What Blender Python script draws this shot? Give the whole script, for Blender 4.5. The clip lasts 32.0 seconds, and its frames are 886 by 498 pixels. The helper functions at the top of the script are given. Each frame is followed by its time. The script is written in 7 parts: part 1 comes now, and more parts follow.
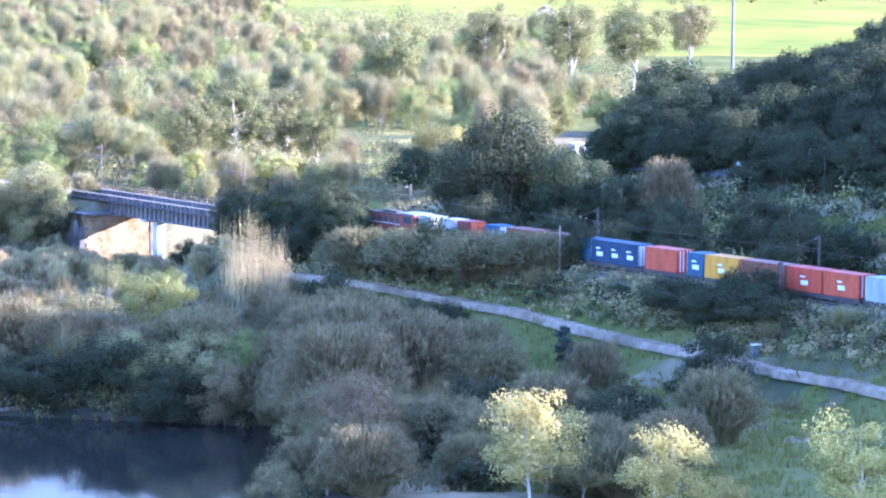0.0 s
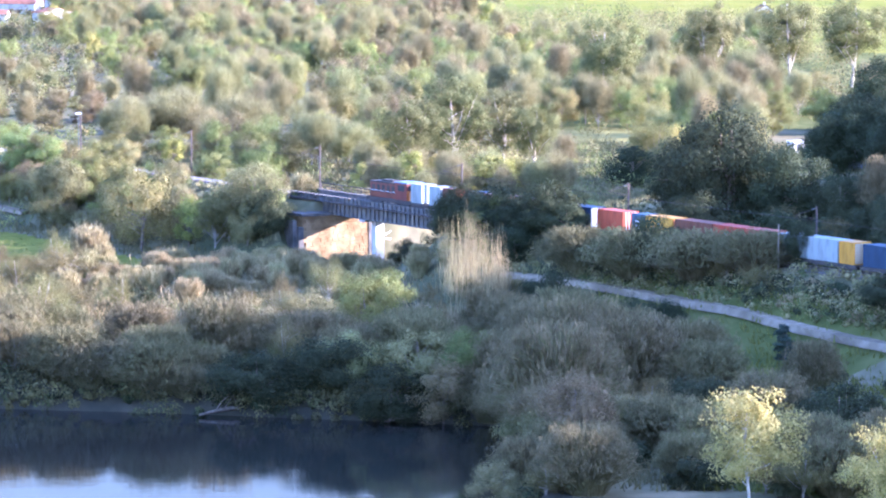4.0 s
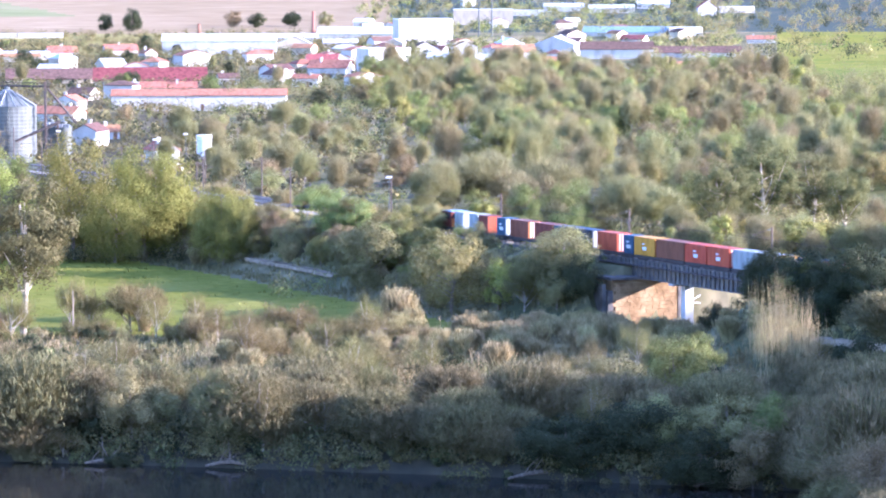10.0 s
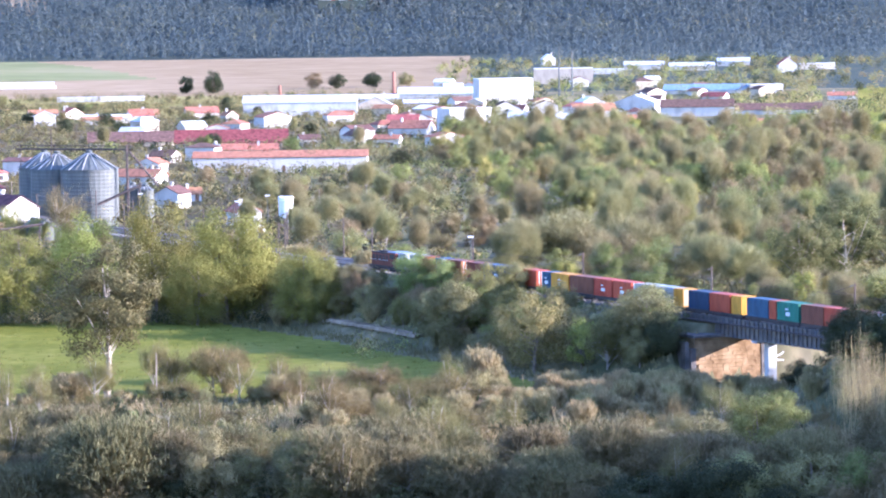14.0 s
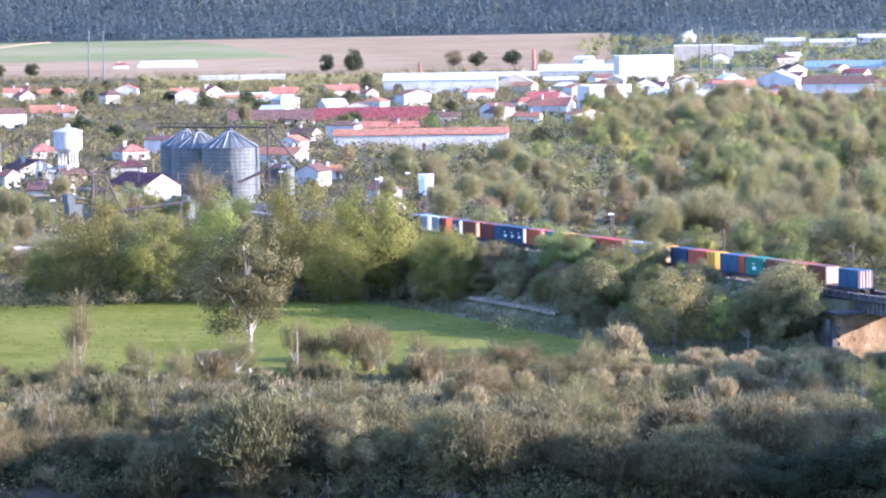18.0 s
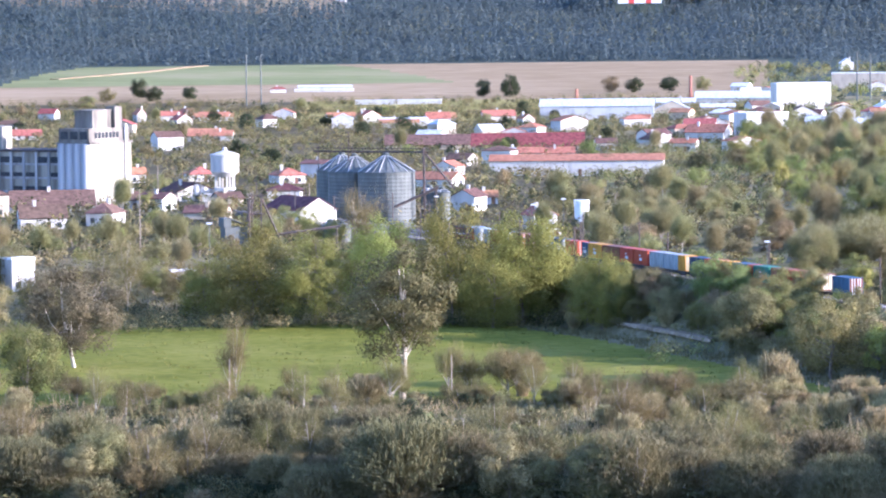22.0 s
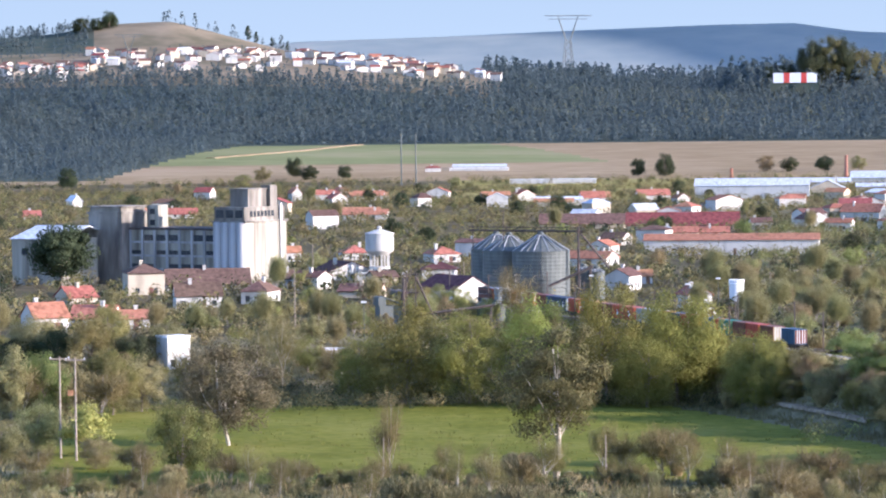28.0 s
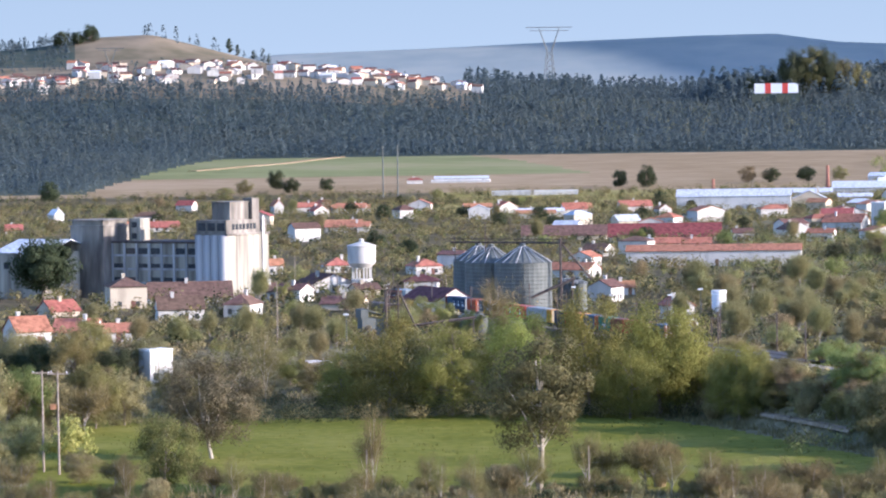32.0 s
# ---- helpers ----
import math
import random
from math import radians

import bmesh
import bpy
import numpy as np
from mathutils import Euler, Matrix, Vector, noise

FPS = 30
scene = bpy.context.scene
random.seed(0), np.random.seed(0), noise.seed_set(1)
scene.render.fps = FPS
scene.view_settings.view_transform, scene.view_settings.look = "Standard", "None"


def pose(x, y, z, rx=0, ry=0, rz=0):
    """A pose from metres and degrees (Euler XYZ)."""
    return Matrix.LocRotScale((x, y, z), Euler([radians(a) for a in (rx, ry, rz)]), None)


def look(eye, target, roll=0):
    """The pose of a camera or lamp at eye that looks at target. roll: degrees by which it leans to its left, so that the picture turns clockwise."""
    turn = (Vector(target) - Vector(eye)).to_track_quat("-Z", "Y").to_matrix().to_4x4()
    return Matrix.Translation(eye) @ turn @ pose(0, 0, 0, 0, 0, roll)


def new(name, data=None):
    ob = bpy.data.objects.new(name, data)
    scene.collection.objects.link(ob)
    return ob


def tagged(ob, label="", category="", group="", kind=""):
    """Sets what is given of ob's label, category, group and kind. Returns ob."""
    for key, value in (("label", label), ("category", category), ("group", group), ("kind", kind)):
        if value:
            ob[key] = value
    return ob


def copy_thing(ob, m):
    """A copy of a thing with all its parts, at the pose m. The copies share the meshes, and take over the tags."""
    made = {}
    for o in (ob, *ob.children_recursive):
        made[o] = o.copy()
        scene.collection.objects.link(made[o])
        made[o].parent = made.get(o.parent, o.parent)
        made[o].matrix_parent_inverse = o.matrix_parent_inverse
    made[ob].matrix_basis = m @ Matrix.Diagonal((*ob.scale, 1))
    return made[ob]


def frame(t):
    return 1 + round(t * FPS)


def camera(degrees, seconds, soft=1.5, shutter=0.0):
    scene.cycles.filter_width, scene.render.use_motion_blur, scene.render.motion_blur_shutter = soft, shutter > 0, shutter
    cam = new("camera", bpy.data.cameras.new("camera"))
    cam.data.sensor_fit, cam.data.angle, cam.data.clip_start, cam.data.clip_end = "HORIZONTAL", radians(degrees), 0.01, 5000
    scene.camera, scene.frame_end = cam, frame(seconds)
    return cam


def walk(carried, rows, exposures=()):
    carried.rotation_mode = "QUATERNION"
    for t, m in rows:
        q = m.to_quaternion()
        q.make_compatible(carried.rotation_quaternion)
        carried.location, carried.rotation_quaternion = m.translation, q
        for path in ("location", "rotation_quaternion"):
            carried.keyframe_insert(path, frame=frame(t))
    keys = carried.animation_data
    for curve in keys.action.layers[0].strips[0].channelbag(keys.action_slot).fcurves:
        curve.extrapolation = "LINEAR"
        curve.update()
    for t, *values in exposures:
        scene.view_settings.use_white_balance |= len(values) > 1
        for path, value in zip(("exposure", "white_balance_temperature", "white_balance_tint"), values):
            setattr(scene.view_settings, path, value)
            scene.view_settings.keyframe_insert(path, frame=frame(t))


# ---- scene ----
LENS = 12.79
cam = camera(LENS, 32.0, soft=2.1)
EYE = (0.0, 0.0, 54.0)
# seconds, yaw, pitch, roll of a camera that pans and tilts on its tripod
AIM = [
    (0, -15.375, -5.264, -0.537), (0.5, -15.183, -5.218, -0.304), (1, -14.659, -5.263, -0.423), (1.5, -13.886, -5.259, -0.395), (2, -13.364, -5.287, -0.283),
    (2.5, -12.980, -5.391, -0.096), (4.5, -11.787, -5.251, -0.191), (5, -11.103, -5.232, -0.375), (5.5, -10.115, -4.999, -0.379), (6, -9.508, -4.934, -0.109),
    (6.5, -9.288, -4.860, 0.055), (7, -9.006, -4.816, 0.233), (7.5, -9.010, -4.801, 0.004), (8, -9.057, -4.624, 0.091), (8.5, -8.795, -4.533, 0.366),
    (9, -8.256, -4.527, 0.319), (9.5, -7.892, -4.502, 0.262), (10, -7.704, -4.362, 0.166), (10.5, -7.568, -4.209, 0.388), (11, -7.322, -4.144, 0.470),
    (11.5, -7.237, -4.097, 0.582), (12, -7.349, -3.970, 0.688), (12.5, -7.231, -3.886, 0.694), (13, -7.049, -3.631, 0.711), (13.5, -6.845, -3.473, 0.570),
    (14, -6.519, -3.489, 0.754), (14.5, -6.023, -3.572, 0.744), (15, -5.692, -3.506, 0.726), (15.5, -5.521, -3.587, 0.809), (17.5, -4.576, -3.762, 1.002),
    (18, -4.476, -3.786, 0.962), (18.5, -4.358, -3.828, 0.801), (19, -4.361, -3.835, 0.746), (19.5, -4.176, -3.849, 0.818), (20, -3.848, -3.768, 0.801),
    (20.5, -3.376, -3.622, 0.649), (21, -3.026, -3.454, 0.698), (21.5, -2.747, -3.408, 0.601), (22, -2.228, -3.386, 0.631), (22.5, -1.632, -3.269, 0.500),
    (23, -1.258, -3.332, 0.247), (23.5, -0.852, -3.256, 0.236), (24, -0.480, -3.150, 0.003), (24.5, -0.378, -2.959, 0.017), (25, -0.334, -2.752, 0.278),
    (25.5, -0.157, -2.675, 0.364), (27.5, 0.039, -2.421, 1.031), (28, 0.000, -2.217, 0.600), (28.5, -0.006, -2.069, 0.712), (29, -0.063, -1.680, 0.695),
    (29.5, 0.056, -1.552, 0.835), (30, 0.087, -1.627, 0.772), (30.5, -0.099, -1.791, 0.802), (31, -0.199, -1.856, 0.811), (31.5, -0.172, -1.983, 0.984),
    (32, -0.261, -2.046, 0.854),
]
walk(cam, [(t, pose(*EYE, 90 + p, 0, w) @ pose(0, 0, 0, 0, 0, -r)) for t, w, p, r in AIM],
     exposures=[(0.0, 3.25, 4500, 38), (3.0, 3.07, 4600, 38), (6.0, 2.86, 4650, 37), (9.0, 2.63, 4700, 36), (13.0, 2.33, 4750, 34), (19.0, 2.18, 4750, 33), (23.0, 1.9, 4800, 30), (28.0, 1.52, 5050, 26), (32.0, 1.4, 5050, 26)])

# ---- daylight: a low sun behind the hill beside the line, clear sky ----
SUN_AT = Vector((0.96, -0.27, 0.0)).normalized()
SUN_UP = 15.5
world = bpy.data.worlds.new("sky")
scene.world = world
world.use_nodes = True
sky = world.node_tree.nodes.new("ShaderNodeTexSky")
sky.sky_type, sky.sun_disc = "NISHITA", False
sky.sun_elevation, sky.sun_rotation = radians(SUN_UP), math.atan2(SUN_AT.x, SUN_AT.y)
sky.air_density, sky.dust_density, sky.ozone_density = 1.0, 0.8, 1.4
world.node_tree.links.new(sky.outputs[0], world.node_tree.nodes["Background"].inputs[0])
world.node_tree.nodes["Background"].inputs[1].default_value = 0.15
sun = new("sun", bpy.data.lights.new("sun", "SUN"))
sun.data.energy, sun.data.angle, sun.data.color = 4.3, radians(0.6), (1.0, 0.82, 0.56)
sun.matrix_world = look(SUN_AT * 900 + Vector((0, 0, 900 * math.tan(radians(SUN_UP)))), (0, 0, 0))


# ---- materials ----
def shader(name, stops, scale=1.0, rough=0.85, bump=0.0, spread=0.0, metal=0.0, detail=4.0, glow=0.0, streak=None, coarse=0.0):
    """A surface whose colour runs over the stops by noise at two scales; spread varies it from object to object."""
    m = bpy.data.materials.new(name)
    m.use_nodes = True
    n, ln = m.node_tree.nodes, m.node_tree.links
    b = n["Principled BSDF"]
    co = n.new("ShaderNodeTexCoord")
    t1 = n.new("ShaderNodeTexNoise")
    t1.inputs["Scale"].default_value, t1.inputs["Detail"].default_value = scale, detail
    if streak:
        mp = n.new("ShaderNodeMapping")
        mp.inputs["Scale"].default_value = streak
        ln.new(co.outputs["Object"], mp.inputs[0])
        ln.new(mp.outputs[0], t1.inputs["Vector"])
    else:
        ln.new(co.outputs["Object"], t1.inputs["Vector"])
    fac = t1.outputs["Fac"]
    if coarse:
        t2 = n.new("ShaderNodeTexNoise")
        t2.inputs["Scale"].default_value, t2.inputs["Detail"].default_value = coarse, 3.0
        ln.new(co.outputs["Object"], t2.inputs["Vector"])
        mid = n.new("ShaderNodeMath")
        mid.operation = "MULTIPLY_ADD"
        ln.new(t2.outputs["Fac"], mid.inputs[0])
        mid.inputs[1].default_value = 0.9
        half = n.new("ShaderNodeMath")
        half.operation = "MULTIPLY_ADD"
        ln.new(fac, half.inputs[0])
        half.inputs[1].default_value, half.inputs[2].default_value = 0.7, -0.3
        ln.new(half.outputs[0], mid.inputs[2])
        fac = mid.outputs[0]
    ramp = n.new("ShaderNodeValToRGB")
    while len(ramp.color_ramp.elements) < len(stops):
        ramp.color_ramp.elements.new(0.5)
    for i, (e, c) in enumerate(zip(ramp.color_ramp.elements, stops)):
        e.position = 0.3 + 0.4 * i / max(1, len(stops) - 1)
        e.color = (*c, 1)
    ln.new(fac, ramp.inputs[0])
    out = ramp.outputs[0]
    if spread:
        info = n.new("ShaderNodeObjectInfo")
        hsv = n.new("ShaderNodeHueSaturation")
        for slot, lo, hi in (("Hue", 0.5 - 0.06 * spread, 0.5 + 0.06 * spread), ("Value", 1 - 0.4 * spread, 1 + 0.4 * spread)):
            r = n.new("ShaderNodeMapRange")
            r.inputs["To Min"].default_value, r.inputs["To Max"].default_value = lo, hi
            if slot == "Value":
                w = n.new("ShaderNodeTexWhiteNoise")
                w.noise_dimensions = "1D"
                ln.new(info.outputs["Random"], w.inputs["W"])
                ln.new(w.outputs["Value"], r.inputs["Value"])
            else:
                ln.new(info.outputs["Random"], r.inputs["Value"])
            ln.new(r.outputs[0], hsv.inputs[slot])
        ln.new(out, hsv.inputs["Color"])
        out = hsv.outputs[0]
    ln.new(out, b.inputs["Base Color"])
    b.inputs["Roughness"].default_value, b.inputs["Metallic"].default_value = rough, metal
    b.inputs["Specular IOR Level"].default_value = 0.25
    if bump:
        bp = n.new("ShaderNodeBump")
        bp.inputs["Strength"].default_value = bump
        bp.inputs["Distance"].default_value = 0.3
        ln.new(t1.outputs["Fac"], bp.inputs["Height"])
        ln.new(bp.outputs[0], b.inputs["Normal"])
    return m


def leafy(name, stops, spread=0.6, through_light=0.3, coarse=0.0, vary=0.18):
    """Foliage: varied leaf by leaf and plant by plant, with some light through the leaves."""
    stops = [tuple(k * (0.9 * v + 0.1 * sum(c) / 3) for k, v in zip((1.07, 1.02, 0.93), c)) for c in stops]
    m = shader(name, stops, scale=0.9, rough=0.7, spread=spread, coarse=coarse)
    n, ln = m.node_tree.nodes, m.node_tree.links
    b = n["Principled BSDF"]
    src = b.inputs["Base Color"].links[0].from_socket
    b.inputs["Specular IOR Level"].default_value = 0.08
    geo = n.new("ShaderNodeNewGeometry")
    r = n.new("ShaderNodeMapRange")
    r.inputs["To Min"].default_value, r.inputs["To Max"].default_value = 1 - vary, 1 + vary
    ln.new(geo.outputs["Random Per Island"], r.inputs["Value"])
    mul = n.new("ShaderNodeVectorMath")
    mul.operation = "SCALE"
    ln.new(src, mul.inputs[0])
    ln.new(r.outputs[0], mul.inputs["Scale"])
    ln.new(mul.outputs[0], b.inputs["Base Color"])
    tr = n.new("ShaderNodeBsdfTranslucent")
    ln.new(mul.outputs[0], tr.inputs[0])
    mix = n.new("ShaderNodeMixShader")
    mix.inputs[0].default_value = through_light
    ln.new(b.outputs[0], mix.inputs[1])
    ln.new(tr.outputs[0], mix.inputs[2])
    ln.new(mix.outputs[0], n["Material Output"].inputs[0])
    return m


M = {}
M["scrub"] = shader("scrub_ground", [(0.07, 0.075, 0.035), (0.15, 0.135, 0.07), (0.25, 0.21, 0.12)], scale=0.22, bump=0.6, detail=9, coarse=0.03)
M["meadow"] = shader("meadow_grass", [(0.105, 0.112, 0.016), (0.15, 0.152, 0.024), (0.2, 0.19, 0.042)], scale=0.5, bump=0.5, detail=9, coarse=0.045)
M["grass"] = shader("rough_grass", [(0.075, 0.085, 0.022), (0.11, 0.115, 0.032), (0.15, 0.145, 0.05)], scale=0.4, bump=0.6, detail=9, coarse=0.06)
M["soil"] = shader("ploughed_soil", [(0.23, 0.165, 0.085), (0.285, 0.21, 0.115), (0.34, 0.255, 0.15)], scale=0.05, bump=0.2, detail=8, coarse=0.004)
M["young"] = shader("young_crop", [(0.165, 0.175, 0.07), (0.21, 0.215, 0.09), (0.255, 0.235, 0.12)], scale=0.04, detail=8, coarse=0.006)
M["yellow"] = shader("yellow_flowering_field", [(0.12, 0.145, 0.025), (0.18, 0.178, 0.028), (0.225, 0.2, 0.04)], scale=0.06, detail=8, coarse=0.01)
M["straw"] = shader("dry_grass_field", [(0.19, 0.165, 0.05), (0.25, 0.215, 0.068), (0.3, 0.26, 0.095)], scale=0.1, detail=8, coarse=0.02)
M["town"] = shader("town_ground", [(0.06, 0.055, 0.028), (0.1, 0.085, 0.045), (0.16, 0.13, 0.075)], scale=0.2, bump=0.3, detail=9, coarse=0.02)
M["forest_floor"] = shader("forest_floor", [(0.05, 0.07, 0.06), (0.07, 0.085, 0.065), (0.1, 0.1, 0.07)], scale=0.1, detail=8)
# blue of the distant haze is mixed into the ridge's base colour
M["far_ridge"] = shader("hazy_wooded_ridge", [(0.19, 0.23, 0.235), (0.23, 0.265, 0.26), (0.28, 0.3, 0.28)], scale=0.012, detail=9)
M["heath"] = shader("dry_heath", [(0.13, 0.115, 0.07), (0.19, 0.155, 0.1), (0.25, 0.2, 0.13)], scale=0.04, detail=9, coarse=0.01)
M["mud"] = shader("wet_bank_earth", [(0.035, 0.034, 0.022), (0.055, 0.05, 0.032), (0.08, 0.07, 0.045)], scale=0.5, bump=0.5, detail=9)
M["ballast"] = shader("ballast", [(0.085, 0.07, 0.06), (0.13, 0.11, 0.09), (0.19, 0.165, 0.14)], scale=3.0, bump=0.6, detail=6)
M["dirt"] = shader("gravel_dirt_road", [(0.18, 0.14, 0.09), (0.26, 0.205, 0.135), (0.35, 0.285, 0.2)], scale=0.7, bump=0.5, detail=9, coarse=0.12)
M["asphalt"] = shader("asphalt", [(0.13, 0.13, 0.14), (0.18, 0.18, 0.19)], scale=2.0, rough=0.8)
M["water"] = shader("river_water", [(0.016, 0.017, 0.014), (0.024, 0.024, 0.019)], scale=0.9, rough=0.04, bump=0.04, detail=4, streak=(0.4, 1.0, 1))
M["water"].node_tree.nodes["Principled BSDF"].inputs["IOR"].default_value = 1.33
M["water"].node_tree.nodes["Principled BSDF"].inputs["Specular IOR Level"].default_value = 0.3
M["bark_white"] = shader("pale_bark", [(0.33, 0.29, 0.22), (0.44, 0.39, 0.3), (0.22, 0.18, 0.13)], scale=1.2, bump=0.3)
M["bark"] = shader("brown_bark", [(0.12, 0.095, 0.07), (0.2, 0.16, 0.12), (0.28, 0.23, 0.18)], scale=2, bump=0.4)
M["bark_grey"] = shader("grey_bark", [(0.2, 0.17, 0.14), (0.3, 0.26, 0.21), (0.4, 0.35, 0.29)], scale=2, bump=0.3)
M["twig"] = leafy("bare_twigs", [(0.125, 0.112, 0.042), (0.175, 0.155, 0.058), (0.235, 0.205, 0.082)], 0.4, 0.25)
M["twig_tree"] = leafy("tan_budding_twigs", [(0.175, 0.165, 0.068), (0.245, 0.23, 0.1), (0.315, 0.29, 0.138)], 0.4, 0.3)
M["twig_pale"] = leafy("pale_poplar_twigs", [(0.3, 0.255, 0.12), (0.4, 0.335, 0.165)], 0.2, 0.2)
M["willow"] = leafy("willow_leaves", [(0.16, 0.165, 0.03), (0.22, 0.22, 0.045), (0.28, 0.265, 0.065)], 0.5, 0.4)
M["green"] = leafy("spring_leaves", [(0.16, 0.175, 0.045), (0.22, 0.23, 0.065), (0.28, 0.275, 0.1)], 0.7, 0.4)
M["olive"] = leafy("olive_brown_leaves", [(0.16, 0.15, 0.06), (0.22, 0.2, 0.085), (0.29, 0.26, 0.125)], 0.6, 0.35)
M["euc"] = leafy("eucalyptus_leaves", [(0.112, 0.122, 0.04), (0.16, 0.165, 0.058), (0.215, 0.21, 0.085)], 0.4, 0.35)
M["euc_dark"] = leafy("reddish_eucalyptus_leaves", [(0.095, 0.085, 0.045), (0.135, 0.115, 0.065), (0.19, 0.16, 0.095)], 0.3, 0.35)
# deep oak green, lowered a fifth in place of the hill's shade
M["dark"] = leafy("shade_dark_oak_leaves", [(0.036, 0.048, 0.022), (0.052, 0.065, 0.03), (0.076, 0.09, 0.046)], 0.4, 0.35)
M["yellow_leaf"] = leafy("yellow_green_leaves", [(0.2, 0.22, 0.05), (0.3, 0.3, 0.07), (0.4, 0.37, 0.1)], 0.4)
# low sun on the tree tops is put into this bright leaf colour
M["gold"] = leafy("sun_gold_leaves", [(0.25, 0.24, 0.06), (0.38, 0.34, 0.09), (0.5, 0.44, 0.15)], 0.2)
M["cane"] = leafy("dry_cane", [(0.22, 0.19, 0.085), (0.32, 0.275, 0.13), (0.42, 0.36, 0.18)], 0.3, 0.2)
M["cane_grey"] = leafy("grey_green_cane", [(0.115, 0.108, 0.045), (0.168, 0.153, 0.07), (0.24, 0.215, 0.105)], 0.35, 0.3)
M["pine"] = leafy("pine_needles", [(0.03, 0.05, 0.038), (0.045, 0.07, 0.05), (0.07, 0.095, 0.065)], 0.5, 0.15)
M["herb"] = leafy("low_herbs", [(0.09, 0.11, 0.035), (0.14, 0.155, 0.055), (0.24, 0.21, 0.11)], 0.6, 0.2)

# earth, grass and gravel are matt
for k in ("scrub", "meadow", "grass", "soil", "young", "yellow", "straw", "town", "forest_floor", "heath", "ballast", "dirt"):
    M[k].node_tree.nodes["Principled BSDF"].inputs["Specular IOR Level"].default_value = 0.02


# ---- mesh helpers ----
def mesh_from(name, verts, faces, mat, ids=None, smooth_faces=False):
    """A mesh from arrays of verts (n, 3) and equal-sided faces (m, k); ids gives each face its material."""
    verts, faces = np.asarray(verts, np.float32), np.asarray(faces, np.int32)
    me = bpy.data.meshes.new(name)
    me.vertices.add(len(verts))
    me.vertices.foreach_set("co", verts.ravel())
    m, k = faces.shape
    me.loops.add(m * k)
    me.loops.foreach_set("vertex_index", faces.ravel())
    me.polygons.add(m)
    me.polygons.foreach_set("loop_start", np.arange(0, m * k, k, dtype=np.int32))
    me.polygons.foreach_set("loop_total", np.full(m, k, np.int32))
    if ids is not None:
        me.polygons.foreach_set("material_index", np.asarray(ids, np.int32))
    me.polygons.foreach_set("use_smooth", np.full(m, bool(smooth_faces)))
    for x in (mat if isinstance(mat, (list, tuple)) else [mat]):
        me.materials.append(x)
    me.update(calc_edges=True)
    return me


def part(name, bm, material, parent=None, label=""):
    """Links a bmesh or a mesh as one object under a thing or a part."""
    if isinstance(bm, bmesh.types.BMesh):
        me = bpy.data.meshes.new(name)
        bm.to_mesh(me)
        bm.free()
        me.materials.append(material)
    else:
        me = bm
    ob = new(name, me)
    ob.parent = parent
    return tagged(ob, label)


BOX_F = np.array([(0, 2, 3, 1), (4, 5, 7, 6), (0, 1, 5, 4), (2, 6, 7, 3), (0, 4, 6, 2), (1, 3, 7, 5)])


def boxes(rows):
    """Verts and faces of boxes (x0, x1, y0, y1, z0, z1)."""
    V, Fc = [], []
    for i, (x0, x1, y0, y1, z0, z1) in enumerate(rows):
        V += [(x, y, z) for z in (z0, z1) for y in (y0, y1) for x in (x0, x1)]
        Fc.append(BOX_F + 8 * i)
    return np.array(V, float), np.concatenate(Fc)


def box_mesh(name, mat, *rows):
    return mesh_from(name, *boxes(rows), mat)


def tube(path, radii, sides=5):
    """Verts and faces of a tapered tube along a path."""
    path = np.asarray(path, float)
    V, Fc = [], []
    for i, p in enumerate(path):
        t = path[min(i + 1, len(path) - 1)] - path[max(i - 1, 0)]
        t = t / (np.linalg.norm(t) + 1e-9)
        u = np.cross(t, (0.31, 0.93, 0.17))
        u = u / (np.linalg.norm(u) + 1e-9)
        w = np.cross(t, u)
        for k in range(sides):
            c, s = math.cos(2 * math.pi * k / sides), math.sin(2 * math.pi * k / sides)
            V.append(p + radii[i] * (c * u + s * w))
    for i in range(len(path) - 1):
        for k in range(sides):
            k2 = (k + 1) % sides
            Fc.append((i * sides + k, i * sides + k2, (i + 1) * sides + k2, (i + 1) * sides + k))
    return np.array(V), np.array(Fc)


def joined(pieces):
    V, Fc, n = [], [], 0
    for v, f in pieces:
        V.append(v)
        Fc.append(f + n)
        n += len(v)
    return np.concatenate(V), np.concatenate(Fc)


def ground_z(x, y):
    return float(terrain(x, y))


def smooth(v):
    v = np.clip(v, 0.0, 1.0)
    return v * v * (3 - 2 * v)


def track_x(y):
    u = (np.asarray(y, float) - 560) / 100
    return 104.4 - 32.04 * u + 0.144 * u * u


def bank_y(x):
    return np.interp(x, [-400, -150, -60, 0, 29, 60, 92, 100], [520, 465, 452, 445, 434, 421, 404, 398])


def bank_x(y):
    return np.interp(y, [150, 250, 330, 367, 396, 420], [-6, 42, 77, 88, 95, 100])


def wavy(x, y, s):
    return np.sin(x / s + 1.3) * np.cos(y / (1.3 * s) + 0.4) + 0.5 * np.sin((x + y) / (0.43 * s)) + 0.3 * np.cos((x - 1.7 * y) / (0.21 * s))


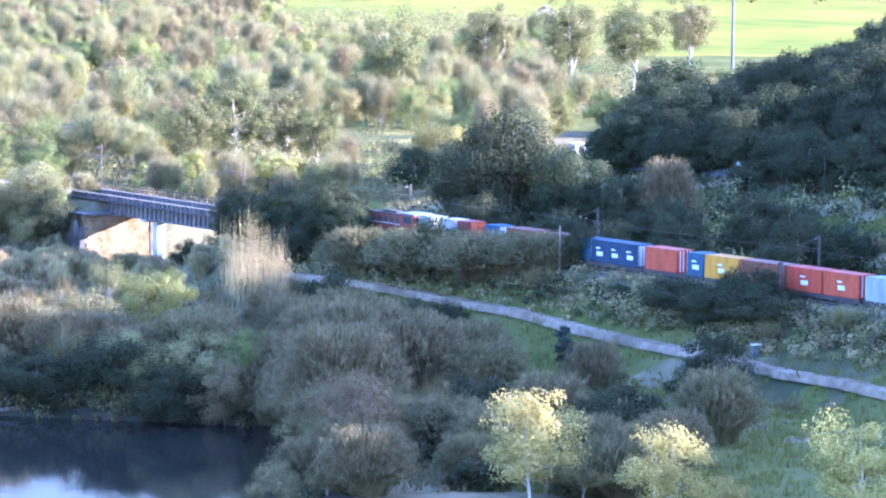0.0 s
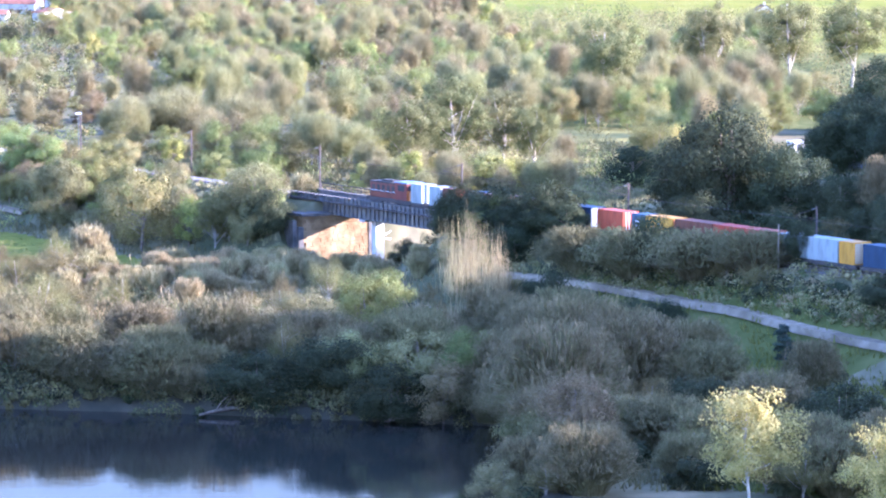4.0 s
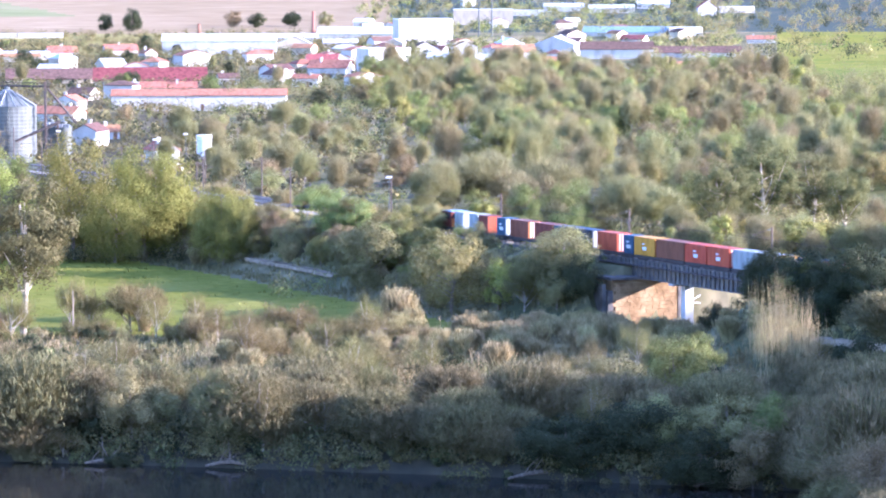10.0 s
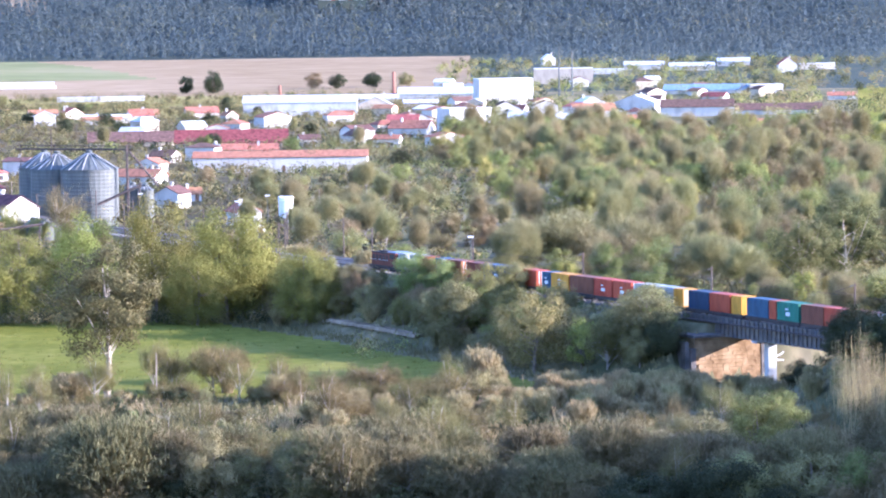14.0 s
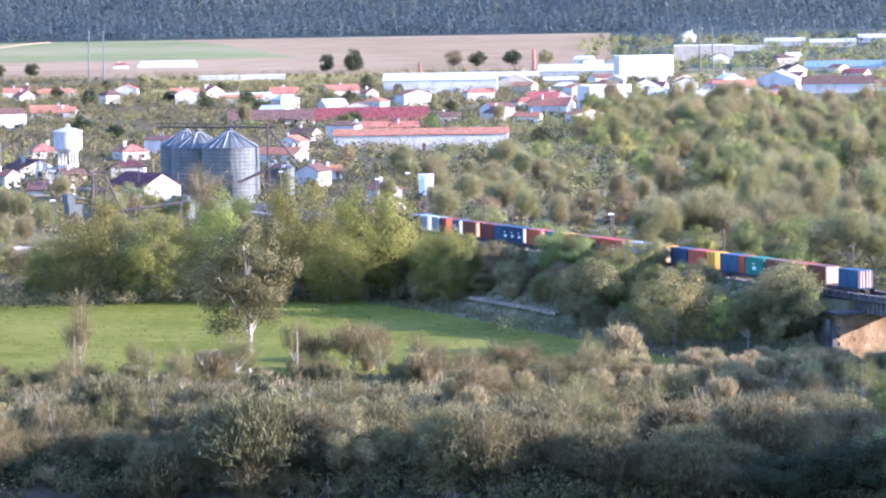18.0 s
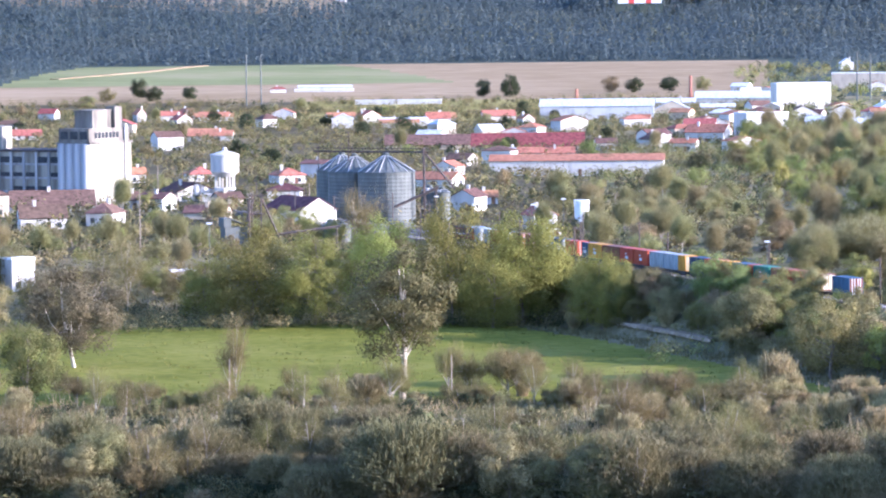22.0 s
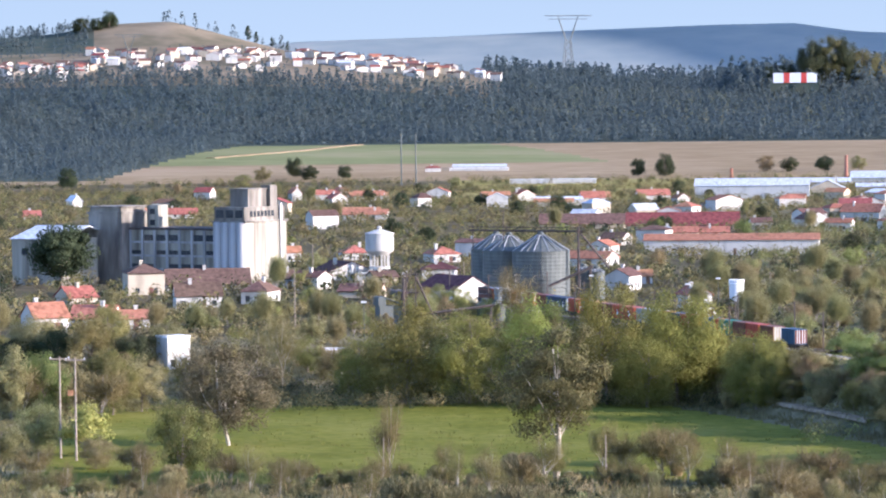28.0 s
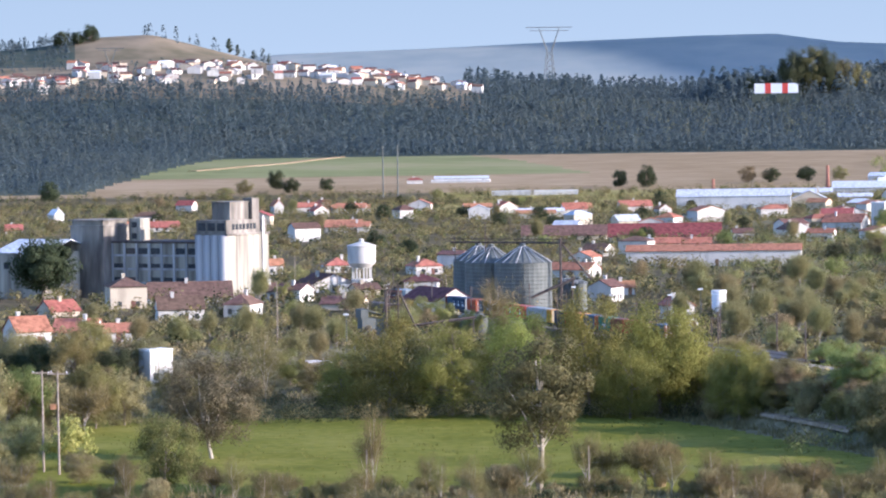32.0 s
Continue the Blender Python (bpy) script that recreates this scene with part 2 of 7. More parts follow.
def ridge_profile(a):
    """Height of the wooded hill's crest and of the far ridge, by the bearing a in degrees."""
    crest = np.interp(a, [-30, -9, -6.4, -4.4, -3.3, -2.4, -1, 1, 2.5, 4, 5.5, 6.5, 9, 12, 20, 40],
                      [110, 96, 96, 98, 98, 95, 88, 72, 64, 62, 64, 68, 66, 60, 55, 60])
    far = np.interp(a, [-40, -6, -2, 0, 2, 4, 5.1, 6, 7, 12, 25, 60], [60, 96, 121, 125, 131, 136, 137, 126, 122, 150, 190, 150])
    return crest, far


def terrain(x, y):
    x, y = np.asarray(x, float), np.asarray(y, float)
    r = np.hypot(x, y)
    a = np.degrees(np.arctan2(x, y))
    d = (x - track_x(y)) * 0.952
    low = 0.25 * wavy(x, y, 17) + 8 * smooth((y - 688 - 0.15 * np.abs(x)) / 60)
    low = np.where(y > 760, low + 0.5 * wavy(x, y, 60), low)
    up = 5.5 + 0.4 * wavy(x, y, 30)
    z = np.where(d > 0, up * smooth(d / 4) + low * (1 - smooth(d / 4)), low)
    z = np.where((y < 0) | (r < 300), 0, z)
    # the hill beside the line, which stands between the low sun and the river
    keep = 1 - smooth((y - 480 - 0.65 * np.clip(d - 20, 0, 150)) / 90)
    hill = 7 + 0.225 * np.clip(d - 9, 0, 400) + 1.2 * wavy(x, y, 23) * smooth((d - 15) / 40)
    z = np.where((d > 0) & (y > 60), z * (1 - keep * smooth(d / 9)) + hill * keep * smooth(d / 9), z)
    # the high ridge whose shadow lies over the river
    across = 0.27 * x + 0.963 * y
    crest_h = 72 + np.interp(across, [150, 250, 326, 350, 380, 400, 420, 440, 460, 480, 500, 540, 640], [-25, -5, 6, 11, 17, 20, 19, 14, 8, 5, 2, -2, -40])
    high = crest_h - 0.36 * np.abs(x - 350) - 10 * smooth((260 - x) / 80)
    z = np.where((y > -200) & (x > 170) & (x > 0.43 * y), np.maximum(z, high), z)
    # railway bank, with a gap under the bridge
    foot = y - 0.305 * d
    gap = smooth((foot - 519) / 4) * (1 - smooth((foot - 555.8) / 1.2))
    bank = 8.45 - np.clip(np.abs(d) - 3.3, 0, 99) / 1.7
    bank = np.where((y > 200) & (y < 1000), bank, -99)
    z = np.maximum(z, bank * (1 - gap) - 99 * gap * (gap > 0.5))
    z = np.where((gap > 0.02) & (d > -6) & (d < 30), np.minimum(z, 8.45 * (1 - gap) + 0.3), z)
    # river
    inside = np.minimum((bank_y(x) - y), (bank_x(y) - x) * 0.95)
    z = np.where(r > 150, np.where(inside > -3, np.minimum(z, -4.6 + 4.2 * smooth(1 - (inside + 3) / 7)), z), z)
    # the hill on which the camera stands
    z = np.maximum(z, 52.2 - 0.24 * np.clip(r - 6, 0, 999) + 0.2 * np.clip(-y, 0, 300))
    # plain beyond the town, wooded hill, far ridge
    crest, far = ridge_profile(a)
    field = 8 + 11 * smooth((r - 2050) / 850)
    up2 = field + (crest - 19) * smooth((r - 2900) / 800)
    up3 = np.where(r > 3750, crest - (crest - 40) * smooth((r - 3860) / 290), up2)
    knoll = np.interp(a, [-30, -8, -6.6, -5.6, -4.8, -3.9, -3.2, -2.3, -1.5], [0, 12, 17, 21, 29, 31, 19, 6, 0])
    up3 = up3 + knoll * smooth((r - 3690) / 160) * (1 - smooth((r - 3960) / 120))
    up4 = np.where(r > 4150, 40 + (far - 40) * smooth((r - 4200) / 560), up3)
    z = np.where((r > 2050) & (np.abs(a) < 80), up4, z)
    return z


# ---- ground: one sheet to the horizon, round the hill of the camera ----
def build_ground():
    az = np.radians(np.concatenate([np.arange(-180, -12, 6.0), np.arange(-12, -8, 0.8), np.arange(-8, 25, 0.13), np.arange(25, 40, 0.7), np.arange(40, 60, 1.0), np.arange(60, 180, 6.0)]))
    rr = np.concatenate([[0.0, 2, 6, 20, 50, 90, 140, 200, 260, 300], np.arange(320, 760, 2.2), np.geomspace(762, 2000, 90), np.geomspace(2030, 4940, 90)])
    A, R = np.meshgrid(az, rr)
    X, Y = R * np.sin(A), R * np.cos(A)
    Z = terrain(X, Y)
    na, nr = len(az), len(rr)
    V = np.stack([X.ravel(), Y.ravel(), Z.ravel()], 1)
    i = np.arange(nr - 1)[:, None] * na
    k = np.arange(na)[None]
    k2 = (k + 1) % na
    faces = np.stack([i + k, i + k2, i + na + k2, i + na + k], -1).reshape(-1, 4)[:, ::-1]
    c = V[faces].mean(1)
    x, y = c[:, 0], c[:, 1]
    r, a = np.hypot(x, y), np.degrees(np.arctan2(x, y))
    d = (x - track_x(y)) * 0.952
    ids = np.zeros(len(faces), int)
    wob = wavy(x, y, 9)
    ids[(y > 548 + 2 * wob) & (y < 690 + 0.15 * np.abs(x)) & (d < -24) & (x > -62 + 3 * wob)] = 1
    ids[(x > 98 + 2 * wob) & (y < 470) & (d < -6)] = 2
    ids[(x > 98 + 2 * wob) & (y < 470) & (d < -6) & (wavy(x, y, 14) > 0.5)] = 0
    ids[(d > 5) & (y < 640) & (wavy(x, y, 12) > 0)] = 2
    ids[r > 770 + 8 * wob] = 7
    ids[(d > 6) & (r > 640) & ((a > 4.6) | (r < 780))] = 0
    ids[(a > 12.6) & (r > 780)] = 2
    ids[(a > 12.6) & (r > 1150)] = 5
    ids[(r > 300) & (r < 600) & (np.minimum(bank_y(x) - y, (bank_x(y) - x) * 0.95) > -5)] = 11
    ids[(a > 13.5) & (a < 15.4) & (r > 655) & (r < 790)] = 6
    ids[(r > 2130) & (a < 7)] = 3
    ids[(r > 2420) & (a < 0.6 - (r - 2880) / 250)] = 4
    ids[(r > 1800) & (r < 2130) & (a > 0.2) & (a < 7)] = 6
    ids[(r > 3690) & (r < 4000) & (a < -2) & (a > -5.0)] = 10
    ids[(r > 3330) & (r < 3700) & (a < 0.8)] = 10
    ids[(r > 2130) & (a >= 7)] = 8
    ids[(r > 2890) & (ids != 10)] = 8
    ids[(a < -4.95 + (r - 2200) / 330) & (r > 2200) & (r < 2905)] = 8
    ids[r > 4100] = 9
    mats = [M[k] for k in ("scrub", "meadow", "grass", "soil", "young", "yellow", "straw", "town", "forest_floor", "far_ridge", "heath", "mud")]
    ob = new("ground", mesh_from("ground", V, faces, mats, ids, True))
    tagged(ob, "river plain with green meadow, scrub, ploughed fields and wooded hills", "ground", kind="structure")


build_ground()


def build_water():
    xs, ys = np.linspace(-700, 130, 60), np.linspace(120, 560, 40)
    X, Y = np.meshgrid(xs, ys)
    V = np.stack([X.ravel(), Y.ravel(), np.full(X.size, -3.0)], 1)
    i, k = np.meshgrid(np.arange(39), np.arange(59), indexing="ij")
    b = (i * 60 + k).ravel()
    new_water = new("water", mesh_from("water", V, np.stack([b, b + 1, b + 61, b + 60], 1), M["water"]))
    tagged(new_water, "dark calm river water below the reedy bank", "river", kind="structure")


build_water()


def build_sky_backdrop():
    """The pale haze of the low sky, a sheet far behind everything."""
    m = bpy.data.materials.new("pale_sky")
    m.use_nodes = True
    n, ln = m.node_tree.nodes, m.node_tree.links
    n.remove(n["Principled BSDF"])
    em, geo, sep, ramp, rng_ = n.new("ShaderNodeEmission"), n.new("ShaderNodeTexCoord"), n.new("ShaderNodeSeparateXYZ"), n.new("ShaderNodeValToRGB"), n.new("ShaderNodeMapRange")
    rng_.inputs["From Min"].default_value, rng_.inputs["From Max"].default_value = 60, 420
    ln.new(geo.outputs["Object"], sep.inputs[0])
    ln.new(sep.outputs["Z"], rng_.inputs["Value"])
    ln.new(rng_.outputs[0], ramp.inputs[0])
    ramp.color_ramp.elements[0].color, ramp.color_ramp.elements[1].color = (0.228, 0.262, 0.245, 1), (0.163, 0.203, 0.2, 1)
    ln.new(ramp.outputs[0], em.inputs[0])
    ln.new(em.outputs[0], n["Material Output"].inputs[0])
    a = np.radians(np.arange(-62, 63, 2.0))
    V = np.array([(4965 * math.sin(q), 4965 * math.cos(q), z) for z in (-20, 1000) for q in a])
    k = len(a)
    tagged(new("sky_backdrop", mesh_from("sky_backdrop", V, [(i, i + 1, k + i + 1, k + i) for i in range(k - 1)], m)), "pale blue hazy sky above the hills", "sky", kind="structure")


build_sky_backdrop()


# ---- plants ----
rng = np.random.default_rng(7)


def leaf_cards(centres, size, out=None, loose=0.42):
    """Small quads at the centres, turned at random, or lying roughly across the directions out, as leaves on the outside of a crown do."""
    n = len(centres)
    u = rng.normal(size=(n, 3))
    if out is not None:
        nn = out / (np.linalg.norm(out, axis=1)[:, None] + 1e-9) + rng.normal(size=(n, 3)) * loose
        u -= (u * nn).sum(1)[:, None] * nn / (nn * nn).sum(1)[:, None]
        w = np.cross(nn, u)
    else:
        w = rng.normal(size=(n, 3))
        w -= (w * u).sum(1)[:, None] * u / (u * u).sum(1)[:, None]
    u /= np.linalg.norm(u, axis=1)[:, None]
    w /= np.linalg.norm(w, axis=1)[:, None]
    s = size * rng.uniform(0.6, 1.3, (n, 1))
    u, w = u * s, w * s * 0.62
    V = np.stack([centres - u, centres + w * 0.9, centres + u, centres - w * 0.9], 1).reshape(-1, 3)
    return V, np.arange(4 * n).reshape(n, 4)


def clumps(n, height, width, low, dome=1.0):
    """Centres and radii of leaf clumps within a crown of unit shape."""
    out = []
    while len(out) < n:
        p = rng.uniform(-1, 1, 3)
        q = np.array([p[0], p[1], p[2] if p[2] > 0 else p[2] * 0.9])
        if np.linalg.norm(q) < 1 and np.linalg.norm(q) > 0.35 * dome:
            out.append((q[0] * width * 0.42, q[1] * width * 0.42, low + (height - low) * (0.5 + 0.46 * q[2])))
    return np.array(out)


def crown_mesh(name, mat, height, width, low, n_clumps, leaves, leaf, radius, dome=0.8, squash=0.75, top=None):
    c = clumps(n_clumps, height, width, low, dome)
    if top == "pointed":
        f = 1 - 0.85 * (c[:, 2] - low) / (height - low)
        c[:, :2] *= f[:, None] * 1.3
    P, out = [], []
    mid = np.array([0, 0, low + 0.45 * (height - low)])
    for p in c:
        m = int(leaves / n_clumps * rng.uniform(0.6, 1.4))
        g = rng.normal(size=(m, 3))
        g /= np.linalg.norm(g, axis=1)[:, None]
        g *= rng.random((m, 1)) ** 0.45 * radius * rng.uniform(0.7, 1.25)
        g[:, 2] *= squash
        P.append(p + g)
        away = p - mid
        out.append(g / radius + 0.7 * away / (np.linalg.norm(away) + 1e-9))
    return mesh_from(name, *leaf_cards(np.concatenate(P), leaf, np.concatenate(out)), mat), c


def limbs_mesh(name, mat, height, targets, trunk_r, lean=0.0, low=0.25):
    """A trunk with limbs that reach to the clumps of the crown."""
    top = np.array([lean * height, 0, height * 0.8])
    ks = np.linspace(0, 1, 7)
    spine = np.array([top * k + np.array([math.sin(3 * k) * 0.03 * height, math.cos(4 * k) * 0.02 * height - 0.02 * height, 0]) for k in ks])
    spine[0] = (0, 0, -0.4)
    pcs = [tube(spine, trunk_r * (1 - 0.75 * ks), 6)]
    for t in targets:
        k = rng.uniform(low, 0.75)
        p0 = np.array([np.interp(k, ks, spine[:, j]) for j in range(3)])
        mid = p0 * 0.5 + t * 0.5 + rng.normal(size=3) * 0.04 * height
        r = trunk_r * (1 - 0.7 * k) * 0.5
        pcs.append(tube([p0, mid, t], [r, r * 0.6, r * 0.2], 4))
    return mesh_from(name, *joined(pcs), mat, None, True)


def twig_cloud(base_pts, n, length, thick, up=0.6, spread=1.0):
    """Thin twigs, each a narrow triangle pair, growing from the points."""
    p = base_pts[rng.integers(0, len(base_pts), n)] + rng.normal(size=(n, 3)) * length * 0.25
    dirs = rng.normal(size=(n, 3)) * spread
    dirs[:, 2] += up * 2
    dirs /= np.linalg.norm(dirs, axis=1)[:, None]
    L = length * rng.uniform(0.5, 1.3, (n, 1))
    side = np.cross(dirs, rng.normal(size=(n, 3)))
    side /= np.linalg.norm(side, axis=1)[:, None] + 1e-9
    side *= thick
    V = np.stack([p - side, p + side, p + dirs * L + side * 0.3, p + dirs * L - side * 0.3], 1).reshape(-1, 3)
    return V, np.arange(4 * n).reshape(n, 4)


def blades(n, height, width, thick, arch, plume=0.0):
    """Canes that rise from the base and arch outwards, in three bends each; the outer ones lie low. Also gives their bends."""
    a = rng.uniform(0, 2 * math.pi, n)
    u = rng.random(n)
    r0 = width * 0.2 * np.sqrt(rng.random(n))
    out = arch * (0.1 + 0.9 * u) * width * 0.5
    h = height * rng.uniform(0.7, 1.05, n) * (1 - (0.6 if arch > 0.9 else 0.3) * u ** 2.5)
    side_a = a + rng.normal(size=n) * 0.7
    dx, dy = np.cos(a), np.sin(a)
    side = np.stack([-np.sin(side_a), np.cos(side_a), rng.normal(size=n) * 0.4], 1) * thick
    V, C = [], []
    for k, wk in ((0.0, 0.8), (0.4, 1.0), (0.78, 0.9 + plume), (1.0, 0.2 + plume * 0.4)):
        rad = r0 + out * (0.4 * k + 0.6 * k ** 2.4)
        z = h * (k if arch < 0.9 else (1.25 * k - 0.4 * k ** 3))
        c = np.stack([dx * rad, dy * rad, z - 0.25], 1)
        C.append(c)
        V += [c - side * wk, c + side * wk]
    V = np.stack(V, 1).reshape(-1, 3)
    b = np.arange(n)[:, None] * 8
    return V, np.concatenate([b + np.array(q) for q in ((0, 1, 3, 2), (2, 3, 5, 4), (4, 5, 7, 6))]), np.stack(C, 1)


def cane_leaves(bends, per, length, thick, droop, up=0.0):
    """Long narrow leaves that hang outwards from the upper half of the canes."""
    n = len(bends) * per
    c = np.repeat(bends, per, 0)
    k = rng.uniform(0.25, 1.0, (n, 1)) ** 0.8 * 2.99
    i = np.floor(k).astype(int)[:, 0]
    p = c[np.arange(n), i] * (1 - (k - i[:, None])) + c[np.arange(n), i + 1] * (k - i[:, None])
    a = rng.uniform(0, 2 * math.pi, n)
    L = length * rng.uniform(0.6, 1.3, n)
    out = p[:, :2] / (np.linalg.norm(p[:, :2], axis=1)[:, None] + 0.3)
    d = np.stack([np.cos(a) * (0.6 - 0.3 * up) + out[:, 0] * (0.7 - 0.5 * up), np.sin(a) * (0.6 - 0.3 * up) + out[:, 1] * (0.7 - 0.5 * up), rng.uniform(0.1, 0.9, n) + 0.6 * up], 1) * L[:, None]
    mid = p + d * 0.5
    tip = p + d * np.array([1.0, 1.0, 0.3]) - np.array([0, 0, 1.0]) * (droop * L)[:, None]
    side = np.stack([-np.sin(a), np.cos(a), rng.normal(size=n) * 0.3], 1) * thick
    V = np.stack([p - side * 0.5, p + side * 0.5, mid - side, mid + side, tip - side * 0.15, tip + side * 0.15], 1).reshape(-1, 3)
    b = np.arange(n)[:, None] * 6
    return V, np.concatenate([b + np.array(q) for q in ((0, 1, 3, 2), (2, 3, 5, 4))])


KINDS = {}   # name: (list of prototypes (height, width, root), label, category)


def add_tree(kind, label, category, height, width, crown, bark, count=3, low=0.25, n_clumps=26, leaves=3600, leaf=0.3, radius=1.6, trunk=0.25, dome=0.8, lean=0.0, top=None, twig=0):
    protos = []
    for i in range(count):
        root = new(kind.replace("_dark", "").replace("euc", "eucalyptus_tree"))
        me, c = crown_mesh("crown", crown, height, width, height * low, n_clumps, leaves, leaf, radius, dome, top=top)
        tr = limbs_mesh("trunk", bark, height, c[: min(len(c), 14)], trunk, lean, 0.2)
        part("trunk", tr, None, root)
        part("crown", me, None, root)
        tagged(root, label, category)
        protos.append(root)
    KINDS[kind] = (protos, height, width)


def add_bare(kind, label, category, height, width, mat, bark, count=3, n=1500, thick=0.022, upright=0.6, trunk=0.14, limbs=16, spread=1.0, reach=0.9):
    protos = []
    for i in range(count):
        root = new(kind if kind != "grey_tree" else "bare_tree")
        c = clumps(limbs, height * reach, width, height * 0.25, 0.5)
        tr = limbs_mesh("trunk", bark, height, c, trunk, rng.uniform(-0.06, 0.06), 0.1)
        pts = np.concatenate([c * k + np.array([0, 0, height * 0.3]) * (1 - k) for k in (0.6, 0.8, 1.0)])
        tw = mesh_from("twig_mass", *twig_cloud(pts, n, height * 0.2, thick, upright, spread), mat)
        part("trunk", tr, None, root)
        part("twig_mass", tw, None, root)
        tagged(root, label, category)
        protos.append(root)
    KINDS[kind] = (protos, height, width)


def add_cane(kind, label, category, height, width, mat, count=3, n=260, thick=0.09, arch=0.6, plume=0.0, per=14, leaf=0.7, droop=0.5, up=0.0):
    protos = []
    for i in range(count):
        root = new(dict(cane="cane_clump", cane_fountain="giant_cane", reed="reed_clump")[kind])
        V, Fc, bends = blades(n, height, width, thick, arch, plume)
        part("stem_mass", mesh_from("stem_mass", V, Fc, mat), None, root)
        part("foliage", mesh_from("foliage", *cane_leaves(bends, per, leaf, 0.035, droop, up), mat), None, root)
        protos.append(tagged(root, label, category))
    KINDS[kind] = (protos, height, width)


def add_bush(kind, label, category, height, width, mat, count=3, n_clumps=12, leaves=900, leaf=0.25, radius=0.8):
    protos = []
    for i in range(count):
        nm = dict(dark_bush="bramble_bush", green_bush="green_shrub", olive_bush="shrub")[kind]
        me, c = crown_mesh(nm, mat, height, width, 0.0, n_clumps, leaves, leaf, radius, 0.4)
        protos.append(tagged(new(nm, me), label, category))
    KINDS[kind] = (protos, height, width)


add_tree("euc", "tall eucalyptus with pale trunk and clumped olive foliage", "tree", 20, 14, M["euc"], M["bark_white"], 4, 0.2, 66, 20000, 0.17, 1.75, 0.38, 0.4)
add_tree("euc_dark", "eucalyptus with reddish brown foliage and white leaning trunk", "tree", 16, 18, M["euc_dark"], M["bark_white"], 2, 0.1, 70, 24000, 0.17, 2.2, 0.3, 0.4, 0.1)
add_tree("green_tree", "broad tree in fresh green spring leaf", "tree", 9, 11, M["green"], M["bark"], 5, 0.0, 40, 15000, 0.125, 1.6, 0.2, 0.5)
add_tree("broad_tree", "rounded tree with brownish olive foliage", "tree", 9, 11, M["olive"], M["bark"], 4, 0.0, 40, 15000, 0.125, 1.6, 0.2, 0.5)
add_tree("willow", "dense willow in yellow-green spring leaf", "tree", 14, 16, M["willow"], M["bark"], 4, -0.04, 74, 26000, 0.14, 2.3, 0.3, 0.5)
add_tree("yellow_tree", "small tree in bright yellow-green leaf", "tree", 8, 8, M["yellow_leaf"], M["bark"], 3, 0.1, 34, 4800, 0.19, 1.2, 0.15, 0.5)
add_tree("golden_tree", "tree whose leaf colour holds the gold of evening sun", "tree", 11, 10, M["gold"], M["bark_white"], 3, 0.12, 50, 11000, 0.13, 1.4, 0.16, 0.5)
add_tree("dark_tree", "dense dark evergreen oak", "tree", 10, 13, M["dark"], M["bark"], 5, -0.05, 60, 20000, 0.16, 1.9, 0.3, 0.5)
add_tree("stone_pine", "dark green stone pine with wide round crown", "tree", 13, 14, M["dark"], M["bark"], 1, 0.16, 56, 14000, 0.3, 2.3, 0.4, 0.5)
add_tree("conifer", "slender dark green pointed conifer", "tree", 12, 4.5, M["pine"], M["bark"], 2, 0.05, 34, 4000, 0.22, 0.8, 0.18, 0.2, 0.0, "pointed")
add_bare("bare_tree", "leafless tree with pale forked limbs", "tree", 10, 8, M["twig"], M["bark_white"], 4, 1500, 0.018, 0.35, trunk=0.15, spread=1.4)
add_bare("grey_tree", "grey-brown leafless poplar tree", "tree", 12, 7, M["twig_tree"], M["bark_grey"], 5, 10000, 0.02, 0.9, limbs=34)
add_bare("bare_shrub", "brown leafless thicket of thin twigs", "shrub", 5, 8, M["twig"], M["bark_grey"], 5, 2600, 0.02, 0.5, 0.13, limbs=24, spread=1.3)
add_bare("poplar_bare", "young leafless poplars with pale upright twigs", "tree", 14, 4.5, M["twig_pale"], M["twig_pale"], 3, 380, 0.014, 5.0, 0.05, 9, 0.25, 1.0)
add_cane("cane", "clump of dry straw-coloured giant cane", "cane", 5, 6, M["cane"], 3, 620, 0.03, 0.6, 1.2, 5, 0.8, -0.4, 1.0)
add_cane("cane_fountain", "arching grey-green clump of giant cane", "cane", 6, 9, M["cane_grey"], 5, 2000, 0.032, 1.0, 0.2, 3, 0.8, 0.2, 0.4)
add_cane("reed", "low dry reeds on the river bank", "cane", 2.6, 4, M["cane"], 3, 300, 0.03, 0.5, 0.6, 3, 0.5, -0.4, 1.0)
add_bush("dark_bush", "dark green bramble bush on the bank", "shrub", 3.0, 5.4, M["dark"], 4, 20, 2600, 0.17, 1.0)
add_bush("green_bush", "low green shrub among dry grass", "shrub", 2.4, 3.6, M["herb"], 3, 16, 1500, 0.16, 0.8)
add_bush("olive_bush", "low olive-brown shrub among dry grass", "shrub", 2.6, 4.4, M["olive"], 4, 20, 2200, 0.16, 0.9)
PARK = [r for k in KINDS.values() for r in k[0]]
for n_, r_ in enumerate(PARK):
    r_["proto"] = 1
USED = set()


def plant(kind, x, y, height, width, turn=None, sink=0.0):
    """Stands a plant of the kind on the ground, scaled to height and width."""
    protos, h0, w0 = KINDS[kind]
    p = protos[int(rng.integers(len(protos)))]
    turn = rng.uniform(0, 360) if turn is None else turn
    sx, sz = width / w0, height / h0
    m = pose(x, y, ground_z(x, y) - sink, 0, 0, turn)
    if kind == "cane_fountain":
        sz *= 1.3
    if p not in USED:
        USED.add(p)
        p.matrix_basis = m @ Matrix.Diagonal((sx, sx, sz, 1))
        return p
    ob = copy_thing(p, m)
    ob.scale = (sx, sx, sz)
    return ob


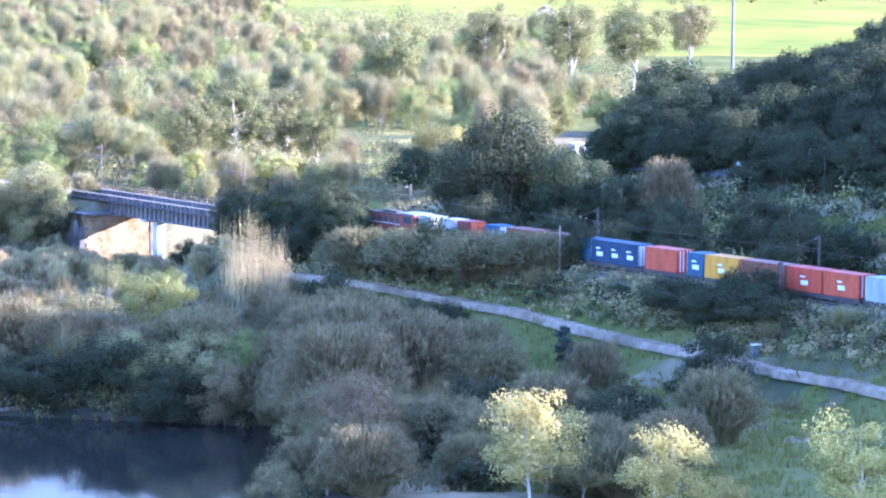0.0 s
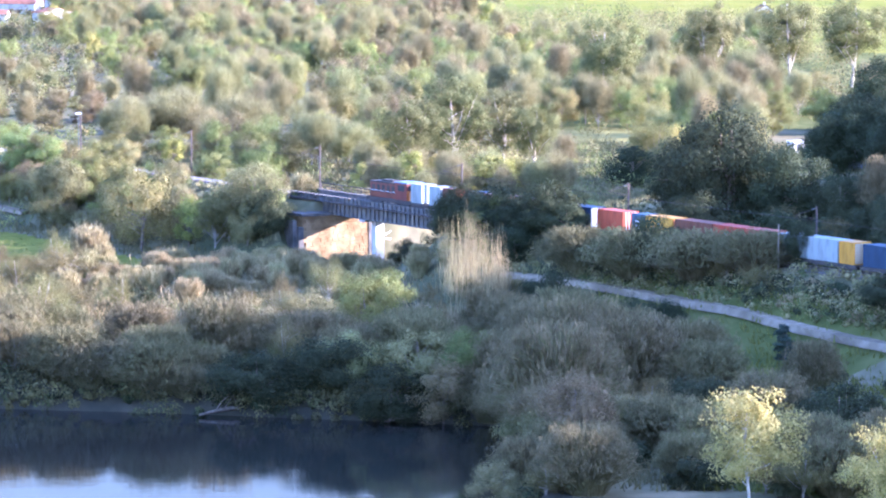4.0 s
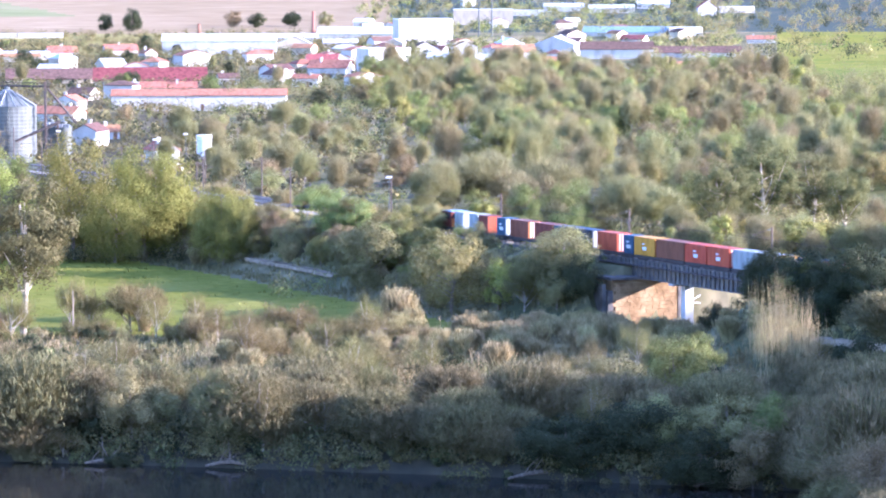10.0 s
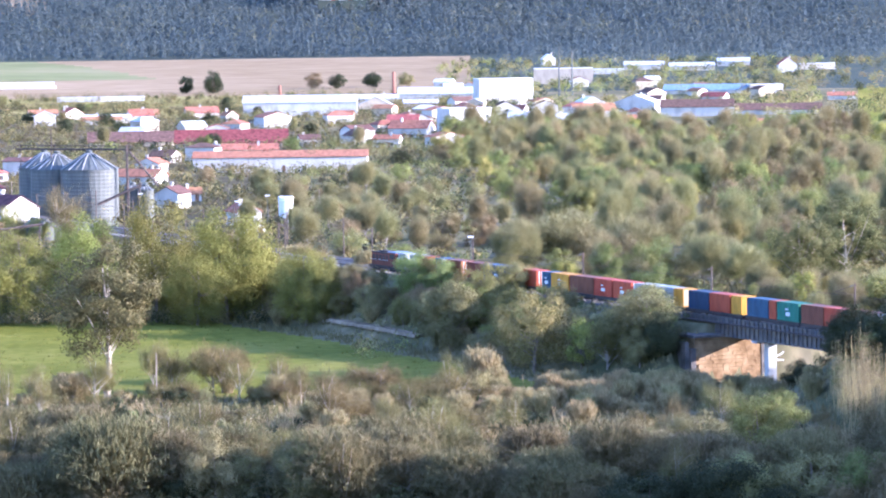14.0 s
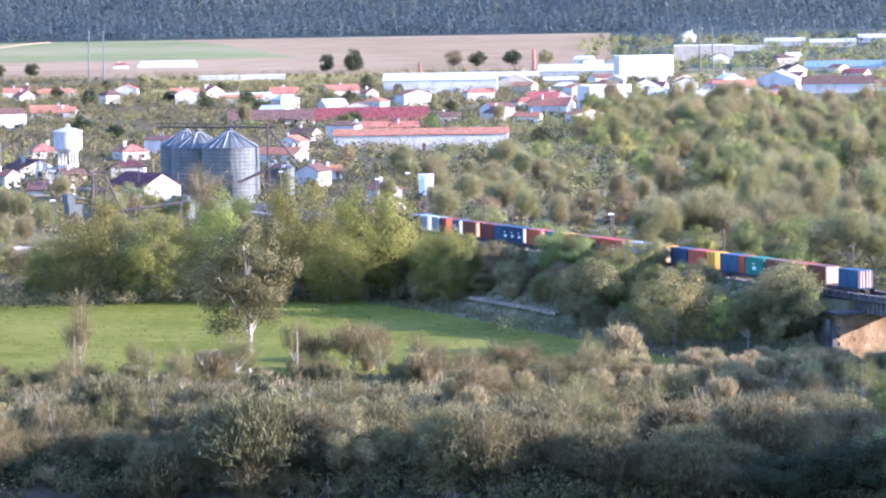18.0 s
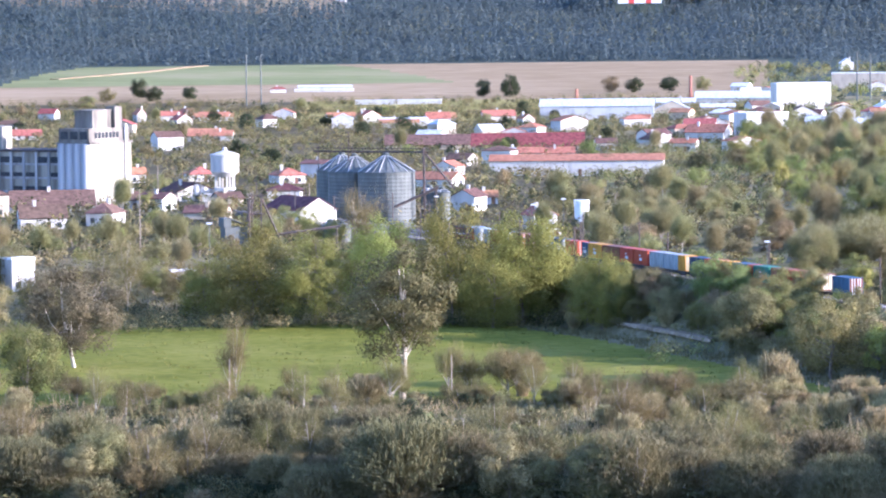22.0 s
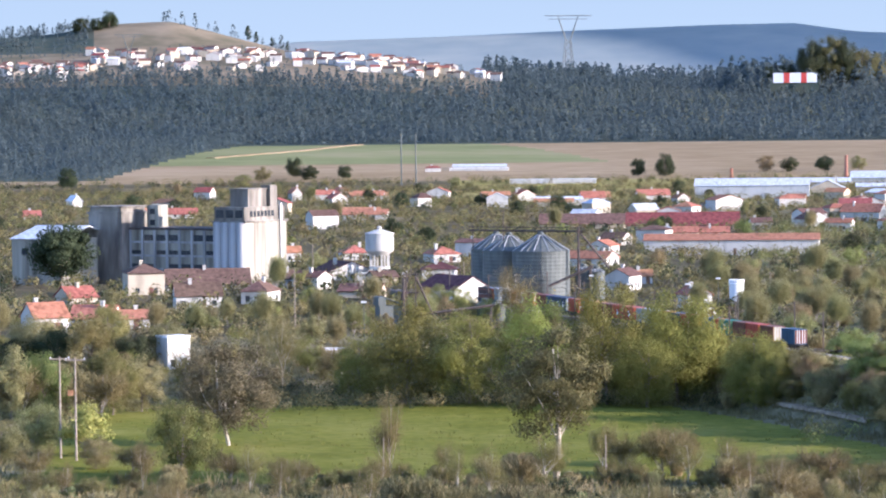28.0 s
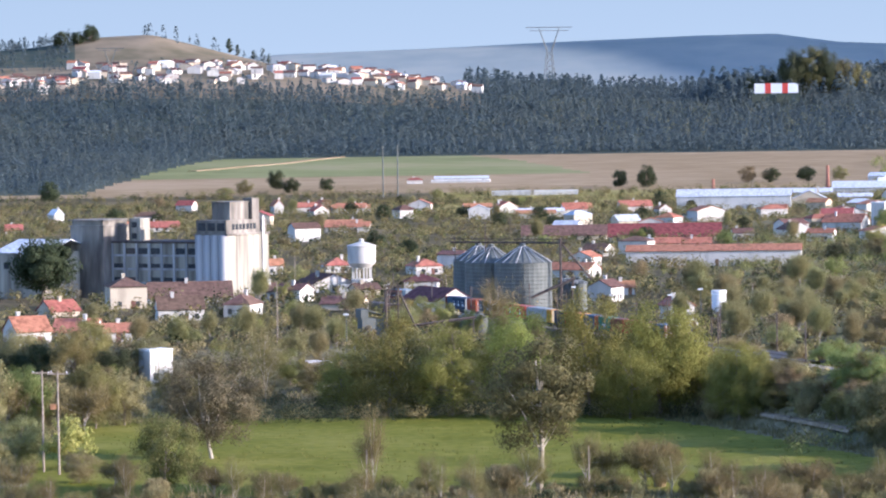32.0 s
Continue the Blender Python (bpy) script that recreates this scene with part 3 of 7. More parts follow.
# key plants: x, y, height, width
for row in [
        (15.5, 550.8, 23.1, 17.8), (128.7, 621.8, 16.4, 11.8), (138.7, 634.0, 17.7, 13.9), (149.6, 645.9, 14.7, 13.3), (153.7, 638.8, 14.1, 9.4), (249.4, 868.9, 24.5, 14.5),
        (273.3, 882.7, 25.0, 16.0), (295.8, 904.9, 24.5, 18.5), (206.3, 792.6, 22.0, 15.3), (335.8, 980.1, 22.0, 15.5),
]:
    plant("euc", *row)
for row in [
        (-33.5, 612.1, 16.7, 19.3),
]:
    plant("euc_dark", *row)
for row in [
        (-37.5, 558.7, 11.2, 12.0), (-24.9, 720.6, 6.7, 7.2), (-65.0, 725.1, 11.0, 9.9), (78.9, 574.6, 12.1, 15.0), (71.7, 644.0, 6.0, 8.4), (82.8, 621.5, 5.4, 6.3),
        (72.8, 644.9, 5.1, 7.0), (72.6, 615.7, 8.4, 11.5), (89.5, 460.4, 7.4, 10.8), (77.0, 462.6, 4.0, 6.0), (93.1, 464.8, 7.8, 8.8), (90.5, 406.0, 8.3, 7.2),
        (-68.4, 670.5, 11.6, 10.6), (-57.0, 677.6, 11.7, 11.7), (-62.6, 734.3, 10.6, 9.5), (55.5, 664.7, 10.3, 7.5), (72.2, 640.9, 6.7, 8.3),
]:
    plant("green_tree", *row)
for row in [
        (-54.5, 596.5, 8.2, 9.4), (85.1, 568.7, 7.8, 6.2), (136.9, 600.6, 6.2, 9.7), (142.3, 602.4, 5.8, 7.1), (236.0, 741.3, 8.4, 10.0),
]:
    plant("yellow_tree", *row)
for row in [
        (-7.7, 546.9, 14.1, 5.5), (0.1, 546.0, 6.6, 3.5), (-29.1, 710.4, 14.8, 9.2), (-33.9, 715.2, 11.3, 7.2), (13.6, 795.9, 12.0, 12.5), (44.6, 504.0, 6.2, 8.7),
        (52.4, 467.1, 7.7, 8.8), (77.7, 447.3, 9.1, 5.2), (52.8, 471.0, 7.5, 7.5), (42.5, 501.2, 8.6, 7.9), (38.3, 431.3, 9.3, 9.3), (26.2, 456.3, 6.5, 4.6),
        (54.4, 439.6, 5.7, 5.1),
]:
    plant("bare_tree", *row)
for row in [
        (-6.6, 692.0, 17.9, 18.8), (4.2, 688.0, 17.8, 15.8), (16.1, 687.8, 19.6, 16.8), (28.4, 688.4, 22.6, 16.8), (40.9, 690.8, 20.3, 19.8), (34.9, 680.1, 14.0, 13.7),
        (52.8, 666.9, 13.8, 12.5), (-14.7, 698.8, 12.0, 14.0), (54.4, 666.8, 12.1, 11.0), (43.4, 692.6, 19.1, 17.9), (50.9, 674.1, 11.6, 8.7), (55.1, 666.7, 11.5, 7.7),
]:
    plant("willow", *row)
for row in [
        (-45.0, 566.0, 5.0, 8.0), (-30.0, 552.0, 5.0, 9.0), (-22.0, 549.0, 4.5, 8.0), (-58.0, 560.0, 5.2, 9.0), (-71.4, 667.2, 10.1, 12.5), (-57.7, 663.5, 9.5, 13.4), (33.1, 573.0, 5.8, 11.5), (62.2, 532.4, 5.0, 14.6), (52.3, 542.5, 5.1, 13.3), (46.6, 549.0, 3.9, 9.5),
        (87.9, 562.2, 7.3, 9.8), (93.9, 362.0, 5.9, 8.0), (151.8, 391.6, 3.6, 6.0), (32.1, 558.1, 7.2, 10.4), (25.0, 558.4, 6.4, 8.8), (51.6, 543.6, 5.5, 11.7),
        (57.1, 483.6, 5.9, 10.5), (-44.4, 694.6, 10.0, 14.0), (-18.9, 708.7, 9.1, 12.2), (22.7, 567.5, 7.7, 5.7), (30.8, 558.2, 6.8, 11.2),
]:
    plant("bare_shrub", *row)
for row in [
        (-71.6, 729.5, 7.9, 10.5), (-57.9, 727.7, 6.8, 9.4), (-79.9, 728.6, 6.3, 9.5), (146.2, 499.0, 16.0, 17.1), (162.8, 610.7, 6.8, 10.0), (247.9, 733.2, 15.0, 21.1),
        (143.9, 510.1, 12.2, 12.2), (151.6, 489.0, 11.0, 11.7), (203.0, 512.0, 9.9, 18.2), (199.5, 572.4, 8.5, 12.7), (116.2, 504.8, 7.4, 12.6), (120.9, 494.4, 8.2, 9.5),
        (112.6, 512.8, 6.6, 8.3), (107.4, 376.0, 5.6, 8.4), (116.6, 358.5, 6.5, 10.8), (140.0, 446.6, 6.0, 4.7), (142.5, 418.4, 4.4, 10.1), (147.7, 404.9, 4.3, 12.4),
        (77.4, 413.8, 6.6, 11.5), (69.2, 416.3, 6.0, 10.9), (82.3, 407.8, 6.6, 10.1), (22.5, 475.5, 5.5, 7.5),
]:
    plant("dark_tree", *row)
for row in [
        (108.2, 2181.3, 10.3, 9.4), (122.9, 2176.5, 12.4, 12.5), (195.5, 2227.4, 8.5, 11.5), (216.9, 2241.5, 8.5, 12.9), (-83.4, 2222.4, 11.9, 10.8), (-73.7, 2170.7, 8.2, 12.4),
        (-193.5, 2042.9, 11.0, 11.8), (-54.2, 2195.3, 7.6, 9.4), (117.8, 500.3, 5.9, 8.1), (122.3, 491.0, 5.4, 8.0), (116.1, 494.6, 5.1, 8.0), (121.4, 486.1, 4.3, 7.2),
        (94.3, 555.0, 6.9, 8.1), (119.0, 544.0, 3.4, 6.5), (122.0, 537.5, 3.8, 7.0), (126.0, 531.0, 4.2, 7.5), (109.5, 527.0, 5.6, 6.5), (111.5, 520.5, 6.6, 8.0), (114.0, 513.0, 7.0, 8.5),
]:
    plant("dark_tree", *row)
for row in [
        (-92.6, 959.5, 15.5, 17.0),
]:
    plant("stone_pine", *row)
for row in [
        (68.6, 553.8, 5.6, 6.4), (10.4, 543.9, 4.3, 7.0), (68.7, 555.8, 5.8, 6.4), (32.9, 558.0, 2.4, 3.2), (10.5, 545.9, 3.9, 6.6),
]:
    plant("cane", *row)
for row in [
        (-62.0, 602.0, 8.0, 10.0), (-66.0, 586.0, 6.0, 9.0), (-51.0, 576.0, 5.0, 7.0), (71.9, 614.8, 8.9, 11.5), (94.4, 571.3, 6.6, 10.0), (141.6, 563.5, 4.0, 5.4), (80.1, 445.9, 7.8, 9.7), (73.0, 439.0, 7.0, 9.6), (85.8, 410.1, 7.2, 10.2),
        (94.9, 363.8, 5.9, 7.0), (34.2, 433.7, 8.7, 9.3), (183.2, 2232.5, 9.9, 12.8), (235.5, 2235.6, 8.5, 12.9), (-97.6, 2149.8, 8.1, 12.3), (-103.3, 2049.4, 6.5, 11.8),
        (-73.3, 667.0, 12.5, 11.5), (-63.6, 676.0, 10.7, 11.7), (-52.7, 686.0, 9.9, 10.8), (-76.1, 732.1, 9.5, 10.5), (-50.9, 732.2, 7.4, 9.5), (91.5, 555.5, 5.6, 7.3),
        (94.0, 543.9, 3.6, 5.5), (70.8, 610.9, 10.8, 12.3), (93.3, 559.3, 9.6, 12.6), (82.0, 619.6, 5.6, 6.7),
]:
    plant("broad_tree", *row)
for row in [
        (12.6, 441.8, 8.9, 13.3), (36.7, 434.4, 6.9, 10.6), (45.0, 441.7, 6.4, 9.5), (121.4, 479.9, 5.0, 9.9), (125.7, 468.4, 5.4, 11.8), (130.6, 457.7, 5.2, 11.6),
        (135.1, 450.2, 4.6, 9.4), (160.9, 477.6, 7.6, 7.0), (93.1, 376.7, 10.3, 12.2), (106.2, 400.1, 8.0, 12.5), (115.0, 407.1, 6.5, 9.7), (93.8, 394.0, 7.5, 8.7),
        (127.9, 363.1, 6.6, 8.3), (126.3, 398.5, 5.1, 6.0), (102.8, 406.2, 9.0, 12.0), (100.3, 416.1, 7.4, 9.2),
]:
    plant("cane_fountain", *row)
for row in [
        (103.4, 713.6, 11.9, 13.9), (127.4, 665.9, 7.8, 8.3), (122.6, 675.0, 8.4, 8.8), (113.2, 684.7, 12.4, 10.9),
]:
    plant("grey_tree", *row)
for row in [
        (98.8, 452.3, 14.3, 4.1), (99.9, 451.1, 14.7, 3.8), (101.9, 453.7, 13.7, 4.0), (103.8, 454.3, 12.4, 4.1), (105.3, 456.0, 11.7, 3.7),
]:
    plant("poplar_bare", *row)
for row in [
        (97.7, 325.7, 11.4, 10.7), (104.5, 308.8, 10.4, 9.3), (118.8, 302.5, 11.6, 11.2), (111.8, 314.7, 4.4, 4.3),
]:
    plant("golden_tree", *row)
for row in [
        (130.1, 421.4, 4.9, 3.5),
]:
    plant("conifer", *row)


DIRT_ROAD = [(115.0, 491.7), (119.8, 479.3), (123.8, 466.9), (127.9, 453.3), (131.6, 441.8), (134.0, 431.7), (136.8, 421.3), (140.0, 410.8), (143.1, 401.2), (145.7, 390.7), (148.8, 382.1), (151.2, 372.5)]
DIRT_PATH = [(56.9, 661.6), (60.9, 649.1), (64.5, 637.8), (68.2, 625.3)]
LANE = [(168.9, 527.6), (171.1, 515.3), (174.7, 506.7), (178.8, 495.7)]

LANE_A, LANE_R = [math.degrees(math.atan2(*p)) for p in LANE], [math.hypot(*p) for p in LANE]
ROAD_A, ROAD_R = [math.degrees(math.atan2(*p)) for p in DIRT_ROAD], [math.hypot(*p) for p in DIRT_ROAD]


def scatter(n, kinds, area, h=(0.8, 1.2), seed=1, slim=1.0):
    """Strews plants over the ground where area(x, y) gives a chance."""
    g = np.random.default_rng(seed)
    done = 0
    for _ in range(n * 30):
        if done >= n:
            break
        a, r = g.uniform(-8.5, 24), 0
        x, y, keep = area(g)
        if not keep:
            continue
        bearing, far_off = math.degrees(math.atan2(x, y)), math.hypot(x, y)
        if bearing > ROAD_A[0] and -13 < far_off - float(np.interp(bearing, ROAD_A, ROAD_R)) < 4:
            continue
        if 114 < x < 330 and abs((x - 104) * 0.27 + (y - 556) * 0.963) < 14 and y < 585:
            continue
        if 4.8 < bearing < 6.3 and -40 < far_off - (664 - 27 * (bearing - 4.9)) < 2:
            continue
        if kinds[0] != "cane" and 8.9 < bearing < 12.4 and 510 < far_off < 556:
            continue
        kind = kinds[int(g.integers(len(kinds)))]
        hh, ww = KINDS[kind][1], KINDS[kind][2]
        s = g.uniform(*h)
        plant(kind, x, y, hh * s * g.uniform(0.85, 1.15), ww * s * slim)
        done += 1


def polar(g, a0, a1, r0, r1):
    a, r = math.radians(g.uniform(a0, a1)), math.sqrt(g.uniform(r0 * r0, r1 * r1))
    return r * math.sin(a), r * math.cos(a)


def bank_strip(g):
    x, y = polar(g, -8, 13, 425, 480)
    return x, y, 1 < y - float(bank_y(x)) < 34 and x < float(track_x(y)) - 22


def scrub_strip(g):
    x, y = polar(g, -8, 12, 450, 552)
    return x, y, y - float(bank_y(x)) > 6 and y < 546 and x < float(track_x(y)) - 16 and not (x > 70 and y > 500)


def hedge_strip(g):
    x, y = polar(g, -8, 9, 532, 556)
    return x, y, 535 < y < 552 and x < float(track_x(y)) - 24


def wood(g):
    x, y = polar(g, 4.5, 17, 610, 1500)
    d = (x - float(track_x(y))) * 0.952
    r, a = math.hypot(x, y), math.degrees(math.atan2(x, y))
    if d < 14 or (13.6 < a < 15.0 and r < 780) or (a > 13 and r > 1150):
        return x, y, False
    if (r > 900 and a < 6.5 + max(0, 1200 - r) * 0.004) or (a < 7.4 and r < 900) or (11.2 < a < 14.2 and r < 668):
        return x, y, False
    return x, y, True


def bridge_wood(g):
    x, y = polar(g, 11.0, 14.2, 588, 650)
    return x, y, (x - float(track_x(y))) * 0.952 > 12


def field_edge(g):
    x, y = polar(g, 14.8, 20.5, 800, 900)
    return x, y, True


def tan_belt(g):
    x, y = polar(g, 3.6, 7.6, 740, 1080)
    return x, y, (x - float(track_x(y))) * 0.952 > 15


def hillside(g):
    x, y = polar(g, 15, 24, 450, 640)
    d = (x - float(track_x(y))) * 0.952
    return x, y, d > 45 + 0.0 * y and ground_z(x, y) > 12


def slope(g):
    x, y = polar(g, 13, 24, 370, 520)
    d = (x - float(track_x(y))) * 0.952
    return x, y, 7 < d < 26 or -22 < d < -6


def track_side(g):
    y = g.uniform(470, 720)
    d = g.choice([-1, 1]) * g.uniform(6, 16)
    return float(track_x(y)) + d, y, not 530 < y < 566


def town_green(g):
    x, y = polar(g, -8, 8, 720, 2000)
    d = (x - float(track_x(y))) * 0.952
    return x, y, abs(d) > 12


scatter(150, ["cane_fountain", "bare_shrub", "dark_bush", "green_bush"], bank_strip, (0.75, 1.15), seed=1)
scatter(130, ["bare_tree", "olive_bush", "dark_bush", "dark_bush", "cane_fountain"], bank_strip, (0.5, 0.85), seed=11)
scatter(175, ["dark_bush", "olive_bush", "bare_shrub", "green_bush", "cane", "dark_bush", "bare_tree"], scrub_strip, (0.5, 0.85), seed=2)
scatter(80, ["bare_shrub", "bare_tree", "olive_bush", "bare_shrub", "reed"], hedge_strip, (0.45, 0.8), seed=3)
scatter(740, ["green_tree", "broad_tree", "grey_tree", "green_tree", "grey_tree", "yellow_tree", "broad_tree", "green_tree"], wood, (0.7, 1.05), seed=4, slim=0.85)
scatter(38, ["broad_tree", "grey_tree", "green_tree", "grey_tree"], field_edge, (0.6, 0.95), seed=26)
scatter(46, ["bare_shrub", "grey_tree", "yellow_tree", "grey_tree", "cane"], bridge_wood, (0.45, 0.68), seed=25)
scatter(90, ["grey_tree", "bare_shrub", "grey_tree", "broad_tree"], tan_belt, (0.45, 0.75), seed=24)
scatter(170, ["dark_tree", "dark_tree", "dark_tree"], hillside, (0.5, 0.9), seed=5)
scatter(110, ["dark_bush", "dark_tree", "bare_shrub"], slope, (0.45, 0.75), seed=6)
scatter(60, ["bare_shrub", "bare_shrub", "cane", "green_tree", "dark_bush"], track_side, (0.5, 0.85), seed=7)
scatter(140, ["grey_tree", "olive_bush", "broad_tree", "green_tree", "dark_tree"], town_green, (0.4, 0.75), seed=8)


def waterline(g):
    if g.random() < 0.8:
        x = g.uniform(-75, 98)
        return x, float(bank_y(x)) + g.uniform(-1.5, 8), True
    y = g.uniform(335, 405)
    return float(bank_x(y)) + g.uniform(-1.5, 7), y, True


scatter(120, ["cane_fountain", "dark_bush", "bare_shrub", "olive_bush", "cane_fountain", "broad_tree"], waterline, (0.55, 1.0), seed=13)


def left_slope(g):
    y = g.uniform(560, 705)
    return float(track_x(y)) - g.uniform(6.5, 20), y, True


scatter(75, ["green_tree", "olive_bush", "bare_shrub", "broad_tree", "cane"], left_slope, (0.45, 0.8), seed=17)


def reed_side(g):
    y = g.uniform(585, 800)
    return float(track_x(y)) + g.uniform(6, 14), y, True


scatter(75, ["cane", "cane", "reed", "bare_shrub"], reed_side, (0.5, 0.8), seed=18)


def dry_belt(g):
    x, y = polar(g, 6.4, 12.2, 518, 556)
    return x, y, x < float(track_x(y)) - 9


scatter(120, ["cane", "reed", "cane", "cane"], dry_belt, (0.45, 0.68), seed=16)


def thicket(g):
    x, y = polar(g, -8, 4, 705, 870)
    return x, y, (x - float(track_x(y))) * 0.952 < -10 and (x > -45 or y < 770)


scatter(90, ["grey_tree", "bare_shrub", "bare_shrub", "broad_tree", "green_tree"], thicket, (0.35, 0.62), seed=14)


def right_bank(g):
    x, y = polar(g, 12.5, 19, 345, 470)
    d = (x - float(track_x(y))) * 0.952
    return x, y, d < -24 and x > float(bank_x(y)) + 1 and (x < 118 or y < 372)


scatter(70, ["cane_fountain", "dark_bush", "bare_shrub", "cane_fountain"], right_bank, (0.6, 1.0), seed=12)


def tufts():
    """Dry grass and herbs on the plain: too many to count."""
    g = np.random.default_rng(9)
    n = 60000
    a, r = np.radians(g.uniform(-8.5, 23, n)), np.sqrt(g.uniform(350 ** 2, 735 ** 2, n))
    x, y = r * np.sin(a), r * np.cos(a)
    d = (x - track_x(y)) * 0.952
    inside = np.minimum(bank_y(x) - y, (bank_x(y) - x) * 0.95)
    meadow = (y > 550) & (y < 688) & (d < -24) & (x > -60)
    m = (inside < -1) & (np.abs(d) > 5) & (~meadow | (g.random(n) < 0.1))
    x, y, meadow = x[m], y[m], meadow[m]
    z = terrain(x, y)
    V, Fc = [], []
    k = 5
    n = len(x)
    ang = g.uniform(0, 6.28, (n, k))
    h = (g.uniform(0.35, 1.1, (n, k)) * np.where(meadow, 0.45, 1.0)[:, None])
    w = g.uniform(0.06, 0.16, (n, k))
    ox, oy = g.normal(size=(n, k)) * 0.5, g.normal(size=(n, k)) * 0.5
    bx, by = x[:, None] + ox, y[:, None] + oy
    c, s = np.cos(ang) * w, np.sin(ang) * w
    lx, ly = g.normal(size=(n, k)) * 0.3 * h, g.normal(size=(n, k)) * 0.3 * h
    zz = np.repeat(z[:, None], k, 1)
    V = np.stack([np.stack([bx - c, by - s, zz - 0.05], -1), np.stack([bx + c, by + s, zz - 0.05], -1), np.stack([bx + lx, by + ly, zz + h], -1)], 2).reshape(-1, 3)
    ids = np.repeat((meadow | ((x > 96) & (y < 475))).astype(int), k)
    ob = new("grass", mesh_from("grass", V, np.arange(len(V)).reshape(-1, 3), [M["dry_tuft"], M["green_tuft"]], ids))
    tagged(ob, "tufts of dry grass and green herbs on the plain", "grass", kind="stuff")


def undergrowth(name, label, n, size, mat, area, h0, h1, seed, k=60, ok=None):
    """Small plants past counting, as one mass of leaves; without an area they line the river bank."""
    g = np.random.default_rng(seed)
    a0, a1, r0, r1 = area or (0, 1, 400, 500)
    a, r = np.radians(g.uniform(a0, a1, n)), np.sqrt(g.uniform(r0 ** 2, r1 ** 2, n))
    x, y = r * np.sin(a), r * np.cos(a)
    if not area:
        x = g.uniform(-80, 99, n)
        y = bank_y(x) + g.uniform(-2.6, 9, n) * g.random(n)
        m = g.random(n) < 0.15
        y[m] = g.uniform(335, 410, m.sum())
        x[m] = bank_x(y[m]) + g.uniform(-1, 6, m.sum())
    d = (x - track_x(y)) * 0.952
    m = (np.abs(d) > 9) if ok is None else ok(x, y, d)
    x, y = x[m], y[m]
    n = len(x)
    h = g.uniform(h0, h1, n)
    w = h * g.uniform(0.8, 1.8, n)
    q = g.normal(size=(n, k, 3))
    q /= np.linalg.norm(q, axis=2)[:, :, None]
    q *= g.random((n, k, 1)) ** 0.4
    c = np.stack([x[:, None] + q[:, :, 0] * w[:, None] * 0.5, y[:, None] + q[:, :, 1] * w[:, None] * 0.5, terrain(x, y)[:, None] + h[:, None] * (0.45 + 0.5 * q[:, :, 2])], -1).reshape(-1, 3)
    V, Fc = leaf_cards(c, size, q.reshape(-1, 3) + np.array([0, 0, 0.25]))
    ids = np.repeat(g.integers(0, len(mat), n), k)
    tagged(new(name, mesh_from(name, V, Fc, mat, ids)), label, "shrubs", kind="stuff")


def brush():
    """Thin dry stems and twigs that cover the rough ground above the bank."""
    g = np.random.default_rng(44)
    n, k = 1300, 28
    a, r = np.radians(g.uniform(-8, 13, n)), np.sqrt(g.uniform(400 ** 2, 556 ** 2, n))
    x, y = r * np.sin(a), r * np.cos(a)
    d = (x - track_x(y)) * 0.952
    m = (y - bank_y(x) > 1) & (y < 549) & (d < -14) & (x < 112) & (wavy(x, y, 8) > -0.7)
    x, y = x[m], y[m]
    n = len(x)
    h = g.uniform(0.8, 2.9, (n, 1)) * np.ones((1, k))
    px, py = x[:, None] + g.normal(size=(n, k)) * 0.9, y[:, None] + g.normal(size=(n, k)) * 0.9
    z = np.repeat(terrain(x, y)[:, None], k, 1) - 0.1
    q = g.uniform(0, 6.28, (n, k))
    lx, ly = g.normal(size=(n, k)) * 0.45 * h, g.normal(size=(n, k)) * 0.45 * h
    h = h * g.uniform(0.4, 1.1, (n, k))
    cx, cy = np.cos(q) * 0.045, np.sin(q) * 0.045
    V = np.stack([np.stack([px - cx, py - cy, z], -1), np.stack([px + cx, py + cy, z], -1), np.stack([px + lx + cx * 0.5, py + ly + cy * 0.5, z + h], -1), np.stack([px + lx - cx * 0.5, py + ly - cy * 0.5, z + h], -1)], 2).reshape(-1, 3)
    ids = np.repeat(g.integers(0, 3, n), k)
    tagged(new("brushwood", mesh_from("brushwood", V, np.arange(len(V)).reshape(-1, 4), [M["twig"], M["cane"], M["herb"]], ids)), "dry stems and thin brushwood above the river bank", "brushwood", kind="stuff")


brush()
undergrowth("undergrowth", "mixed bushes and saplings under the trees", 1900, 0.2, [M["olive"], M["green"], M["twig"], M["green"]], (4.6, 17, 600, 1450), 1.5, 5.0, 31, 110)
undergrowth("wood_edge", "dense mixed trees between the line and the far fields", 620, 0.24, [M["olive"], M["green"], M["twig_tree"], M["euc"], M["dark"], M["green"]], (10.5, 18, 790, 1420), 5.0, 11.0, 39, 210)
undergrowth("wood_edge", "young trees beside the dry field", 150, 0.22, [M["olive"], M["green"], M["twig_tree"]], (11, 17, 600, 800), 3.0, 7.0, 40, 220, lambda x, y, d: (d > 15) & ((np.hypot(x, y) > 785) | (np.degrees(np.arctan2(x, y)) < 13.5)))
undergrowth("garden_shrubs", "olive trees and bushes between the houses", 8600, 0.38, [M["olive"], M["euc"], M["twig"], M["twig"], M["dark"], M["euc_dark"]], (-8, 7.5, 745, 2080), 1.4, 5.2, 32, 50)
undergrowth("hedge_trees", "hedge of bushes at the edge of the ploughed field", 420, 0.32, [M["olive"], M["euc"], M["twig"], M["dark"]], (-8, 7.0, 1960, 2110), 2, 6.0, 35, 70)
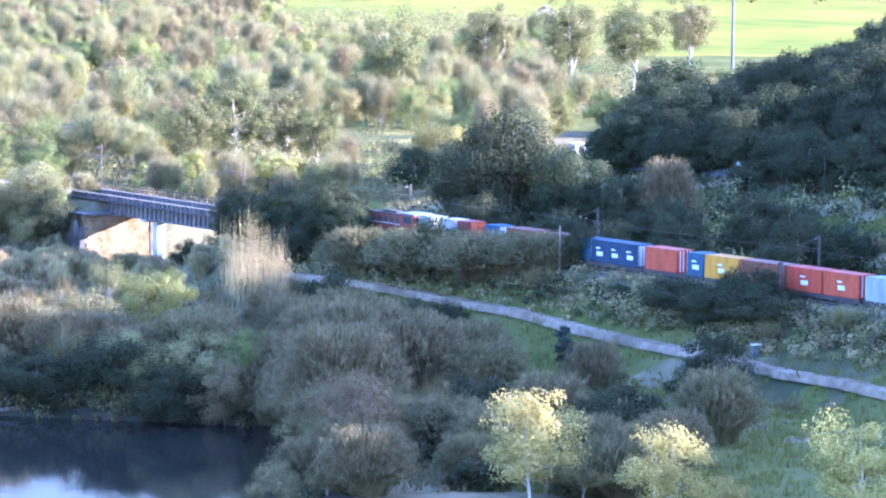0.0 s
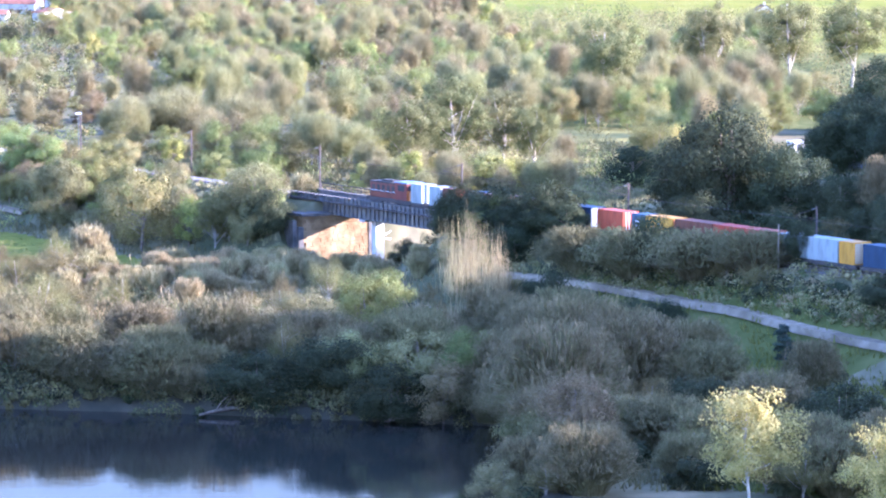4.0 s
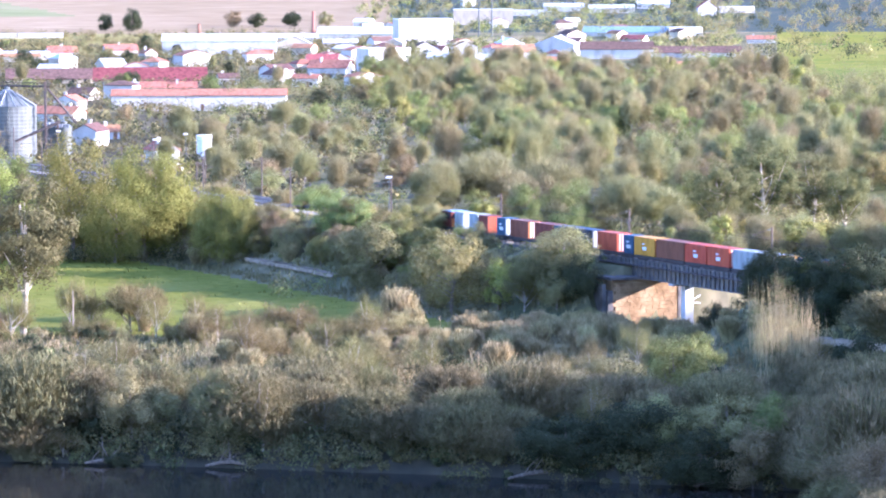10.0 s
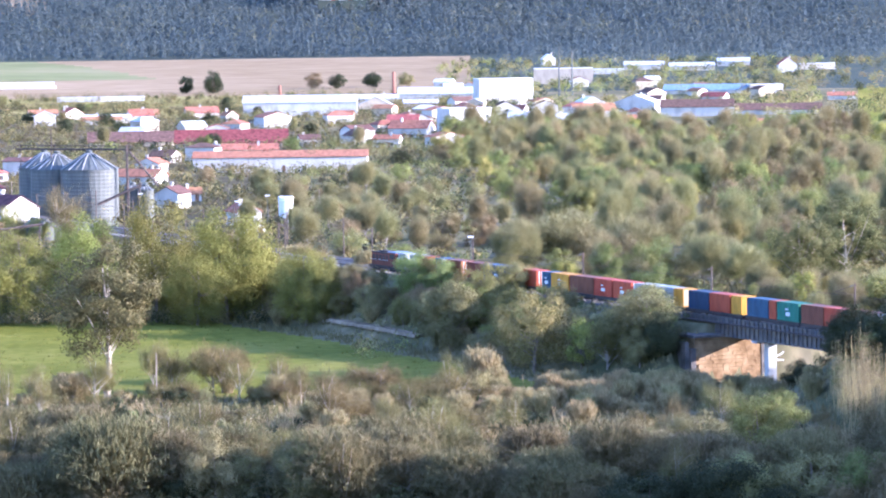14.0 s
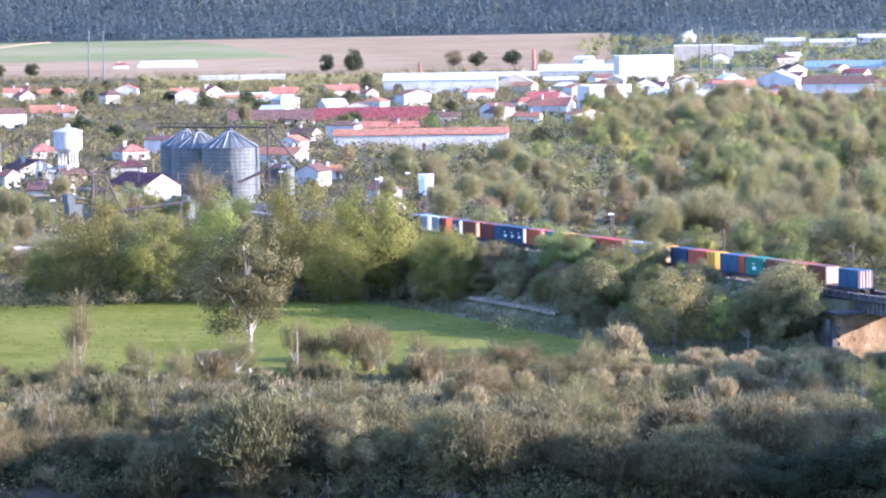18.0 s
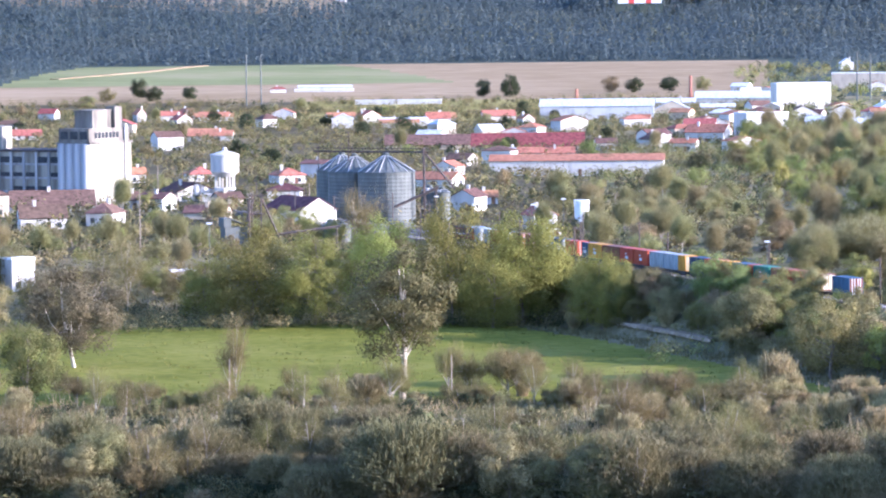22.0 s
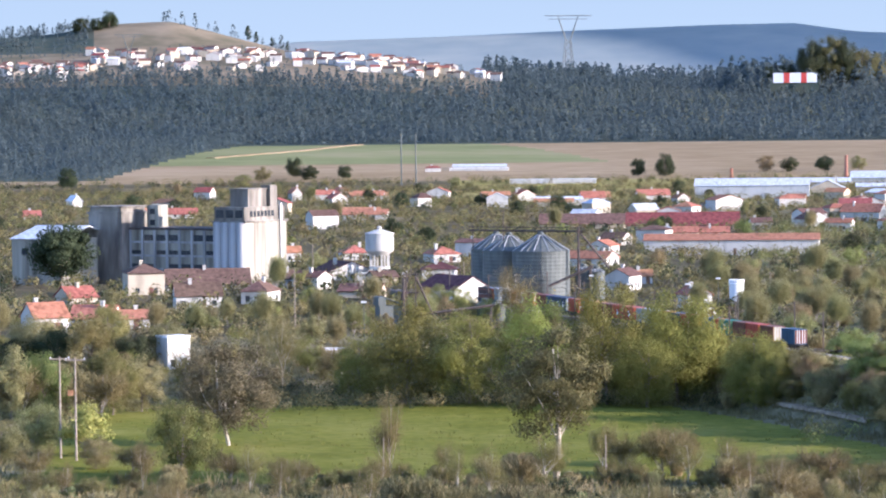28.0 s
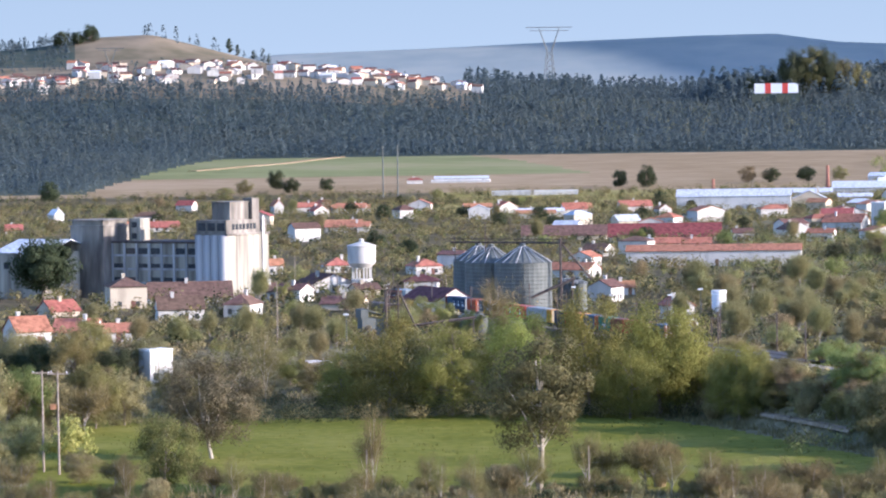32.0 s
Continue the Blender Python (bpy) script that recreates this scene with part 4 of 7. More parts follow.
undergrowth("garden_shrubs", "dry brushwood behind the willows", 800, 0.22, [M["olive"], M["twig"], M["cane"], M["green"]], (-8, 4.5, 700, 850), 1.2, 3.5, 33, 90)
undergrowth("bank_shrubs", "brambles and dry herbs hanging over the water", 1300, 0.17, [M["dark"], M["olive"], M["twig"], M["herb"], M["cane_grey"]], None, 0.8, 3.4, 34, 110)
undergrowth("slope_scrub", "dark scrub and brambles on the railway bank", 5200, 0.2, [M["dark"], M["dark"], M["olive"], M["herb"]], (12.5, 24, 360, 500), 0.8, 2.4, 36, 60, lambda x, y, d: (d > -9.5) & (d < -5) & (y < 500) | (d < -6) & (d > -10) & (y < 440))
undergrowth("hill_scrub", "dense dark scrub on the shaded hillside", 2400, 0.28, [M["dark"], M["dark"], M["dark"], M["olive"]], (13.5, 25, 370, 660), 1.2, 4.2, 37, 60, lambda x, y, d: (d > 6) & (np.hypot(x, y) < 660) & ((x < 112) | (np.abs((x - 104) * 0.27 + (y - 556) * 0.963) > 13)) & (terrain(x, y) > 7.0) & (np.abs(np.hypot(x, y) - np.interp(np.degrees(np.arctan2(x, y)), LANE_A, LANE_R) + 4) > 9))
undergrowth("field_scrub", "low scrub among the dry grass above the bank", 900, 0.16, [M["herb"], M["olive"], M["dark"], M["dark"]], (-8, 11, 440, 552), 0.7, 2.0, 38, 70, lambda x, y, d: (y - bank_y(x) > 8) & (y < 546) & (d < -18) & (x < 112) & ((x < 70) | (y < 500)))
undergrowth("hedge_base", "dark brambles and shrubs at the foot of the willows", 420, 0.16, [M["dark"], M["olive"], M["dark"], M["twig"]], (-3.5, 4.6, 680, 708), 2.0, 4.6, 46, 110)
undergrowth("verge_grass", "dry grass and brambles along the shoulder of the line", 42000, 0.15, [M["cane"], M["twig"], M["olive"], M["herb"], M["cane"]], (2.5, 22, 385, 760), 0.7, 2.0, 45, 60, lambda x, y, d: (d < -2.6) & (d > -11) & ((y > 564) | (y < 514)))
M["dry_tuft"] = leafy("dry_grass_tufts", [(0.11, 0.11, 0.045), (0.16, 0.15, 0.065), (0.22, 0.195, 0.095)], 0.0, 0.2)
M["green_tuft"] = leafy("meadow_grass_tufts", [(0.13, 0.145, 0.025), (0.17, 0.18, 0.035), (0.22, 0.215, 0.055)], 0.0, 0.5)
tufts()


# ---- roads ----
def ribbon(name, pts, width, mat, label, category, lift=0.12, skirt=0.8, rough=0.0, kind="structure"):
    """A road slab of some thickness along a line on the ground, level across."""
    pts = np.array(pts, float)
    s = np.concatenate([[0], np.cumsum(np.hypot(*np.diff(pts, axis=0).T))])
    k = np.arange(0, s[-1], 1.5)
    x, y = np.interp(k, s, pts[:, 0]), np.interp(k, s, pts[:, 1])
    for _ in range(3):
        x[1:-1], y[1:-1] = (x[:-2] + 2 * x[1:-1] + x[2:]) / 4, (y[:-2] + 2 * y[1:-1] + y[2:]) / 4
    tx, ty = np.gradient(x), np.gradient(y)
    n = np.hypot(tx, ty)
    nx, ny = ty / n, -tx / n
    z = terrain(x, y) + lift
    g = np.random.default_rng(3)
    V = []
    for off, dz in ((-0.62, -skirt), (-0.5, 0.0), (-0.2, 0.04), (0.2, 0.03), (0.5, 0.0), (0.62, -skirt)):
        e = off * width + g.normal(size=len(x)) * rough
        V.append(np.stack([x + nx * e, y + ny * e, z + dz + g.normal(size=len(x)) * rough * 0.2], 1))
    V = np.stack(V, 1).reshape(-1, 3)
    i = np.arange(len(x) - 1)[:, None] * 6
    Fc = np.concatenate([np.stack([i[:, 0] + j, i[:, 0] + j + 1, i[:, 0] + j + 7, i[:, 0] + j + 6], 1) for j in range(5)])
    return tagged(new(name, mesh_from(name, V, Fc, mat, None, False)), label, category, kind=kind)


ribbon("road", DIRT_ROAD, 2.6, M["dirt"], "pale gravel track along the foot of the railway bank", "road", 0.2, 0.8, 0.1)
ribbon("road", DIRT_PATH, 2.4, M["dirt"], "pale dirt path beside the meadow", "road", 0.15, 0.5, 0.05)
ribbon("road", LANE, 4.5, M["asphalt"], "grey asphalt lane on the wooded hillside", "road", 0.3, 1.0)

# ---- town ----
WALLS = dict(white=(0.53, 0.505, 0.445), cream=(0.48, 0.41, 0.3), grey=(0.46, 0.46, 0.44))
ROOFS = dict(orange=(0.34, 0.15, 0.09), red=(0.26, 0.1, 0.07), brown=(0.13, 0.08, 0.06), darkred=(0.11, 0.055, 0.05), maroon=(0.17, 0.062, 0.05),
             rust=(0.16, 0.095, 0.075), grey=(0.5, 0.52, 0.54), pale=(0.7, 0.7, 0.68), blue=(0.2, 0.27, 0.36))
for k, c in WALLS.items():
    M["wall_" + k] = shader("plaster_" + k, [tuple(v * 0.72 for v in c), c, tuple(min(0.85, v * 1.05) for v in c)], 0.35, rough=0.9, bump=0.1, detail=8, spread=0.12, streak=(1, 1, 0.35))
for k, c in ROOFS.items():
    M["roof_" + k] = shader("roof_" + k, [tuple(v * 0.6 for v in c), c, tuple(min(0.85, v * 1.3) for v in c)], 0.9, rough=0.85, bump=0.4, detail=8, spread=0.3)
    M["roof_" + k].node_tree.nodes["Principled BSDF"].inputs["Specular IOR Level"].default_value = 0.06
M["glass_dark"] = shader("dark_window", [(0.03, 0.035, 0.04), (0.06, 0.065, 0.07)], 1.0, rough=0.15)
M["door"] = shader("painted_door", [(0.12, 0.07, 0.04), (0.2, 0.12, 0.07)], 1.0, rough=0.6, spread=0.6)
M["concrete"] = shader("weathered_concrete", [(0.16, 0.15, 0.14), (0.34, 0.33, 0.31), (0.5, 0.48, 0.45)], 0.28, rough=0.95, bump=0.3, detail=10, streak=(1.5, 1.5, 0.12))
M["dark_concrete"] = shader("blackened_concrete", [(0.09, 0.08, 0.065), (0.19, 0.17, 0.14), (0.33, 0.3, 0.245)], 0.3, rough=0.95, bump=0.3, detail=10, streak=(1.2, 1.2, 0.3))
M["old_white"] = shader("stained_whitewash", [(0.11, 0.1, 0.08), (0.3, 0.275, 0.215), (0.43, 0.395, 0.31)], 0.3, rough=0.95, bump=0.2, detail=10, streak=(1.6, 1.6, 0.1))
M["steel"] = shader("galvanised_steel", [(0.085, 0.093, 0.085), (0.135, 0.145, 0.13)], 1.2, rough=0.65, metal=0.1, streak=(1, 1, 0.2))
M["rust_steel"] = shader("dark_rusty_steel", [(0.045, 0.04, 0.038), (0.08, 0.065, 0.055), (0.13, 0.09, 0.07)], 1.2, rough=0.8, bump=0.2)
M["wood_pole"] = shader("weathered_wood_pole", [(0.24, 0.19, 0.14), (0.36, 0.3, 0.23)], 2, rough=0.9, bump=0.2)
M["white_paint"] = shader("white_paint", [(0.7, 0.71, 0.7), (0.8, 0.8, 0.79)], 0.8, rough=0.6)
M["brick"] = shader("red_brick_chimney", [(0.22, 0.1, 0.07), (0.34, 0.16, 0.11)], 2.5, rough=0.9, bump=0.2)
HOUSE_N = [0]


def slab(pts, thick):
    """A roof plane of four corners with thickness."""
    p = np.array(pts, float)
    n = np.cross(p[1] - p[0], p[3] - p[0])
    n = n / np.linalg.norm(n) * thick
    return np.concatenate([p, p + n]), np.array([(0, 3, 2, 1), (4, 5, 6, 7), (0, 1, 5, 4), (1, 2, 6, 5), (2, 3, 7, 6), (3, 0, 4, 7)])


def house(kind, x, y, w, depth, wall, roof, turn, roof_c, wall_c, floors=None, far=False):
    """A house with walls, roof, windows, door and chimney; its front faces -y before the turn."""
    HOUSE_N[0] += 1
    g = np.random.default_rng(HOUSE_N[0])
    root = new("house" if w < 22 else "warehouse")
    zs = [ground_z(x + a, y + b) for a in (-w / 2, w / 2) for b in (-depth / 2, depth / 2)]
    z0 = min(zs) - 0.2
    root.matrix_basis = pose(x, y, z0, 0, 0, turn)
    wall += 0.2 + (max(zs) - min(zs)) * 0.5
    a, b = w / 2, depth / 2
    wm, rm = M["wall_" + wall_c], M["roof_" + roof_c]
    pcs = [boxes([(-a, a, -b, b, -0.5, wall)])]
    o = 0.35
    if kind == "side":      # ridge along x
        for sx in (-1, 1):
            v, f = slab([(sx * a - 0.12, -b, wall), (sx * a - 0.12, b, wall), (sx * a - 0.12, 0, wall + roof), (sx * a - 0.12, 0, wall + roof)], 0.24)
            pcs.append((v, f))
        roofs = [slab([(-a - o, -b - o, wall - o * roof / b), (a + o, -b - o, wall - o * roof / b), (a + o, 0, wall + roof), (-a - o, 0, wall + roof)], 0.16),
                 slab([(a + o, b + o, wall - o * roof / b), (-a - o, b + o, wall - o * roof / b), (-a - o, 0, wall + roof), (a + o, 0, wall + roof)], 0.16)]
    elif kind == "front":   # ridge along y, gable to the front
        for sy in (-1, 1):
            v, f = slab([(-a, sy * b + 0.12, wall), (a, sy * b + 0.12, wall), (0, sy * b + 0.12, wall + roof), (0, sy * b + 0.12, wall + roof)], 0.24)
            pcs.append((v, f))
        roofs = [slab([(a + o, -b - o, wall - o * roof / a), (a + o, b + o, wall - o * roof / a), (0, b + o, wall + roof), (0, -b - o, wall + roof)], 0.16),
                 slab([(-a - o, b + o, wall - o * roof / a), (-a - o, -b - o, wall - o * roof / a), (0, -b - o, wall + roof), (0, b + o, wall + roof)], 0.16)]
    elif kind == "hip":
        h = min(a, b) * 0.9
        r1, r2 = (-(a - h), 0, wall + roof), (a - h, 0, wall + roof)
        if b > a:
            r1, r2 = (0, -(b - h), wall + roof), (0, b - h, wall + roof)
        c = [(-a - o, -b - o, wall), (a + o, -b - o, wall), (a + o, b + o, wall), (-a - o, b + o, wall)]
        if b > a:
            roofs = [slab([c[0], c[1], r1, r1], 0.14), slab([c[1], c[2], r2, r1], 0.14), slab([c[2], c[3], r2, r2], 0.14), slab([c[3], c[0], r1, r2], 0.14)]
        else:
            roofs = [slab([c[0], c[1], r2, r1], 0.14), slab([c[1], c[2], r2, r2], 0.14), slab([c[2], c[3], r1, r2], 0.14), slab([c[3], c[0], r1, r1], 0.14)]
    else:
        roofs = [boxes([(-a - 0.1, a + 0.1, -b - 0.1, b + 0.1, wall, wall + 0.35)])]
    part("wall", mesh_from("wall", *joined(pcs), wm), None, root)
    for r in roofs:
        part("roof_slope" if kind != "flat" else "roof", mesh_from("roof", *r, rm), None, root)
    if not far and y < 1700:
        n_floor = max(1, int(wall / 3.1))
        n_w = int(min(7, max(2, w / 3.2)))
        for fl in range(n_floor):
            zc = 1.35 + fl * 3.0
            for i in range(n_w):
                if g.random() < 0.2 or zc + 0.6 > wall:
                    continue
                xc = -a + (i + 0.5) * w / n_w
                part("window", box_mesh("window", M["glass_dark"], (xc - 0.5, xc + 0.5, -b - 0.03, -b + 0.05, zc - 0.6, zc + 0.6)), None, root)
            for i in range(int(max(1, depth / 4.5))):
                yc = -b + (i + 0.5) * depth / int(max(1, depth / 4.5))
                if zc + 0.6 < wall:
                    part("window", box_mesh("window", M["glass_dark"], (a - 0.05, a + 0.03, yc - 0.5, yc + 0.5, zc - 0.6, zc + 0.6)), None, root)
        part("door", box_mesh("door", M["door"], (0.6, 1.6, -b - 0.05, -b + 0.05, 0.0, 2.1)), None, root)
    if kind != "flat" and w < 22 and not far:
        cx, cy = g.uniform(-0.6, 0.6) * a, g.uniform(-0.3, 0.3) * b
        part("chimney", box_mesh("chimney", wm, (cx - 0.35, cx + 0.35, cy - 0.35, cy + 0.35, wall, wall + roof + 0.9), (cx - 0.45, cx + 0.45, cy - 0.45, cy + 0.45, wall + roof + 0.75, wall + roof + 0.95)), None, root)
    names = dict(orange="orange tiled", red="red tiled", brown="old brown tiled", darkred="dark red tiled", maroon="maroon", rust="rust brown", grey="grey sheet", pale="flat pale", blue="blue-grey")
    tagged(root, f"{'whitewashed' if wall_c == 'white' else wall_c} {'house' if w < 22 else 'long warehouse'} with {names[roof_c]} roof", "house" if w < 22 else "warehouse", "houses of the town")
    return root


# kind, x, y, width, depth, wall, roof, turn, roof and wall colours
for row in [
    ('side', -79.1, 783.0, 7.2, 8.0, 2.8, 2.8, 26.0, 'orange', 'white'),
    ('side', -70.9, 804.9, 8.8, 8.0, 1.7, 2.5, -10.0, 'orange', 'white'),
    ('side', -63.5, 796.0, 7.8, 7.0, 2.0, 1.6, 10.0, 'orange', 'white'),
    ('flat', -50.1, 729.8, 4.6, 5.0, 5.2, 0.0, 29.0, 'pale', 'white'),
    ('side', -83.7, 899.6, 7.2, 7.0, 1.5, 2.3, 35.0, 'red', 'cream'),
    ('hip', -70.3, 926.3, 8.6, 10.0, 5.0, 2.1, 12.0, 'brown', 'cream'),
    ('side', -54.2, 869.3, 10.1, 8.0, 2.7, 2.7, 9.0, 'brown', 'white'),
    ('side', -56.7, 948.3, 19.9, 12.0, 1.6, 3.5, 6.0, 'brown', 'white'),
    ('hip', -40.6, 877.6, 6.0, 9.0, 2.5, 2.2, -17.0, 'brown', 'white'),
    ('side', -38.8, 954.7, 4.5, 7.0, 2.4, 1.9, 12.0, 'brown', 'white'),
    ('side', -31.6, 947.5, 6.7, 8.0, 3.0, 1.3, -23.0, 'brown', 'white'),
    ('front', -27.0, 1057.7, 12.2, 12.0, 2.4, 2.4, 26.0, 'darkred', 'white'),
]:
    house(*row)
for row in [
    ('hip', -26.3, 1172.2, 7.9, 9.0, 2.0, 2.2, 11.0, 'orange', 'white'),
    ('front', 2.5, 881.0, 9.3, 16.0, 3.7, 2.7, 30.0, 'darkred', 'white'),
    ('hip', -1.0, 1052.5, 9.4, 9.0, 2.7, 1.8, 0.0, 'darkred', 'white'),
    ('hip', -0.3, 1152.5, 8.2, 9.0, 2.3, 2.1, 20.0, 'orange', 'white'),
    ('side', 8.5, 1168.5, 7.2, 9.0, 5.0, 1.0, -20.0, 'brown', 'white'),
    ('side', 41.9, 1119.7, 13.3, 9.0, 2.2, 1.9, -27.0, 'orange', 'white'),
    ('front', 48.2, 1191.5, 7.4, 9.0, 2.7, 1.7, -22.0, 'orange', 'white'),
    ('side', 55.6, 1266.8, 7.7, 8.0, 2.2, 1.8, -28.0, 'brown', 'white'),
    ('side', 87.8, 1198.8, 52.7, 12.0, 4.3, 1.7, -7.0, 'orange', 'white'),
    ('side', 85.3, 1403.4, 39.8, 12.0, 2.0, 4.4, -5.0, 'maroon', 'cream'),
    ('side', 50.7, 1433.1, 30.6, 12.0, 1.6, 3.5, -4.0, 'rust', 'cream'),
    ('front', 74.9, 1318.4, 10.5, 9.0, 1.9, 1.9, 7.0, 'grey', 'white'),
]:
    house(*row)
for row in [
    ('side', 90.7, 1328.9, 11.4, 8.0, 1.5, 1.9, -4.0, 'orange', 'white'),
    ('side', 113.8, 1415.4, 7.4, 8.0, 2.4, 1.6, 5.0, 'brown', 'white'),
    ('front', 131.7, 1406.8, 9.4, 10.0, 3.6, 2.4, 20.0, 'brown', 'white'),
    ('side', 139.5, 1389.0, 9.2, 8.0, 2.8, 1.4, -16.0, 'red', 'white'),
    ('side', 156.7, 1468.7, 15.3, 10.0, 3.8, 2.9, -26.0, 'orange', 'white'),
    ('side', 142.2, 1812.4, 52.0, 20.0, 6.2, 3.1, -6.0, 'grey', 'grey'),
    ('front', 180.9, 1854.7, 15.9, 15.0, 3.7, 3.7, -6.0, 'grey', 'cream'),
    ('front', 104.9, 1740.8, 5.7, 8.0, 3.0, 2.0, 17.0, 'orange', 'white'),
    ('side', 95.1, 1786.0, 14.6, 9.0, 2.5, 2.5, 7.0, 'orange', 'white'),
    ('front', 37.0, 1815.6, 9.2, 8.0, 3.1, 2.3, 24.0, 'orange', 'white'),
    ('side', 24.6, 1839.8, 13.0, 8.0, 2.4, 1.8, 9.0, 'orange', 'white'),
    ('side', 50.8, 1735.3, 21.0, 8.0, 2.5, 1.2, -2.0, 'grey', 'white'),
]:
    house(*row)
for row in [
    ('side', 66.0, 1742.8, 10.5, 8.0, 3.0, 2.7, 8.0, 'orange', 'white'),
    ('side', -54.3, 1855.7, 11.5, 9.0, 2.6, 2.1, 7.0, 'orange', 'white'),
    ('front', -48.1, 1859.4, 5.9, 8.0, 3.4, 2.4, 21.0, 'orange', 'white'),
    ('side', -34.1, 1835.7, 14.0, 8.0, 2.6, 2.1, -4.0, 'orange', 'white'),
    ('front', -68.8, 1842.7, 4.7, 8.0, 3.9, 2.6, 17.0, 'orange', 'white'),
    ('side', -34.2, 1604.1, 17.6, 9.0, 1.8, 1.8, 1.0, 'orange', 'white'),
    ('front', -162.9, 1748.4, 4.6, 8.0, 3.8, 2.3, 25.0, 'pale', 'white'),
    ('side', -105.8, 1588.5, 14.3, 8.0, 1.8, 2.3, 4.0, 'orange', 'white'),
    ('side', -122.9, 1654.9, 7.7, 7.0, 1.7, 1.2, 14.0, 'orange', 'white'),
    ('side', -167.0, 1607.3, 6.9, 8.0, 1.8, 2.3, 6.0, 'orange', 'white'),
    ('flat', 57.6, 2054.2, 44.7, 6.0, 2.1, 0.0, -5.0, 'pale', 'white'),
    ('flat', 21.5, 2303.9, 34.3, 8.0, 1.3, 0.0, -4.0, 'pale', 'white'),
]:
    house(*row)
for row in [
    ('hip', -5.3, 2295.0, 9.2, 6.0, 2.0, 1.3, 0.0, 'red', 'white'),
    ('side', -44.7, 1172.6, 4.5, 3.0, 3.0, 1.7, 12.0, 'orange', 'white'),
    ('side', -15.7, 1015.9, 6.2, 8.0, 2.0, 1.4, 16.0, 'brown', 'cream'),
    ('side', -18.5, 901.3, 9.5, 9.0, 1.5, 1.5, -9.0, 'brown', 'cream'),
    ('front', 44.7, 979.5, 6.2, 9.0, 3.6, 1.7, -23.0, 'brown', 'white'),
    ('side', 50.9, 1008.2, 4.5, 3.0, 2.0, 1.4, 7.0, 'orange', 'white'),
    ('front', 56.8, 894.2, 5.7, 8.0, 3.3, 1.8, 16.0, 'orange', 'white'),
    ('front', 56.2, 862.7, 4.6, 7.0, 1.2, 1.2, 16.0, 'darkred', 'white'),
    ('side', 166.1, 1567.2, 19.8, 8.0, 1.8, 1.8, -6.0, 'brown', 'white'),
    ('flat', -19.9, 731.2, 4.5, 3.0, 1.3, 0.0, 12.0, 'pale', 'cream'),
    ('flat', 256.5, 1969.4, 27.9, 12.0, 12.7, 0.0, 8.0, 'pale', 'white'),
    ('flat', 181.0, 1507.2, 17.4, 12.0, 9.9, 0.0, 18.0, 'pale', 'white'),
]:
    house(*row)
for row in [
    ('side', 230.2, 2029.0, 40.1, 20.0, 3.5, 3.2, -9.0, 'grey', 'white'),
    ('front', 226.6, 1737.8, 13.0, 9.0, 3.5, 3.0, 3.0, 'brown', 'white'),
    ('front', 288.8, 1749.3, 19.3, 10.0, 5.1, 3.5, -29.0, 'grey', 'white'),
    ('side', 262.8, 1714.0, 18.8, 12.0, 3.0, 3.0, 1.0, 'orange', 'white'),
    ('front', 276.6, 1816.1, 10.3, 10.0, 3.7, 2.6, 11.0, 'pale', 'white'),
    ('side', 309.9, 1717.3, 32.0, 10.0, 4.0, 3.2, -13.0, 'brown', 'white'),
    ('side', 344.9, 1710.6, 37.8, 10.0, 2.0, 2.7, -14.0, 'brown', 'white'),
    ('hip', 256.9, 1567.1, 12.4, 8.0, 2.3, 2.3, -9.0, 'orange', 'white'),
    ('side', 299.8, 1510.5, 7.7, 8.0, 1.3, 2.6, -11.0, 'orange', 'cream'),
    ('flat', 328.3, 2251.7, 34.0, 15.0, 8.4, 0.0, -8.0, 'pale', 'cream'),
    ('side', 370.6, 2028.4, 43.1, 20.0, 2.9, 2.9, -15.0, 'blue', 'white'),
    ('flat', 399.6, 2017.8, 17.4, 10.0, 4.1, 0.0, -1.0, 'pale', 'white'),
]:
    house(*row)
for row in [
    ('side', 410.0, 2460.1, 24.9, 12.0, 2.8, 2.1, -9.0, 'grey', 'white'),
    ('flat', 376.6, 2391.5, 19.0, 10.0, 2.8, 0.0, -9.0, 'pale', 'white'),
    ('side', 434.6, 2426.4, 28.1, 10.0, 2.8, 2.1, -10.0, 'grey', 'white'),
    ('side', 473.4, 2492.4, 20.6, 10.0, 2.9, 2.2, -11.0, 'grey', 'white'),
    ('front', 482.5, 2367.8, 11.3, 9.0, 4.8, 4.1, -2.0, 'red', 'white'),
    ('flat', 509.5, 2406.7, 21.2, 8.0, 3.5, 0.0, -2.0, 'pale', 'white'),
    ('front', 363.6, 2562.3, 8.5, 8.0, 4.4, 3.0, 2.0, 'pale', 'white'),
    ('side', 197.0, 2004.3, 20.1, 12.0, 2.9, 2.0, -6.0, 'grey', 'white'),
    ('front', 174.0, 1639.8, 17.8, 10.0, 2.8, 2.3, 9.0, 'orange', 'white'),
    ('side', 224.7, 1649.3, 14.7, 9.0, 2.4, 1.9, -18.0, 'grey', 'white'),
    ('side', 208.7, 1913.2, 16.5, 9.0, 2.2, 1.6, -6.0, 'grey', 'cream'),
    ('side', 234.2, 1631.8, 17.0, 9.0, 1.9, 1.9, -0.0, 'grey', 'white'),
]:
    house(*row)
